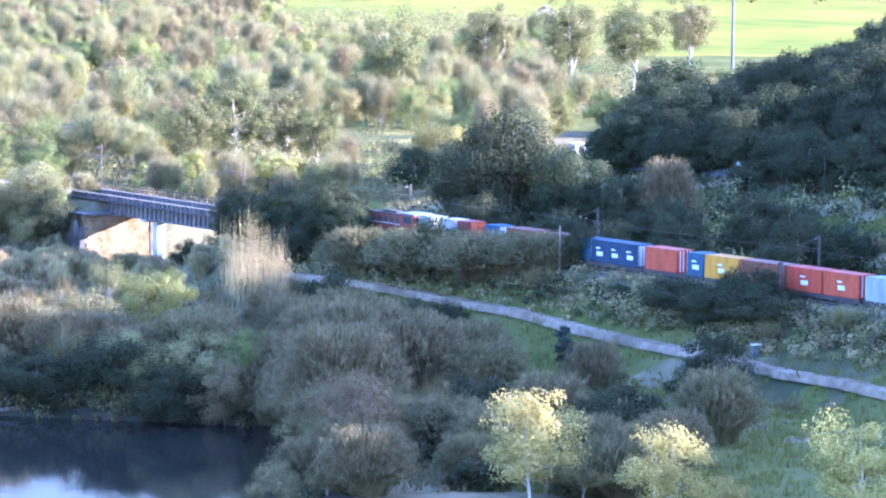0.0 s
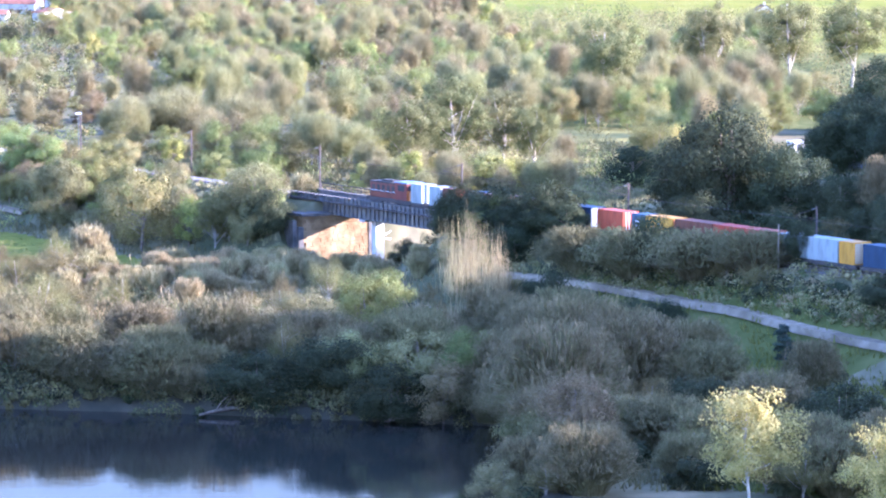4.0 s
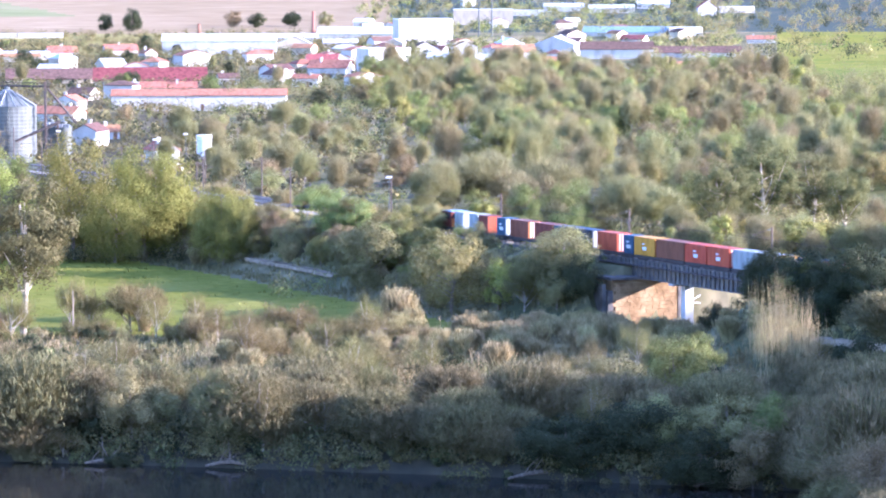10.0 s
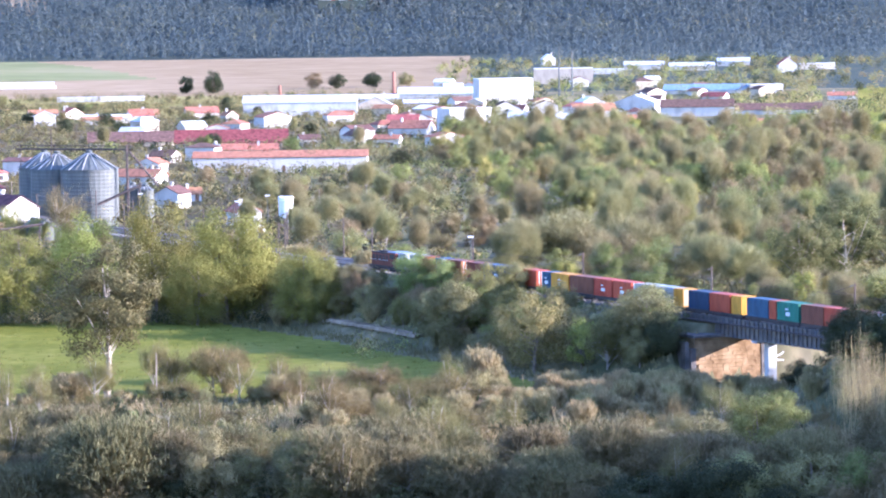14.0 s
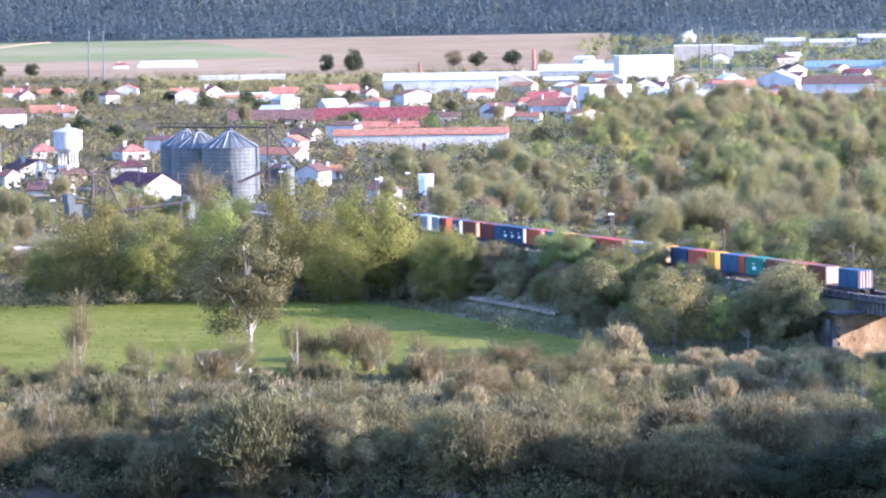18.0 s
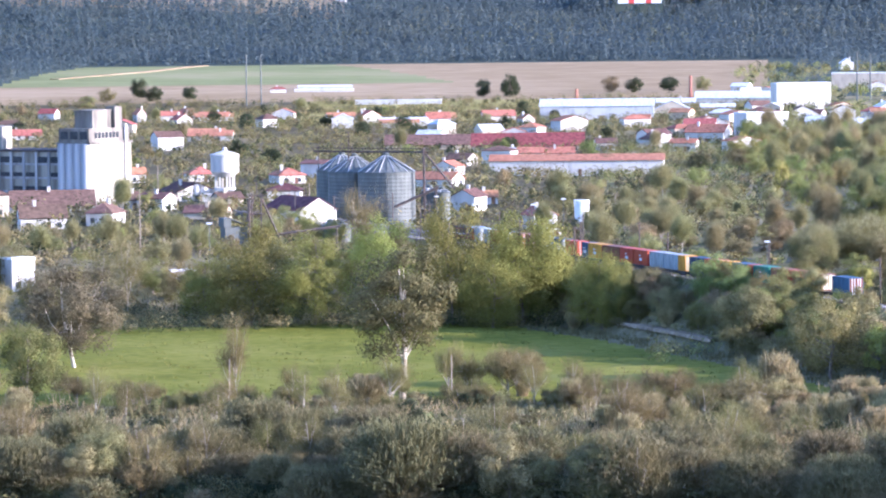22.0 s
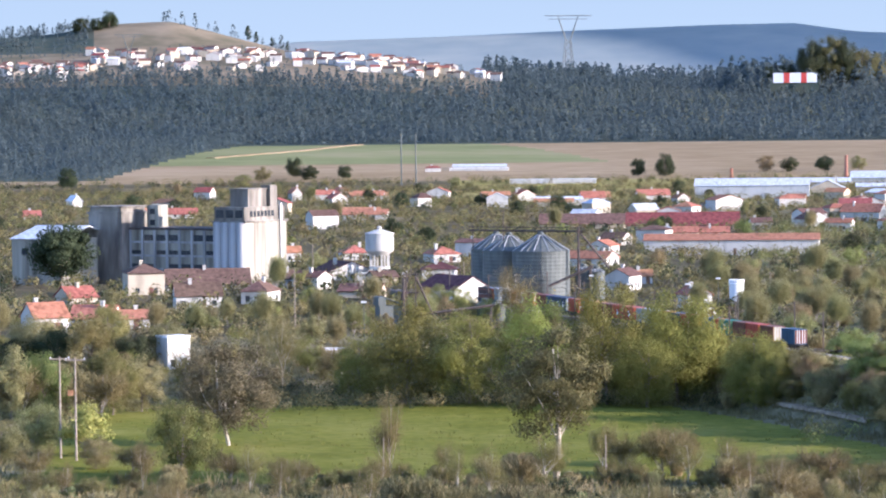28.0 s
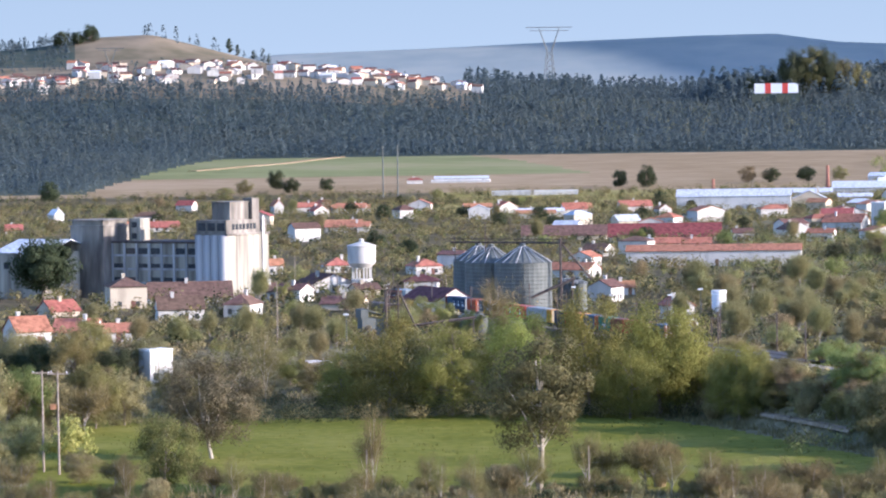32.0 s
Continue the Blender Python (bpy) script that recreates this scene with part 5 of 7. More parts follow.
for row in [
    ('side', 424.7, 1946.7, 14.2, 9.0, 2.0, 1.7, -12.0, 'orange', 'white'),
    ('front', 428.2, 1416.2, 5.4, 7.0, 1.7, 1.7, -2.0, 'brown', 'white'),
    ('flat', 213.0, 679.9, 4.5, 3.0, 1.8, 0.0, 8.0, 'pale', 'white'),
    ('front', 37.7, 1844.1, 9.4, 9.0, 2.1, 2.4, 14.0, 'orange', 'white'),
    ('side', 48.6, 1723.8, 17.2, 9.0, 2.0, 1.5, -2.0, 'orange', 'white'),
    ('side', 69.6, 1791.1, 12.0, 9.0, 2.0, 2.3, 8.0, 'orange', 'white'),
    ('front', -48.0, 1791.9, 7.5, 9.0, 2.6, 2.3, 22.0, 'orange', 'white'),
    ('side', -30.5, 1568.2, 17.5, 9.0, 2.0, 2.0, -4.0, 'orange', 'white'),
    ('side', -34.4, 1848.2, 18.0, 9.0, 2.1, 1.8, 6.0, 'orange', 'white'),
    ('side', 22.3, 2341.9, 31.7, 12.0, 1.3, 1.0, -1.0, 'grey', 'white'),
]:
    house(*row)


def lathe(name, profile, mat, sides=28, smooth_faces=False):
    pr = np.array(profile, float)
    V = [(r * math.cos(2 * math.pi * k / sides), r * math.sin(2 * math.pi * k / sides), z) for r, z in pr for k in range(sides)]
    Fc = [(i * sides + k, i * sides + (k + 1) % sides, (i + 1) * sides + (k + 1) % sides, (i + 1) * sides + k) for i in range(len(pr) - 1) for k in range(sides)]
    return mesh_from(name, V, Fc, mat, None, smooth_faces)


def rods(name, mat, segs, sides=6):
    """Straight rods (from, to, radius) in one mesh."""
    return mesh_from(name, *joined([tube([a, b], [r, r], sides) for a, b, r in segs]), mat)


def factory():
    """The old concrete mill: dark tower, long window block, silo house with its head."""
    root = new("mill_building")
    root.matrix_basis = pose(-48.7, 968, 7.0, 0, 0, -33)
    C, W_ = M["concrete"], M["old_white"]
    # silo house: white flank to the sun, fused cells on the shaded front
    part("silo_block", box_mesh("silo_block", W_, (-9.6, 0, 0.6, 18, 0, 16.4)), None, root, "stained white silo block")
    for i in range(4):
        ob = part("silo_cell", lathe("silo_cell", [(1.35, 0), (1.35, 16.2), (1.0, 16.6)], C, 18, True), None, root)
        ob.location = (-8.4 + 2.35 * i, 0.9, 0)
    part("head", box_mesh("head", M["dark_concrete"], (-10, 0.3, 0.2, 18.3, 16.4, 16.9), (-9.4, -0.3, 0.6, 17.6, 16.9, 20.2)), None, root, "weathered head storey of the silos")
    for i in range(7):
        part("window", box_mesh("window", M["glass_dark"], (-0.32, -0.2, 3 + i * 1.5, 4.0 + i * 1.5, 17.8, 19.2)), None, root)
    for i in range(3):
        part("window", box_mesh("window", M["glass_dark"], (-8.8 + 2.9 * i, -6.6 + 2.9 * i, 0.5, 0.68, 17.6, 19.5)), None, root)
    part("penthouse", box_mesh("penthouse", M["dark_concrete"], (-7, -1.6, 4, 12, 20.2, 24.4), (-3.4, -0.6, 12, 15, 20.2, 25.4), (-7.3, -1.3, 3.7, 12.3, 24.4, 24.7)), None, root)
    part("rib", box_mesh("rib", C, (-0.1, 0.35, 15, 15.8, 0, 21)), None, root)
    # window block
    x0, x1 = -36.5, -9.6
    part("block_wall", box_mesh("block_wall", W_, (x0, x1, 2.0, 14, 0, 14.4)), None, root)
    part("cornice", box_mesh("cornice", M["rust_steel"], (x0 - 0.2, x1, 1.6, 14.2, 14.4, 14.9)), None, root)
    for i in range(8):
        xx = x0 + (x1 - x0) * i / 7
        part("pilaster", box_mesh("pilaster", C, (xx - 0.3, xx + 0.3, 1.6, 2.05, 0, 14.4)), None, root)
    for fl, zz in enumerate((2.2, 5.8, 9.2, 12.6)):
        part("floor_band", box_mesh("floor_band", C, (x0, x1, 1.72, 2.02, zz - 1.5, zz - 1.0)), None, root)
        for i in range(7):
            xa = x0 + (x1 - x0) * i / 7 + 0.45
            xb = x0 + (x1 - x0) * (i + 1) / 7 - 0.45
            if (i * 7 + fl * 3) % 4 != 1:
                part("window_strip", box_mesh("window_strip", M["glass_dark"], (xa, xb, 1.9, 2.04, zz - 0.9, zz + (0.1 if fl < 3 else 0.6))), None, root)
    part("stair_tower", box_mesh("stair_tower", W_, (-33.5, -30.0, 5, 9, 14.4, 20.5)), None, root)
    for zz in (15.4, 18.2):
        part("window", box_mesh("window", M["glass_dark"], (-32.6, -31.1, 4.9, 5.05, zz, zz + 1.4)), None, root)
    part("tower", box_mesh("tower", M["dark_concrete"], (-47, -36.6, -1.5, 9, -1, 18.4)), None, root, "stained grey concrete tower")
    part("tower_head", box_mesh("tower_head", M["dark_concrete"], (-47.3, -36.3, -1.8, 9.3, 18.4, 18.9), (-46.6, -37, -1.2, 8.6, 18.9, 20.0), (-47.4, -36.2, -1.9, 9.4, 20.0, 20.3)), None, root)
    tagged(root, "abandoned concrete mill with silos and stained white walls", "factory")
    shed = new("factory_hall")
    shed.matrix_basis = pose(-98, 985, 8, 0, 0, -30)
    part("wall", box_mesh("wall", M["old_white"], (-8, 7, -5, 18, -1, 11.5)), None, shed)
    part("roof_slope", mesh_from("roof", *slab([(-8.4, -5.4, 11.4), (7.4, -5.4, 11.4), (7.4, 6.5, 14.4), (-8.4, 6.5, 14.4)], 0.2), M["roof_grey"]), None, shed)
    part("roof_slope", mesh_from("roof", *slab([(7.4, 18.4, 11.4), (-8.4, 18.4, 11.4), (-8.4, 6.5, 14.4), (7.4, 6.5, 14.4)], 0.2), M["roof_grey"]), None, shed)
    for i in range(3):
        part("window", box_mesh("window", M["glass_dark"], (-5 + 4 * i, -3.4 + 4 * i, -5.06, -4.9, 7.6, 9.2)), None, shed)
    tagged(shed, "tall pale factory hall with light sheet roof", "factory")


factory()


def grain_silo(x, y, z, r, h, roof):
    root = new("grain_silo")
    root.matrix_basis = pose(x, y, z)
    pr = []
    n = int(h / 0.85)
    for i in range(n):
        pr += [(r, h * i / n), (r + 0.05, h * (i + 0.5) / n)]
    pr.append((r, h))
    part("shell", lathe("shell", pr, M["steel"], 36), None, root)
    part("roof_cone", lathe("roof_cone", [(r + 0.2, h - 0.05), (0.7, h + roof), (0.7, h + roof + 0.6), (0.02, h + roof + 0.8)], M["steel"], 36), None, root)
    for k in range(24):
        a = 2 * math.pi * k / 24
        p0 = (math.cos(a) * (r + 0.15), math.sin(a) * (r + 0.15), h + 0.05)
        p1 = (math.cos(a) * 0.75, math.sin(a) * 0.75, h + roof + 0.05)
        part("roof_rib", rods("roof_rib", M["wall_grey"] if k % 2 else M["steel"], [(p0, p1, 0.09)], 4), None, root)
    part("ladder", rods("ladder", M["steel"], [((-0.2, -r - 0.15, 0), (-0.2, -r - 0.15, h), 0.04), ((0.25, -r - 0.15, 0), (0.25, -r - 0.15, h), 0.04)] + [((-0.2, -r - 0.15, q), (0.25, -r - 0.15, q), 0.03) for q in np.arange(0.5, h, 0.9)], 4), None, root)
    tagged(root, "round corrugated steel grain silo with conical ribbed roof", "silo", "grain silos by the station")


grain_silo(22.5, 908, 5.3, 6.6, 13.0, 3.6)
grain_silo(15.4, 917, 5.3, 6.2, 12.8, 3.4)
grain_silo(12.6, 928, 5.3, 6.0, 12.8, 3.4)
for i_, (dx, hh) in enumerate(((0, 7.6), (2.6, 7.2))):
    grain_silo(33.0 + 2.9 * i_, 926 - 1.5 * i_, 5.3, 1.9, hh, 0.7)
grain_silo(8.4, 802, 7.2, 1.6, 4.2, 0.8)
grain_silo(10.9, 806, 7.2, 1.7, 3.8, 0.7)


def gantry(name, label, x, y, z, segs, mat, sides=5):
    root = new(name)
    root.matrix_basis = pose(x, y, z)
    for nm, a, b, r in segs:
        part(nm, rods(nm, mat, [(a, b, r)], sides), None, root)
    return tagged(root, label, "grain elevator")


gantry("grain_conveyor", "steel conveyor bridge over the silo roofs", 18, 906, 5.3,
       [("beam", (-12, 14, 17.4), (14, -2, 17.4), 0.22), ("beam", (-12, 14, 18.2), (14, -2, 18.2), 0.1)] + [("post", (q, 6.6 - q * 0.61, 12.6), (q, 6.6 - q * 0.61, 18.6), 0.12) for q in (-11, -4, 4.5, 13)]
       + [("post", (-4, 9, 12), (-4, 9, 22), 0.12), ("chute", (13.5, -2, 17), (20, -3, 9), 0.25), ("post", (13, -2, 0), (13, -2, 18.5), 0.3)], M["rust_steel"])
gantry("grain_chute", "sloping steel chute beside the silo", 22, 906, 5.3, [("chute", (2, -8, 5.2), (12, -8, 9.6), 0.35), ("post", (11.5, -8, 0), (11.5, -8, 10), 0.3), ("post", (9, -8.3, 0), (9, -8.3, 8), 0.2)], M["rust_steel"])
gantry("grain_elevator", "old steel bucket elevator with legs and pipes", -6.4, 782, 7.2,
       [("leg", (-0.9, -0.9, 0), (-0.9, -0.9, 12), 0.14), ("leg", (0.9, -0.9, 0), (0.9, -0.9, 12), 0.14), ("leg", (0.9, 0.9, 0), (0.9, 0.9, 12), 0.14), ("leg", (-0.9, 0.9, 0), (-0.9, 0.9, 12), 0.14),
        ("pipe", (-1.5, -1.2, -2), (-1.5, -1.2, 11), 0.3), ("mast", (0, 0, 12), (0, 0, 14.2), 0.12), ("pipe", (1, 0, 11), (5, 0, 2), 0.2), ("pipe", (-0.5, 0, 11), (-3.4, 0, 3), 0.2),
        ("beam", (0, -0.5, 3.4), (16.5, 2, 5.2), 0.28), ("post", (5, 0, 0), (5, 0, 3.8), 0.16), ("post", (10, 1, 0), (10, 1, 4.6), 0.16), ("post", (15.8, 2, -1), (15.8, 2, 5.2), 0.16)]
       + [("brace", (-0.9, -0.9, q), (0.9, -0.9, q + 2), 0.07) for q in (0.5, 3, 5.5, 8)] + [("platform", (-1.6, -1, q), (1.6, -1, q), 0.14) for q in (4, 8, 11.6)], M["rust_steel"])
bin_ = new("hopper_building")
bin_.matrix_basis = pose(-10.6, 783, 7, 0, 0, 15)
part("body", box_mesh("body", M["steel"], (-2.6, 2.6, -2, 2, -1, 5.6), (-2.9, -1.4, -2.2, 2.2, 5.6, 7.4)), None, bin_)
part("hood", mesh_from("hood", *slab([(-1.6, -2.2, 7.2), (2.9, -2.2, 5.5), (2.9, 2.2, 5.5), (-1.6, 2.2, 7.2)], 0.2), M["steel"]), None, bin_)
tagged(bin_, "blue-grey sheet metal hopper house beside the elevator", "silo")


def water_tower():
    root = new("water_tower")
    root.matrix_basis = pose(-16.9, 1052, 4.6)
    part("tank", lathe("tank", [(0.5, 7.2), (2.4, 7.2), (3.5, 8.2), (3.75, 8.5), (3.75, 12.7), (3.95, 12.8), (3.95, 13.1), (0.6, 14.1), (0.6, 14.8), (0.05, 15.0)], M["wall_white"], 32), None, root)
    for k in range(8):
        a = 2 * math.pi * (k + 0.3) / 8
        part("leg", box_mesh("leg", M["wall_white"], (math.cos(a) * 2.5 - 0.25, math.cos(a) * 2.5 + 0.25, math.sin(a) * 2.5 - 0.25, math.sin(a) * 2.5 + 0.25, 0, 7.3)), None, root)
    part("ring", lathe("ring", [(2.2, 3.6), (2.9, 3.6), (2.9, 4.2), (2.2, 4.2)], M["wall_white"], 24), None, root)
    part("base", box_mesh("base", M["wall_white"], (-6, 7, -4, 4, -0.5, 2.4), (-6.4, 7.4, -4.4, 4.4, 2.4, 2.7)), None, root)
    tagged(root, "white concrete water tower with round tank on legs", "water tower")


water_tower()


def tank_tower(x, y):
    root = new("tank_tower")
    root.matrix_basis = pose(x, y, ground_z(x, y))
    part("tank", lathe("tank", [(0.1, 1.5), (1.55, 1.5), (1.6, 6.2), (0.1, 6.4)], M["white_paint"], 20), None, root)
    part("rail", lathe("rail", [(1.65, 6.3), (1.7, 6.3), (1.7, 7.1), (1.65, 7.1)], M["white_paint"], 16), None, root)
    for a in (0.6, 2.2, 3.7, 5.3):
        part("leg", rods("leg", M["steel"], [((1.4 * math.cos(a), 1.4 * math.sin(a), 0), (1.4 * math.cos(a), 1.4 * math.sin(a), 1.6), 0.14)]), None, root)
    tagged(root, "white cylindrical tank on short legs by the station", "tank")


tank_tower(65, 875.6)


def pole(name, x, y, h, label, arm=0.0, r=0.13, mat="wood_pole", lamp=False, turn=0, z=None, tip=0.6):
    root = new(name)
    root.matrix_basis = pose(x, y, (ground_z(x, y) if z is None else z) - 0.1, 0, 0, turn)
    part("pole", mesh_from("pole", *tube([(0, 0, 0), (0, 0, h * 0.5), (0, 0, h)], [r, r * 0.8, r * tip], 8), M[mat]), None, root)
    if arm:
        part("crossarm", box_mesh("crossarm", M[mat], (-arm, arm, -0.08, 0.08, h - 0.5, h - 0.3)), None, root)
        for q in (-0.85, 0.0, 0.85):
            part("insulator", lathe("insulator", [(0.02, h - 0.3), (0.09, h - 0.28), (0.05, h - 0.12), (0.02, h - 0.05)], M["white_paint"], 8), None, root).location = (arm * q, 0, 0)
    if lamp:
        part("lamp_head", box_mesh("lamp_head", M["white_paint"], (-0.5, 0.5, -0.18, 0.18, h - 0.05, h + 0.25)), None, root)
    return tagged(root, label, "lamp" if lamp else "pole")


pole("utility_pole", -58.0, 595.0, 15.5, "wooden power pole with crossarm above the hedge", 1.6, 0.2)
pole("utility_pole", -55.2, 590.0, 15.6, "wooden power pole with crossarm and switch box", 1.6, 0.2)
sw = new("switch_box", box_mesh("switch_box", M["roof_orange"], (-0.4, 0.4, -0.3, 0.3, 0, 0.8)))
sw.matrix_basis = pose(-55.9, 589.6, ground_z(-55.2, 590) + 9.8)
tagged(sw, "small yellow switch box on the power pole", "switch box")
for px_, py_, ph_, kind_ in ((-21.2, 2052, 27, 1), (-13.6, 2052, 27, 1), (293.8, 2031, 25, 1), (301.1, 2034, 24, 1), (355.8, 1002.8, 20, 1)):
    pole("radio_mast", px_, py_, ph_, "tall slender grey mast beyond the houses", 0, 0.45, "steel", tip=0.8)
for px_, py_, ph_ in ((208.6, 2041, 13.5), (150.6, 2058, 7)):
    pole("factory_chimney", px_, py_, ph_, "tall old red brick factory chimney", 0, 1.1, "brick", tip=0.7)
for px_, py_ in ((85, 700), (40, 850), (52, 840), (60, 862), (33, 880), (-15, 742)):
    pole("lamp_post", px_, py_, 8.0, "slim steel lamp post near the station", 0, 0.1, "steel", True)
for px_, py_, ph_ in ((-29, 770, 13), (180.8, 473.7, 5.2), (-8.5, 545, 7), (22, 540, 7.2), (137.3, 447, 5.5), (-33, 1000, 9), (-20, 900, 8), (75, 905, 7), (5, 960, 8)):
    pole("utility_pole", px_, py_, ph_, "plain weathered wooden pole", 0, 0.12)


# ---- wooded hill, village, far things ----
def far_woods():
    """Woods on the hill and the plain beyond the town: one mass of small crowns of leaf sprays."""
    g = np.random.default_rng(21)
    pos = []
    def add(n, a0, a1, r0, r1, h, ok, kind=0):
        a = np.radians(g.uniform(a0, a1, n))
        r = np.sqrt(g.uniform(r0 * r0, r1 * r1, n))
        x, y = r * np.sin(a), r * np.cos(a)
        m = ok(np.degrees(a), r)
        pos.append(np.stack([x[m], y[m], h * g.uniform(0.6, 1.25, m.sum()), np.full(m.sum(), kind)], 1))
    add(12500, -9, 13, 2905, 3640, 12.0, lambda a, r: ~((r > 3400) & (a < 0.9) & (a > -7)))
    add(1500, -1, 13, 3000, 3420, 9.5, lambda a, r: (a > 1.5 + 1.5 * np.sin(r / 37.0)), 1)
    add(420, -9, 1.5, 3400, 3700, 6, lambda a, r: r > 0)
    add(1500, -9, 13, 3640, 3800, 16, lambda a, r: (a > 0.6) | (a < -6.6))
    add(420, -9, -4.75, 3720, 3950, 10, lambda a, r: a < -5.0)
    add(26, -4.0, -2.2, 3800, 3950, 13, lambda a, r: r > 0)
    add(500, 3.8, 9, 3400, 3700, 22, lambda a, r: a > 4.0)
    add(3200, -9.5, -2.5, 2210, 2905, 9, lambda a, r: a < -4.95 + (r - 2200) / 330 + 0.08 * np.sin(r / 9.0))
    add(3600, 5.8, 26, 2600, 3700, 12, lambda a, r: (a > 7.3) | (r > 2900))
    P = np.concatenate(pos)
    n, k = len(P), 26
    z = terrain(P[:, 0], P[:, 1])
    h = P[:, 2][:, None]
    broad = (P[:, 3] == 1)[:, None]
    v = g.random((n, k)) ** 0.8
    wide = np.where(broad, np.sin(np.clip(v, 0.05, 0.97) * math.pi) ** 0.5 * 0.42, 0.34 * (1.06 - v) ** 0.75)
    q, w = g.uniform(0, 6.28, (n, k)), np.sqrt(g.uniform(0.15, 1, (n, k)))
    c = np.stack([P[:, 0][:, None] + h * wide * w * np.cos(q), P[:, 1][:, None] + h * wide * w * np.sin(q), z[:, None] + h * (0.06 + 0.9 * v)], -1).reshape(-1, 3)
    size = np.repeat(0.085 * P[:, 2] + 0.05, k)[:, None]
    # each spray lies across the line out of its crown, so that a crown is lit as one rounded form
    out = np.stack([np.cos(q), np.sin(q), 1.1 * v + 0.2], -1).reshape(-1, 3) + g.normal(size=(n * k, 3)) * 0.12
    out /= np.linalg.norm(out, axis=1)[:, None]
    du = np.cross(out, g.normal(size=(n * k, 3)))
    du /= np.linalg.norm(du, axis=1)[:, None]
    dw = np.cross(out, du)
    size = size * g.uniform(0.7, 1.25, (n * k, 1))
    V = np.stack([c - du * size, c + dw * size * 0.7, c + du * size, c - dw * size * 0.7], 1).reshape(-1, 3)
    Fc = np.arange(4 * n * k).reshape(-1, 4)
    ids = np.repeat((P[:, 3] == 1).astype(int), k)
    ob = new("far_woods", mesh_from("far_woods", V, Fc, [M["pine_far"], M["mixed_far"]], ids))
    tagged(ob, "dense pine and eucalyptus wood on the far hill, tinted haze blue", "woods", kind="stuff")


# far crowns carry the haze in their leaf colour, bluest on the pines
M["pine_far"] = leafy("hazy_pine_crowns", [(0.086, 0.125, 0.15), (0.104, 0.142, 0.156), (0.128, 0.158, 0.155)], 0.0, 0.65, 0.008, 0.06)
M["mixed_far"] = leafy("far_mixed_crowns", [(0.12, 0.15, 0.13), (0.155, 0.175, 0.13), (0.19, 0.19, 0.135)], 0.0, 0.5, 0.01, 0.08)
far_woods()
undergrowth("tree_belt", "belts of trees between the far fields", 1100, 0.5, [M["olive"], M["green"], M["dark"], M["euc"]], (11, 26, 1650, 2600), 4, 9, 41, 80)
undergrowth("tree_belt", "trees at the edge of the plain", 900, 0.5, [M["olive"], M["green"], M["dark"], M["twig"]], (6.5, 12, 1700, 2650), 3, 7, 42, 70)


def village():
    """White houses crowded along the far hilltop, terrace above terrace."""
    g = np.random.default_rng(5)
    cols = ["orange", "orange", "red", "brown", "brown", "pale", "darkred"]
    for i in range(205):
        a = -6.8 + 7.6 * g.random() ** 0.85
        lo, hi = (3385, 3480) if a < -5.2 else (3440, 3620) if a < -2.6 else (3480, 3690)
        if a > 0.2 and g.random() < 0.5:
            continue
        rr = g.uniform(lo, hi)
        x, y = rr * math.sin(math.radians(a)), rr * math.cos(math.radians(a))
        w = g.uniform(7, 13)
        house(g.choice(["side", "front", "side", "flat"]), x, y, w, g.uniform(6, 9), g.uniform(3, 5.6), g.uniform(1.3, 2.2), g.uniform(-40, 40) - a, str(g.choice(cols)), str(g.choice(["white", "white", "white", "cream"])), far=True)


village()


def outskirts():
    """Small houses strewn through the olive groves of the town."""
    g = np.random.default_rng(15)
    for n, a0, a1, r0, r1 in ((20, 1.8, 6.6, 1150, 1800), (7, -6.5, 1.2, 1300, 1900), (24, 6.5, 11.5, 1650, 2250)):
        for i in range(n):
            x, y = polar(g, a0, a1, r0, r1)
            house(str(g.choice(["side", "front", "side", "hip"])), x, y, g.uniform(7, 13), g.uniform(7, 9), g.uniform(2.8, 5.2), g.uniform(1.4, 2.2), g.uniform(-35, 35), str(g.choice(["orange", "orange", "red", "brown", "brown", "grey"])), str(g.choice(["white", "white", "cream"])), far=True)


outskirts()


def pylon(x, y, h, z):
    root = new("power_pylon")
    root.matrix_basis = pose(x, y, z, 0, 0, 12)
    for sx, sy in ((-1, -1), (1, -1), (1, 1), (-1, 1)):
        part("leg", rods("leg", M["steel"], [((sx * h * 0.09, sy * h * 0.09, 0), (sx * h * 0.035, sy * h * 0.035, h * 0.62), 0.32), ((sx * h * 0.035, sy * h * 0.035, h * 0.62), (sx * h * 0.16, 0, h * 0.98), 0.3)], 4), None, root)
    for i in range(7):
        za, zb = h * 0.62 * i / 7, h * 0.62 * (i + 1) / 7
        wa, wb = h * (0.09 - 0.055 * i / 7), h * (0.09 - 0.055 * (i + 1) / 7)
        part("brace", rods("brace", M["steel"], [((-wa, -wa, za), (wb, -wb, zb), 0.2), ((wa, -wa, za), (-wb, -wb, zb), 0.2)], 4), None, root)
    part("crossarm", rods("crossarm", M["steel"], [((-h * 0.36, 0, h * 0.98), (h * 0.36, 0, h * 0.98), 0.35), ((-h * 0.3, 0, h * 0.93), (h * 0.3, 0, h * 0.93), 0.25)], 4), None, root)
    tagged(root, "steel lattice power pylon on the skyline", "pylon")


pylon(119, 3700, 62, 67)
pylon(-268, 3400, 34, 76)


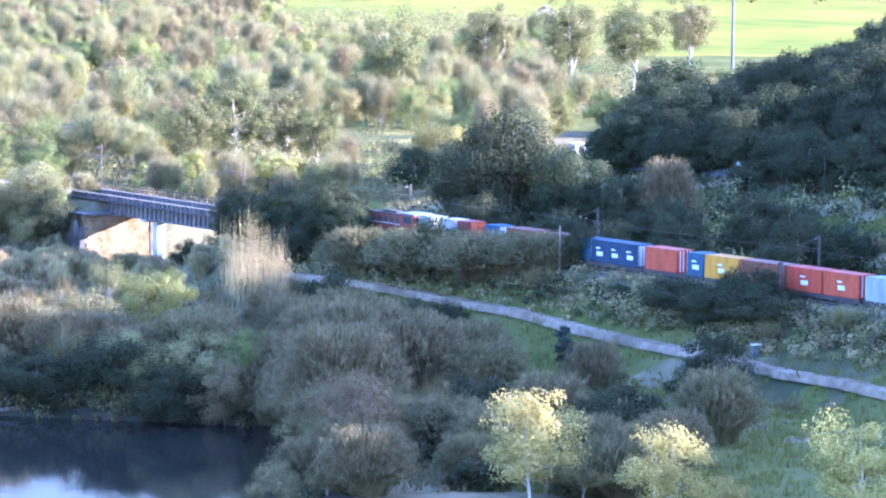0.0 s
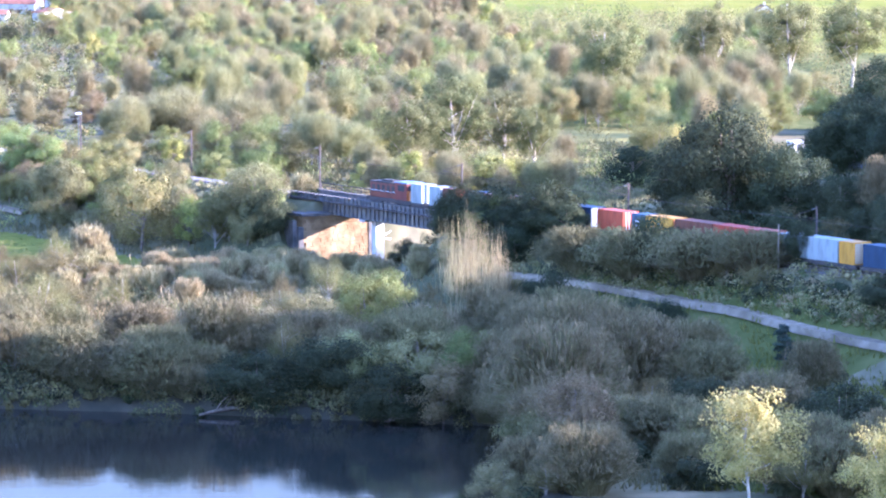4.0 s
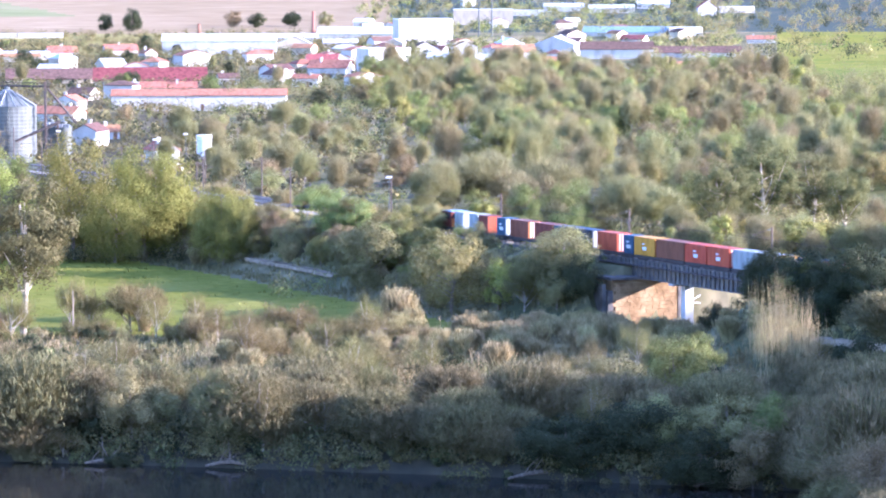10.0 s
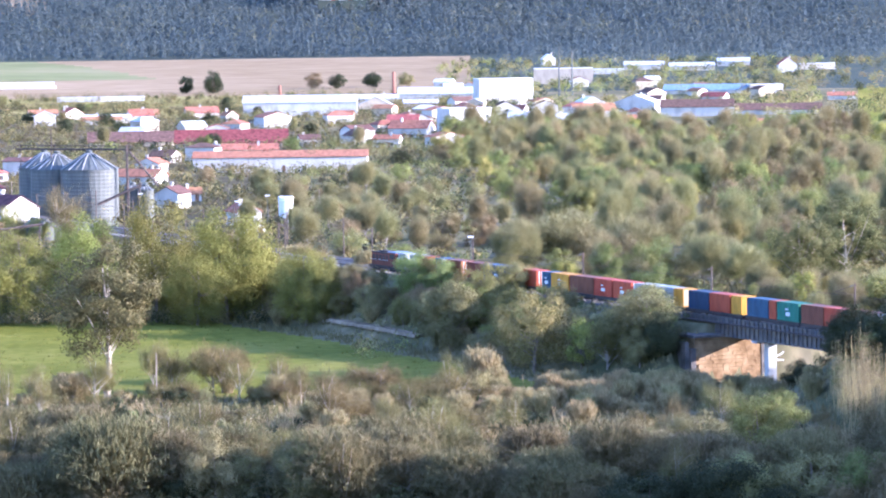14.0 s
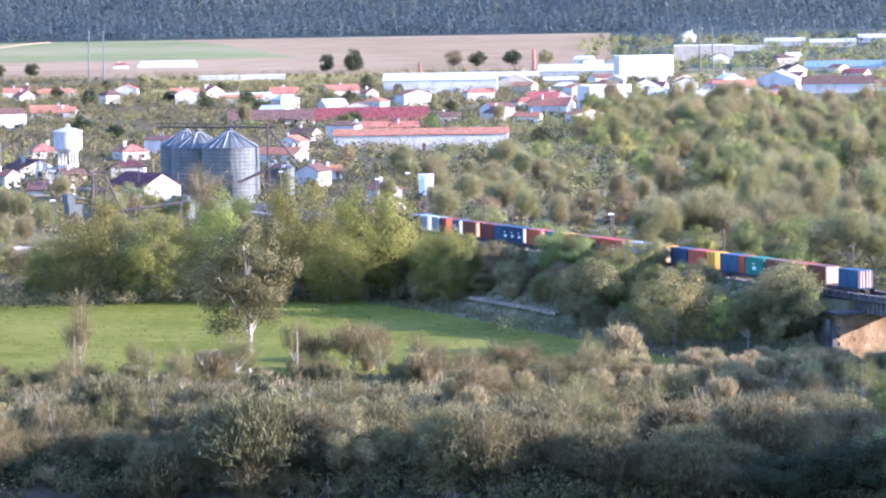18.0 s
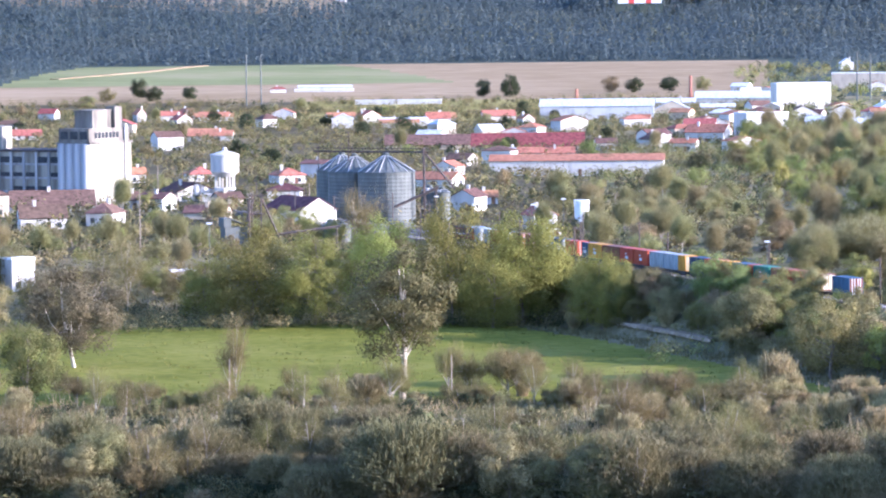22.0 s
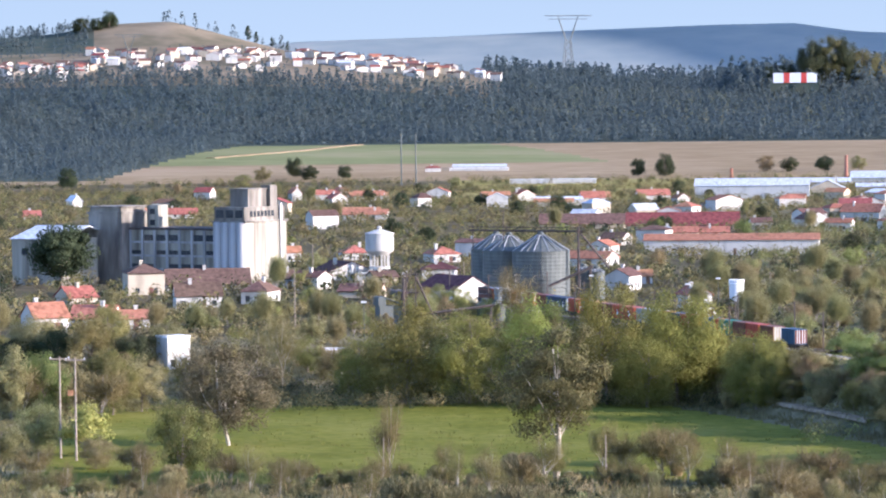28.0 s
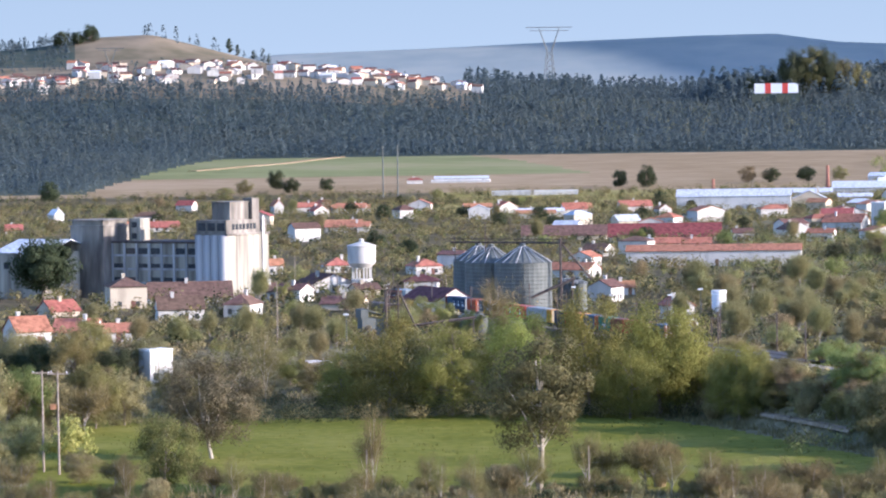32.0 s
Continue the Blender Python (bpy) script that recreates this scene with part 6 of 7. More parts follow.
def signal_wall():
    root = new("striped_wall")
    x, y = 300, 3366
    root.matrix_basis = pose(x, y, 46, 0, 0, -5)
    rp = shader("red_paint", [(0.5, 0.06, 0.045), (0.58, 0.09, 0.07)], 0.5)
    part("terrace", box_mesh("terrace", M["forest_floor"], (-20, 21, -1, 8, -6, 16.2)), None, root, "earth terrace under the wall")
    xs = (-17.5, -8.6, -3.6, 6.0, 11.0, 17.5)
    for i in range(5):
        part("panel", box_mesh("panel", rp if i in (1, 3) else M["white_paint"], (xs[i], xs[i + 1], -1.5, 1.5, 16.2, 24.6)), None, root, "red panel" if i in (1, 3) else "white panel")
    part("wing", box_mesh("wing", M["white_paint"], (17.5, 19.5, -1, 6, 16.2, 23.5)), None, root)
    tagged(root, "white wall with two red stripes on the hill", "wall")


signal_wall()
ribbon("field_track", [(-150, 2560), (-95, 2700), (-60, 2880)], 6, M["soil"], "pale farm track across the green field", "track", 0.5, 0.6)

for row in [("dark_tree", 322, 46, 34), ("euc", 338, 50, 34), ("dark_tree", 352, 47, 30), ("broad_tree", 367, 36, 26), ("broad_tree", 380, 30, 24), ("dark_tree", 300, 26, 20), ("dark_tree", 285, 24, 16)]:
    plant(row[0], row[1], 3440, row[2], row[3])
for x_, y_, h_ in ((-345, 3790, 15), (-330, 3795, 12), (-318, 3800, 16), (-188, 3860, 16), (-180, 3862, 12), (-165, 3870, 11), (-150, 3860, 8)):
    plant("dark_tree" if x_ < -300 else "conifer", x_, y_, h_, h_ * (1.4 if x_ < -300 else 0.55))


def dead_wood(x, y, size, seed):
    """A bleached fallen tree with a few forked limbs at the water's edge."""
    g = np.random.default_rng(seed)
    root = new("dead_tree")
    root.matrix_basis = pose(x, y, max(ground_z(x, y), -2.9), 0, 0, g.uniform(-30, 30))
    part("log", mesh_from("log", *tube([(-size, 0, 0.2), (-0.3 * size, 0.2, 0.5), (0.3 * size, 0, 0.7), (size, -0.3, 0.4)], [0.14, 0.2, 0.24, 0.1], 7), M["bark"]), None, root)
    for i in range(7):
        q = g.uniform(-0.8, 0.8) * size
        tip = (q + g.uniform(-2, 2), g.uniform(-1.2, 1.2), g.uniform(1.0, 3.2))
        part("limb", mesh_from("limb", *tube([(q, 0, 0.5), (q * 0.6 + tip[0] * 0.4, tip[1] * 0.3, tip[2] * 0.6), tip], [0.07, 0.05, 0.02], 5), M["bark"]), None, root)
    return tagged(root, "bleached fallen tree lying at the water's edge", "dead tree")


for x_, s_, k_ in ((22, 3.2, 1), (34, 2.2, 2), (-42, 3.0, 3), (-55, 2.4, 4), (66, 3.0, 5), (84, 2.4, 6)):
    dead_wood(x_, float(bank_y(x_)) - 1.5, s_, k_)


for p_ in PARK:
    if p_ not in USED:
        for o_ in (*p_.children_recursive, p_):
            bpy.data.objects.remove(o_)


# ---- railway ----
YS = np.linspace(150, 1400, 12501)
XS = track_x(YS)
SS = np.concatenate([[0], np.cumsum(np.hypot(np.diff(XS), np.diff(YS)))])
S250 = float(np.interp(250, YS, SS))
RAIL, FRONT, SPEED = 8.75, S250 + 257.3, 13.8


def on_track(s, side=0.0, z=RAIL):
    """The pose at s metres along the line: x to the right of it, y ahead."""
    y, x = float(np.interp(s, SS, YS)), float(np.interp(s, SS, XS))
    y2, x2 = float(np.interp(s + 0.5, SS, YS)), float(np.interp(s + 0.5, SS, XS))
    yaw = math.degrees(math.atan2(-(x2 - x), y2 - y))
    return pose(x, y, z, 0, 0, yaw) @ pose(side, 0, 0)


def s_at(y):
    return float(np.interp(y, YS, SS))


def along(name, prof, s0, s1, mat, label, category, step=4.0, kind="structure", lift=0.0):
    """Draws a profile of (side, height) along the line."""
    ks = np.arange(s0, s1, step)
    V = []
    for s in ks:
        m = on_track(s, 0, RAIL + lift)
        V += [m @ Vector((a, 0, b)) for a, b in prof]
    n = len(prof)
    Fc = [(i * n + j, i * n + (j + 1) % n, (i + 1) * n + (j + 1) % n, (i + 1) * n + j) for i in range(len(ks) - 1) for j in range(n)]
    return tagged(new(name, mesh_from(name, np.array([tuple(v) for v in V]), Fc, mat)), label, category, kind=kind)


M["rail"] = shader("worn_rail_steel", [(0.2, 0.15, 0.12), (0.36, 0.32, 0.3)], 2, rough=0.4, metal=0.7)
M["sleeper"] = shader("concrete_sleeper", [(0.25, 0.23, 0.2), (0.36, 0.34, 0.31)], 2, rough=0.9)
for a0, a1 in ((300, 520), (560, 930)):
    along("ballast", [(-1.9, -0.12), (1.9, -0.12), (2.6, -0.75), (-2.6, -0.75)], s_at(a0), s_at(a1), M["ballast"], "grey stone ballast under the railway line", "ballast")
for sd in (-0.83, 0.83):
    along("rail", [(sd - 0.04, 0.0), (sd + 0.04, 0.0), (sd + 0.07, -0.15), (sd - 0.07, -0.15)], s_at(300), s_at(930), M["rail"], "worn steel rail of the single line", "rail")
sv, sf = [], []
for i in range(280):
    v_, f_ = boxes([(-1.3, 1.3, -0.13, 0.13, -0.2, -0.04)])
    m_ = on_track(s_at(560) + 1.2 * i)
    sv.append(np.array([tuple(m_ @ Vector(q)) for q in v_]))
    sf.append(f_)
tagged(new("sleepers", mesh_from("sleepers", *joined(list(zip(sv, sf))), M["sleeper"])), "row of concrete sleepers under the rails", "sleepers", kind="stuff")
# second line and sidings of the station
for off in (4.6, 9.0):
    along("ballast", [(off - 1.6, -0.14), (off + 1.6, -0.14), (off + 2.2, -0.7), (off - 2.2, -0.7)], s_at(690), s_at(930), M["ballast"], "grey ballast of a station siding", "ballast")
    for sd in (-0.83, 0.83):
        along("rail", [(off + sd - 0.04, 0.0), (off + sd + 0.04, 0.0), (off + sd + 0.07, -0.15), (off + sd - 0.07, -0.15)], s_at(690), s_at(930), M["rail"], "worn steel rail of a station siding", "rail")


# ---- bridge ----
M["stone"] = shader("ochre_masonry", [(0.13, 0.08, 0.035), (0.25, 0.165, 0.08), (0.34, 0.24, 0.13)], 0.8, rough=0.95, bump=0.5, detail=9, coarse=0.3)
M["girder"] = shader("grey_painted_girder", [(0.07, 0.07, 0.075), (0.13, 0.12, 0.11), (0.2, 0.17, 0.13)], 0.8, rough=0.75, bump=0.2)


def bridge():
    y0, y1 = 518.0, 567.0
    L = s_at(y1) - s_at(y0)
    root = new("railway_bridge")
    root.matrix_basis = on_track(s_at(y0))
    # deck girders with upright stiffeners, near and far side
    for sd in (-2.3, 2.3):
        nm = "girder"
        gd = part(nm, box_mesh(nm, M["girder"], (sd - 0.12, sd + 0.12, 0, L, -1.9, 0.45), (sd - 0.3, sd + 0.3, 0, L, 0.45, 0.6), (sd - 0.3, sd + 0.3, 0, L, -2.05, -1.9)), None, root)
        n = int(L / 1.25)
        me = box_mesh("stiffener", M["girder"], (-0.22, 0.22, -0.07, 0.07, -1.9, 0.45), (-0.3, 0.3, -0.16, 0.16, 0.45, 0.68))
        for i in range(n + 1):
            o = part("stiffener", me, None, gd)
            o.location = (sd + (-0.12 if sd < 0 else 0.12), L * i / n, 0)
    part("deck", box_mesh("deck", M["rust_steel"], (-2.2, 2.2, 0, L, -0.75, -0.35)), None, root)
    # hand rail behind, seen over the girder
    for i in range(18):
        part("railing_post", box_mesh("railing_post", M["rust_steel"], (2.5, 2.6, L * i / 17 - 0.05, L * i / 17 + 0.05, 0.6, 1.6)), None, root)
    part("railing", box_mesh("railing", M["rust_steel"], (2.5, 2.58, 0, L, 1.5, 1.62), (2.5, 2.58, 0, L, 1.05, 1.12)), None, root)
    for sd in (-2.9,):
        part("walkway", box_mesh("walkway", M["rust_steel"], (sd - 0.5, sd + 0.4, 0, L, -0.2, -0.1)), None, root)
    tagged(root, "old steel girder railway bridge with stiffened side plates", "bridge")
    # dark tone stands in for the shade on the abutment's left wing
    M["dark_stone"] = shader("shade_toned_stone", [(0.06, 0.055, 0.05), (0.11, 0.1, 0.09), (0.17, 0.15, 0.13)], 0.6, bump=0.4, detail=8)
    # far abutment with its sunlit masonry face, built of courses
    ab = new("bridge_abutment")
    ab.matrix_basis = on_track(s_at(555.0))
    zt, zb = -2.1, -9.2
    part("core", box_mesh("core", M["stone"], (-7.2, 3.4, 0.25, 9, zb, zt)), None, ab)
    g = np.random.default_rng(2)
    course = 0.55
    n = 0
    for r in range(int((zt - zb) / course)):
        xx = -7.2 + (0.45 if r % 2 else 0)
        while xx < 3.4 and n < 300:
            w = g.uniform(0.75, 1.15)
            d = g.uniform(0.0, 0.07)
            if zb + r * course < zt - 0.2:
                part("stone_block", box_mesh("stone_block", M["stone"], (xx + 0.02, min(xx + w, 3.4) - 0.02, -d, 0.3, zb + r * course + 0.02, zb + (r + 1) * course - 0.02)), None, ab)
                n += 1
            xx += w
    part("quoin", box_mesh("quoin", M["dark_stone"], (3.4, 4.2, -0.15, 9, zb, zt)), None, ab)
    part("quoin", box_mesh("quoin", M["dark_stone"], (-8.0, -7.2, -0.15, 9, zb, zt - 1.5)), None, ab)
    part("cap", box_mesh("cap", M["dark_stone"], (-7.6, 4.4, -0.3, 9.3, zt, zt + 0.4)), None, ab)
    part("wing_wall", box_mesh("wing_wall", M["dark_stone"], (-8.6, -8.0, 0.5, 7, zb, zt - 0.6)), None, ab)
    tagged(ab, "masonry bridge abutment with sunlit ochre stone face", "abutment")
    pr = new("bridge_pier")
    pr.matrix_basis = on_track(s_at(546.5))
    part("column", box_mesh("column", M["wall_grey"], (-0.65, 0.65, -0.6, 0.6, -9.4, -2.4)), None, pr)
    part("bearing", box_mesh("bearing", M["concrete"], (-2.6, 2.6, -0.8, 0.8, -2.4, -2.0)), None, pr)
    tagged(pr, "pale concrete pier under the bridge", "pier")
    for za, zb in ((-4.6, -3.9), (-4.9, -5.0)):
        part("strut", rods("strut", M["white_paint"], [((0.6, 0, za), (2.1, 0, zb), 0.08)]), None, pr, "white steel strut")


bridge()


# ---- line-side masts with wires ----
def catenary_mast(s, side):
    root = new("catenary_mast")
    root.matrix_basis = on_track(s, side, RAIL - 0.8)
    k = -1 if side > 0 else 1
    part("post", box_mesh("post", M["rust_steel"], (-0.09, 0.09, -0.09, 0.09, -0.5, 7.6)), None, root)
    part("bracket", rods("bracket", M["rust_steel"], [((0, 0, 7.4), (k * 3.1, 0, 6.6), 0.035), ((0, 0, 6.0), (k * 3.1, 0, 6.6), 0.035)], 5), None, root)
    part("insulator", rods("insulator", M["steel"], [((k * 0.3, 0, 7.3), (k * 0.8, 0, 7.2), 0.08)], 6), None, root)
    tagged(root, "dark steel catenary mast with bracket beside the line", "mast", "catenary masts")


for i in range(13):
    catenary_mast(s_at(410) + 42 * i, 3.6 if i % 2 else 3.9)
for i in range(7):
    catenary_mast(s_at(715) + 28 * i, -3.6)
    catenary_mast(s_at(722) + 28 * i, 12.2)
wire = along("contact_wire", [(-0.02, 5.5), (0.02, 5.5), (0.02, 5.54), (-0.02, 5.54)], s_at(330), s_at(930), M["rust_steel"], "thin overhead wire along the railway", "wire")
sig = new("signal_post")
sig.matrix_basis = on_track(s_at(408), -3.2)
part("post", rods("post", M["steel"], [((0, 0, -1), (0, 0, 4.2), 0.08)]), None, sig)
part("signal_head", box_mesh("signal_head", M["rust_steel"], (-0.25, 0.25, -0.15, 0.15, 3.0, 4.3)), None, sig)
tagged(sig, "dark railway signal on a post beside the line", "signal")
cab = new("equipment_cabinet")
cab.matrix_basis = pose(144.6, 398.5, ground_z(144.6, 398.5), 0, 0, 15)
part("body", box_mesh("body", M["steel"], (-0.45, 0.45, -0.3, 0.3, 0, 1.3)), None, cab)
part("roof", box_mesh("roof", M["white_paint"], (-0.52, 0.52, -0.37, 0.37, 1.3, 1.4)), None, cab)
tagged(cab, "pale grey equipment cabinet beside the gravel track", "cabinet")
sgn = new("road_sign")
sgn.matrix_basis = pose(176.2, 493.5, ground_z(176.2, 493.5), 0, 0, -20)
part("post", rods("post", M["steel"], [((0, 0, -0.3), (0, 0, 2.3), 0.05)]), None, sgn)
dk = part("disc", lathe("disc", [(0.01, -0.03), (0.42, -0.03), (0.42, 0.03), (0.01, 0.03)], M["white_paint"], 20), None, sgn)
dk.matrix_basis = pose(0, 0, 2.2, 90, 0, 0)
tagged(sgn, "round white road sign on a post", "sign")

# ---- train ----
ROLLING = []
COL = dict(white=(0.34, 0.37, 0.36), darkred=(0.18, 0.05, 0.032), blue=(0.05, 0.1, 0.16), brown=(0.2, 0.075, 0.038), navy=(0.03, 0.055, 0.1), red=(0.43, 0.085, 0.036),
           yellow=(0.6, 0.3, 0.03), green=(0.045, 0.19, 0.125), orange=(0.6, 0.22, 0.07), grey=(0.4, 0.46, 0.5), beige=(0.5, 0.42, 0.27))
for k, c in COL.items():
    c = tuple(0.85 * v for v in c)
    M["paint_" + k] = shader("container_paint_" + k, [tuple(v * 0.65 for v in c), c, tuple(min(0.85, v * 1.1) for v in c)], 0.9, rough=0.55, detail=8, spread=0.1, streak=(1, 1, 0.4))
M["mark"] = shader("white_marking", [(0.6, 0.62, 0.62), (0.7, 0.72, 0.72)], 1)
M["wagon"] = shader("dark_wagon_frame", [(0.04, 0.035, 0.032), (0.08, 0.065, 0.055)], 1.2, rough=0.8)


def corrugated(axis_len, depth=0.04, pitch=0.28):
    n = max(4, int(axis_len / pitch))
    k = np.linspace(0, axis_len, n * 4 + 1)
    off = np.array([0, 0, depth, depth] * n + [0])
    return k, off


def side_sheet(length, h, depth=0.045):
    """A corrugated sheet in the plane x = 0, from y = 0 to length."""
    k, off = corrugated(length, depth)
    V = [(o, q, z) for z in (0.12, h - 0.12) for q, o in zip(k, off)]
    m = len(k)
    return np.array(V), np.array([(i, i + 1, m + i + 1, m + i) for i in range(m - 1)])


def container(back, length, colour, end="", marks=0, tall=2.6, base=1.12):
    root = new("container")
    p = M["paint_" + colour]
    w, l = 1.219, length / 2
    part("shell", box_mesh("shell", p, (-w + 0.05, w - 0.05, -l + 0.05, l - 0.05, base + 0.1, base + tall - 0.03)), None, root)
    fr = [(-w, -w + 0.12, -l, -l + 0.12, base, base + tall), (w - 0.12, w, -l, -l + 0.12, base, base + tall), (-w, -w + 0.12, l - 0.12, l, base, base + tall), (w - 0.12, w, l - 0.12, l, base, base + tall)]
    fr += [(sx * w - 0.06 - 0.06 * sx, sx * w + 0.06 - 0.06 * sx, -l, l, z, z + 0.13) for sx in (-1, 1) for z in (base, base + tall - 0.13)]
    fr += [(-w, w, sy * l - 0.06 - 0.06 * sy, sy * l + 0.06 - 0.06 * sy, z, z + 0.13) for sy in (-1, 1) for z in (base, base + tall - 0.13)]
    part("frame", box_mesh("frame", p, *fr), None, root)
    for sx in (-1, 1):
        v, f = side_sheet(length - 0.2, tall)
        v = v * np.array([-sx, 1, 1]) + np.array([sx * (w - 0.01), -l + 0.1, base])
        part("side_panel", mesh_from("side_panel", v, f, p), None, root)
    part("roof_panel", box_mesh("roof_panel", p, (-w + 0.08, w - 0.08, -l + 0.08, l - 0.08, base + tall - 0.03, base + tall - 0.008)), None, root)
    ep = M["paint_" + end] if end else p
    for sx in (-1, 1):
        dr = part("door", box_mesh("door", ep, (min(sx * 0.02, sx * 1.08), max(sx * 0.02, sx * 1.08), -l - 0.03, -l + 0.05, base + 0.14, base + tall - 0.14)), None, root, (end + " door leaf of the container") if end else "")
        for q in (0.28, 0.72):
            part("lock_rod", box_mesh("lock_rod", M["mark"] if colour in ("white", "blue", "navy", "red", "brown") else ep, (sx * q - 0.05, sx * q + 0.05, -l - 0.08, -l - 0.03, base + 0.1, base + tall - 0.1)), None, dr)
    for i in range(marks):
        yy = -l + length * (i + 0.5) / marks
        mk = part("side_marking", box_mesh("side_marking", M["mark"], (-w - 0.035, -w - 0.02, yy - 0.7, yy + 0.5, base + 0.75, base + 1.25), (-w - 0.035, -w - 0.02, yy - 0.2, yy + 0.6, base + 1.55, base + 1.75)), None, root, "pale logo bars")
    nice = dict(white="white", darkred="dark red", navy="navy blue", grey="pale grey").get(colour, colour)
    tagged(root, f"{nice} corrugated steel shipping container on a flat wagon", "container", "containers of the train")
    ROLLING.append((root, 11.3 + back + l))
    return root


for row in [
    (1.2, 2.99, "white", "white", 0), (6.3, 2.99, "white", "", 0), (10.0, 2.99, "darkred", "red", 0), (16.2, 2.99, "blue", "white", 1), (20.9, 6.06, "brown", "orange", 0),
    (29.1, 6.06, "darkred", "", 0), (35.6, 2.99, "blue", "white", 0), (38.9, 9.12, "navy", "white", 3), (49.6, 6.06, "red", "red", 0), (57.7, 2.99, "blue", "", 1),
    (61.0, 6.06, "yellow", "orange", 1), (67.6, 8.2, "brown", "", 0), (76.0, 6.06, "red", "", 1), (82.4, 6.06, "red", "red", 1), (89.6, 6.06, "white", "grey", 0),
    (95.9, 6.06, "white", "", 0), (102.3, 2.99, "yellow", "beige", 0), (107.0, 6.06, "navy", "", 0), (113.4, 6.06, "red", "red", 0), (120.0, 2.99, "yellow", "yellow", 0),
    (124.7, 6.06, "blue", "", 0), (131.0, 2.0, "red", "", 0), (133.3, 6.06, "green", "", 1), (140.2, 6.06, "brown", "red", 0), (146.5, 6.06, "red", "", 0), (153.4, 6.06, "brown", "beige", 0), (163.3, 6.06, "blue", "brown", 0),
]:
    container(*row)


def wagon(front, rear):
    length = rear - front
    l = length / 2
    root = new("flat_wagon")
    part("frame", box_mesh("frame", M["wagon"], (-1.25, 1.25, -l, l, 0.9, 1.08), (-1.3, -1.15, -l, l, 0.65, 1.08), (1.15, 1.3, -l, l, 0.65, 1.08), (-0.3, 0.3, -l, l, 0.5, 0.9)), None, root)
    for sy in (-1, 1):
        bg = part("bogie", box_mesh("bogie", M["wagon"], (-1.05, -0.85, sy * (l - 2.2) - 1.3, sy * (l - 2.2) + 1.3, 0.35, 0.75), (0.85, 1.05, sy * (l - 2.2) - 1.3, sy * (l - 2.2) + 1.3, 0.35, 0.75)), None, root)
        for dy in (-0.9, 0.9):
            for sx in (-0.8, 0.8):
                wh = part("wheel", lathe("wheel", [(0.08, -0.06), (0.44, -0.06), (0.46, 0.06), (0.08, 0.06)], M["rail"], 14), None, bg)
                wh.matrix_basis = pose(sx, sy * (l - 2.2) + dy, 0.46, 0, 90, 0)
        for sx in (-0.87, 0.87):
            part("buffer", rods("buffer", M["wagon"], [((sx, sy * l, 0.98), (sx, sy * (l + 0.25), 0.98), 0.16)]), None, root)
    tagged(root, "dark steel flat wagon carrying shipping containers", "wagon", "flat wagons of the train")
    ROLLING.append((root, 11.3 + front + l))


for row in [(1.0, 19.8), (20.4, 35.3), (35.4, 49.0), (49.5, 60.9), (61.0, 75.8), (76.0, 88.8), (89.4, 105.8), (106.6, 123.4), (124.4, 139.7), (140.0, 152.9), (153.2, 169.7)]:
    wagon(*row)


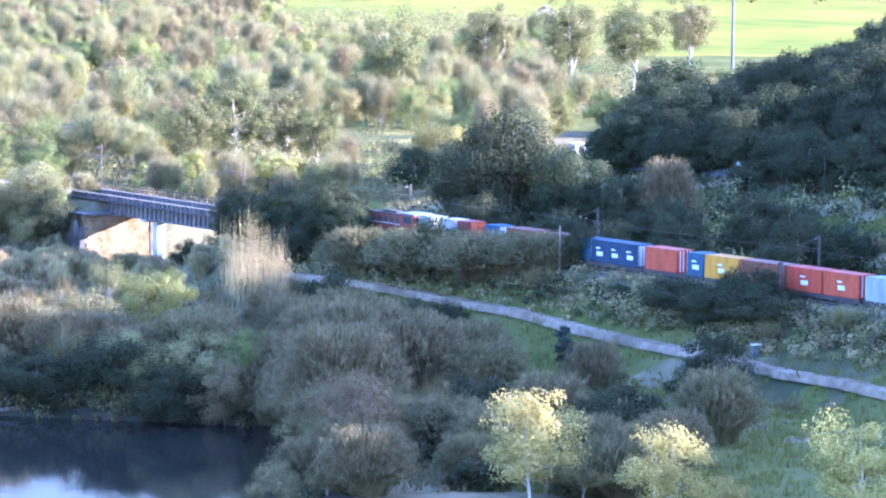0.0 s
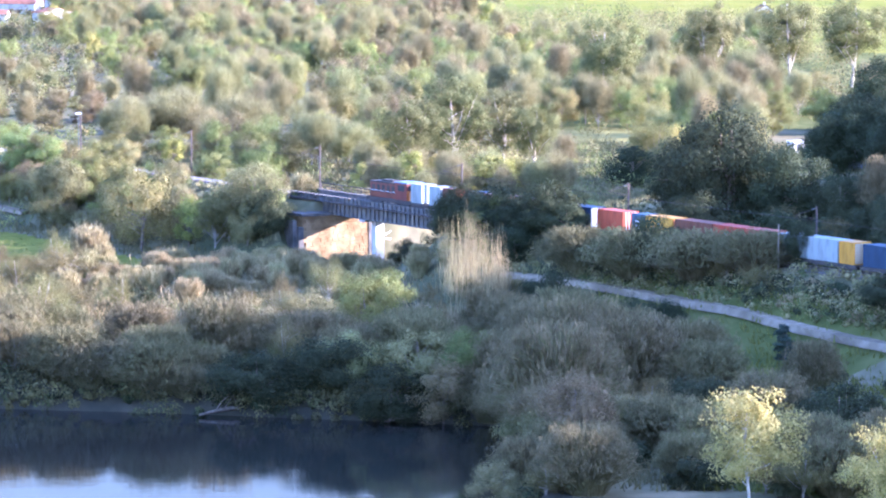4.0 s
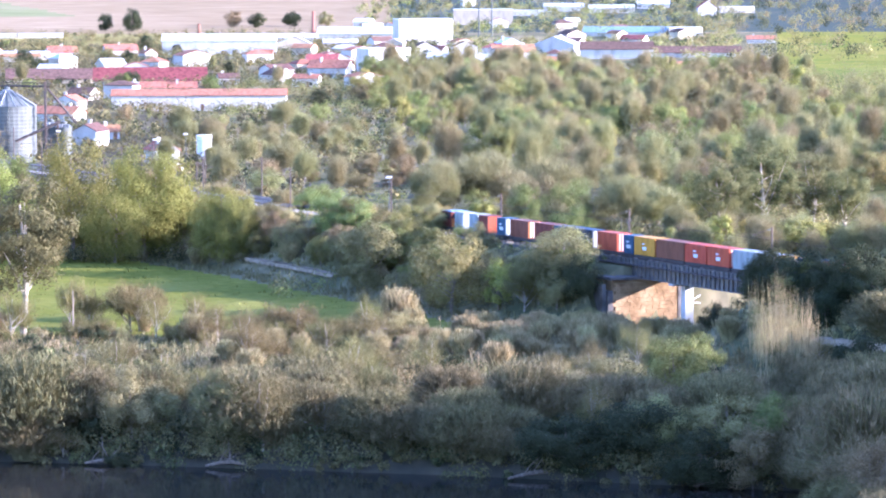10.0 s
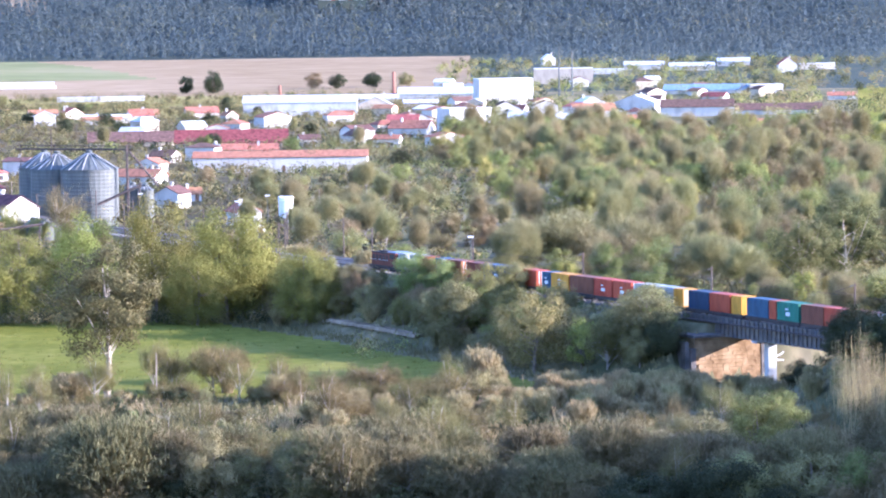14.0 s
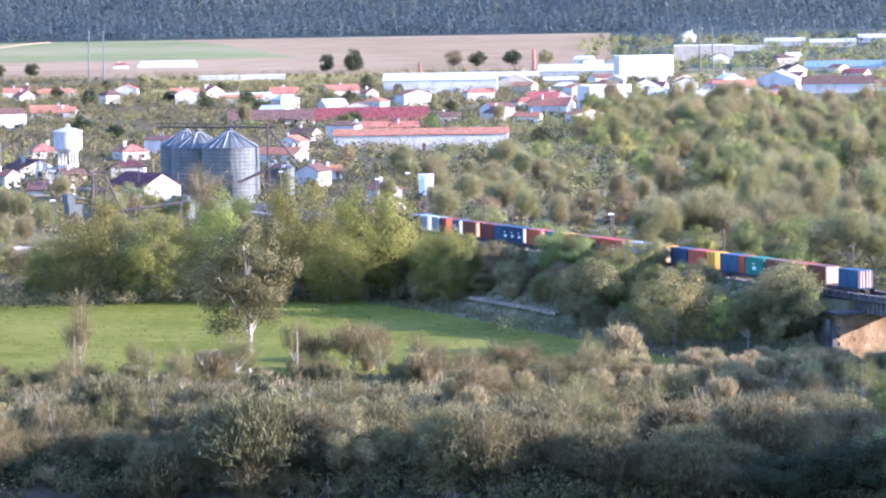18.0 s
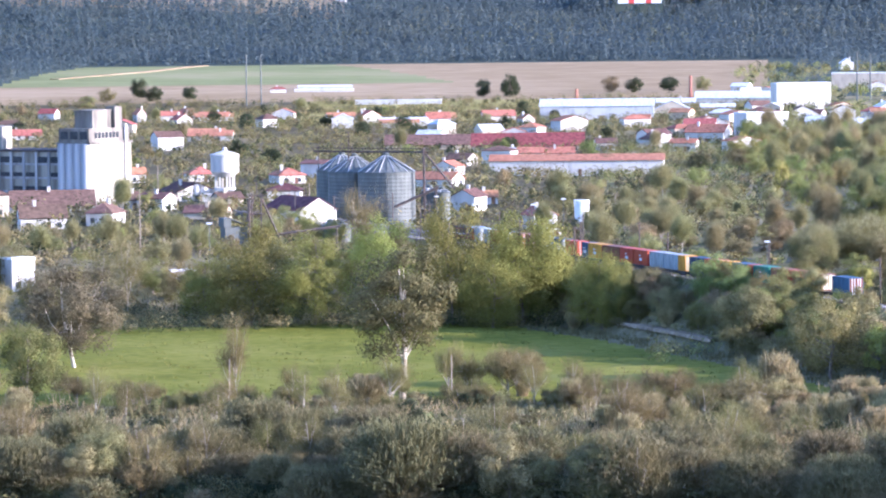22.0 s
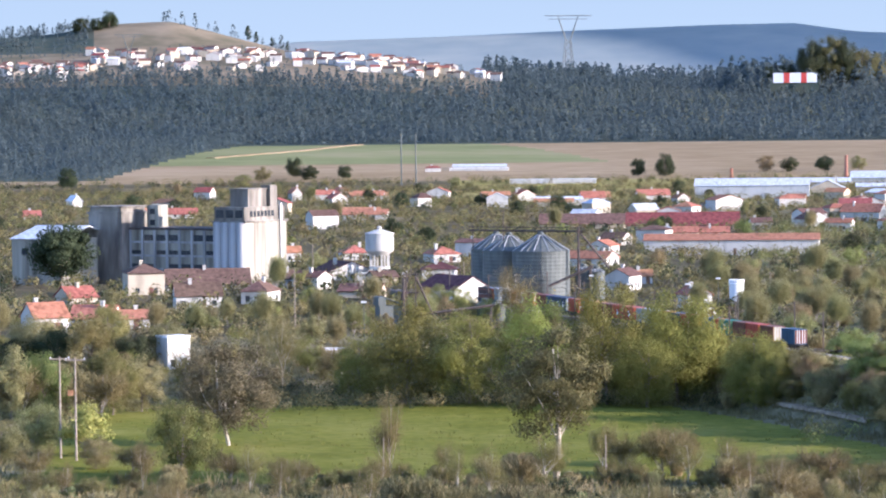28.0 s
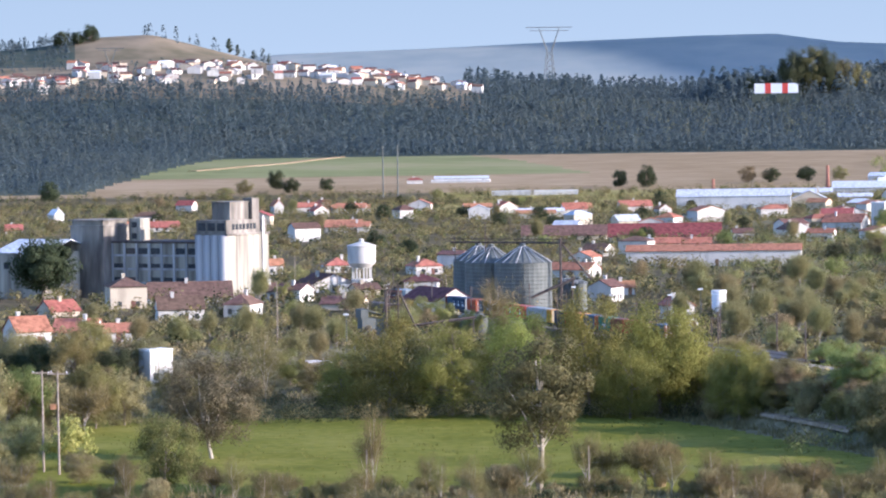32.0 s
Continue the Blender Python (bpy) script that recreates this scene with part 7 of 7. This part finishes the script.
def locomotive():
    root = new("locomotive")
    lp, dk, gl = M["paint_orange"], M["wagon"], M["glass_dark"]
    l = 6.3
    part("frame", box_mesh("frame", dk, (-1.35, 1.35, -l, l, 0.75, 1.25)), None, root)
    part("long_hood", box_mesh("long_hood", M["paint_darkred"], (-1.1, 1.1, -2.0, l - 0.6, 1.25, 3.3)), None, root, "dark red engine hood")
    part("hood_roof", box_mesh("hood_roof", M["wagon"], (-1.15, 1.15, -2.0, l - 0.5, 3.3, 3.5), (-0.6, 0.6, 0, 3.5, 3.5, 3.75)), None, root)
    part("cab", box_mesh("cab", M["paint_darkred"], (-1.35, 1.35, -5.2, -2.0, 1.25, 3.6)), None, root)
    part("cab_roof", box_mesh("cab_roof", M["roof_blue"], (-1.4, 1.4, -5.35, -1.9, 3.6, 3.78)), None, root)
    part("short_hood", box_mesh("short_hood", lp, (-1.0, 1.0, -l + 0.3, -5.2, 1.25, 2.5)), None, root, "bright orange end hood")
    part("stripe", box_mesh("stripe", M["mark"], (-1.02, 1.02, -l + 0.28, -l + 0.3, 1.6, 1.9)), None, root, "white stripe")
    part("cab_end", box_mesh("cab_end", lp, (-1.33, 1.33, -5.22, -5.16, 1.3, 2.6)), None, root, "orange painted cab end")
    for sx in (-1, 1):
        part("cab_window", box_mesh("cab_window", gl, (sx * 1.36 - 0.02, sx * 1.36 + 0.02, -4.6, -2.7, 2.5, 3.3)), None, root)
        part("rear_window", box_mesh("rear_window", gl, (sx * 0.65 - 0.4, sx * 0.65 + 0.4, -5.23, -5.18, 2.65, 3.35)), None, root)
        part("handrail", rods("handrail", M["mark"], [((sx * 1.3, -2, 2.2), (sx * 1.3, l - 0.6, 2.2), 0.03)], 5), None, root)
        for i in range(5):
            part("grille", box_mesh("grille", dk, (sx * 1.11 - 0.015, sx * 1.11 + 0.015, -1.4 + 1.4 * i, -0.5 + 1.4 * i, 2.0, 3.0)), None, root)
        for sy in (-1, 1):
            part("buffer", rods("buffer", dk, [((sx * 0.87, sy * l, 1.0), (sx * 0.87, sy * (l + 0.4), 1.0), 0.2)]), None, root)
    for sy in (-1, 1):
        bg = part("bogie", box_mesh("bogie", dk, (-1.2, -0.95, sy * 3.9 - 1.6, sy * 3.9 + 1.6, 0.4, 0.8), (0.95, 1.2, sy * 3.9 - 1.6, sy * 3.9 + 1.6, 0.4, 0.8)), None, root)
        for dy in (-1.1, 1.1):
            for sx in (-0.82, 0.82):
                wh = part("wheel", lathe("wheel", [(0.08, -0.07), (0.5, -0.07), (0.53, 0.07), (0.08, 0.07)], M["rail"], 16), None, bg)
                wh.matrix_basis = pose(sx, sy * 3.9 + dy, 0.53, 0, 90, 0)
    tagged(root, "orange and dark red diesel locomotive with blue-grey roof", "locomotive")
    ROLLING.append((root, 6.35))


locomotive()



def motions():
    for thing, back in ROLLING:
        walk(thing, [(t, on_track(FRONT + SPEED * t + float(np.interp(t, (0, 2, 6, 9, 13, 19, 23, 28, 32), (-2.4, -2.1, 2.4, 2.4, 2.1, 0, -1.0, 0.8, 0.8))) - back)) for t in range(0, 33)])


motions()
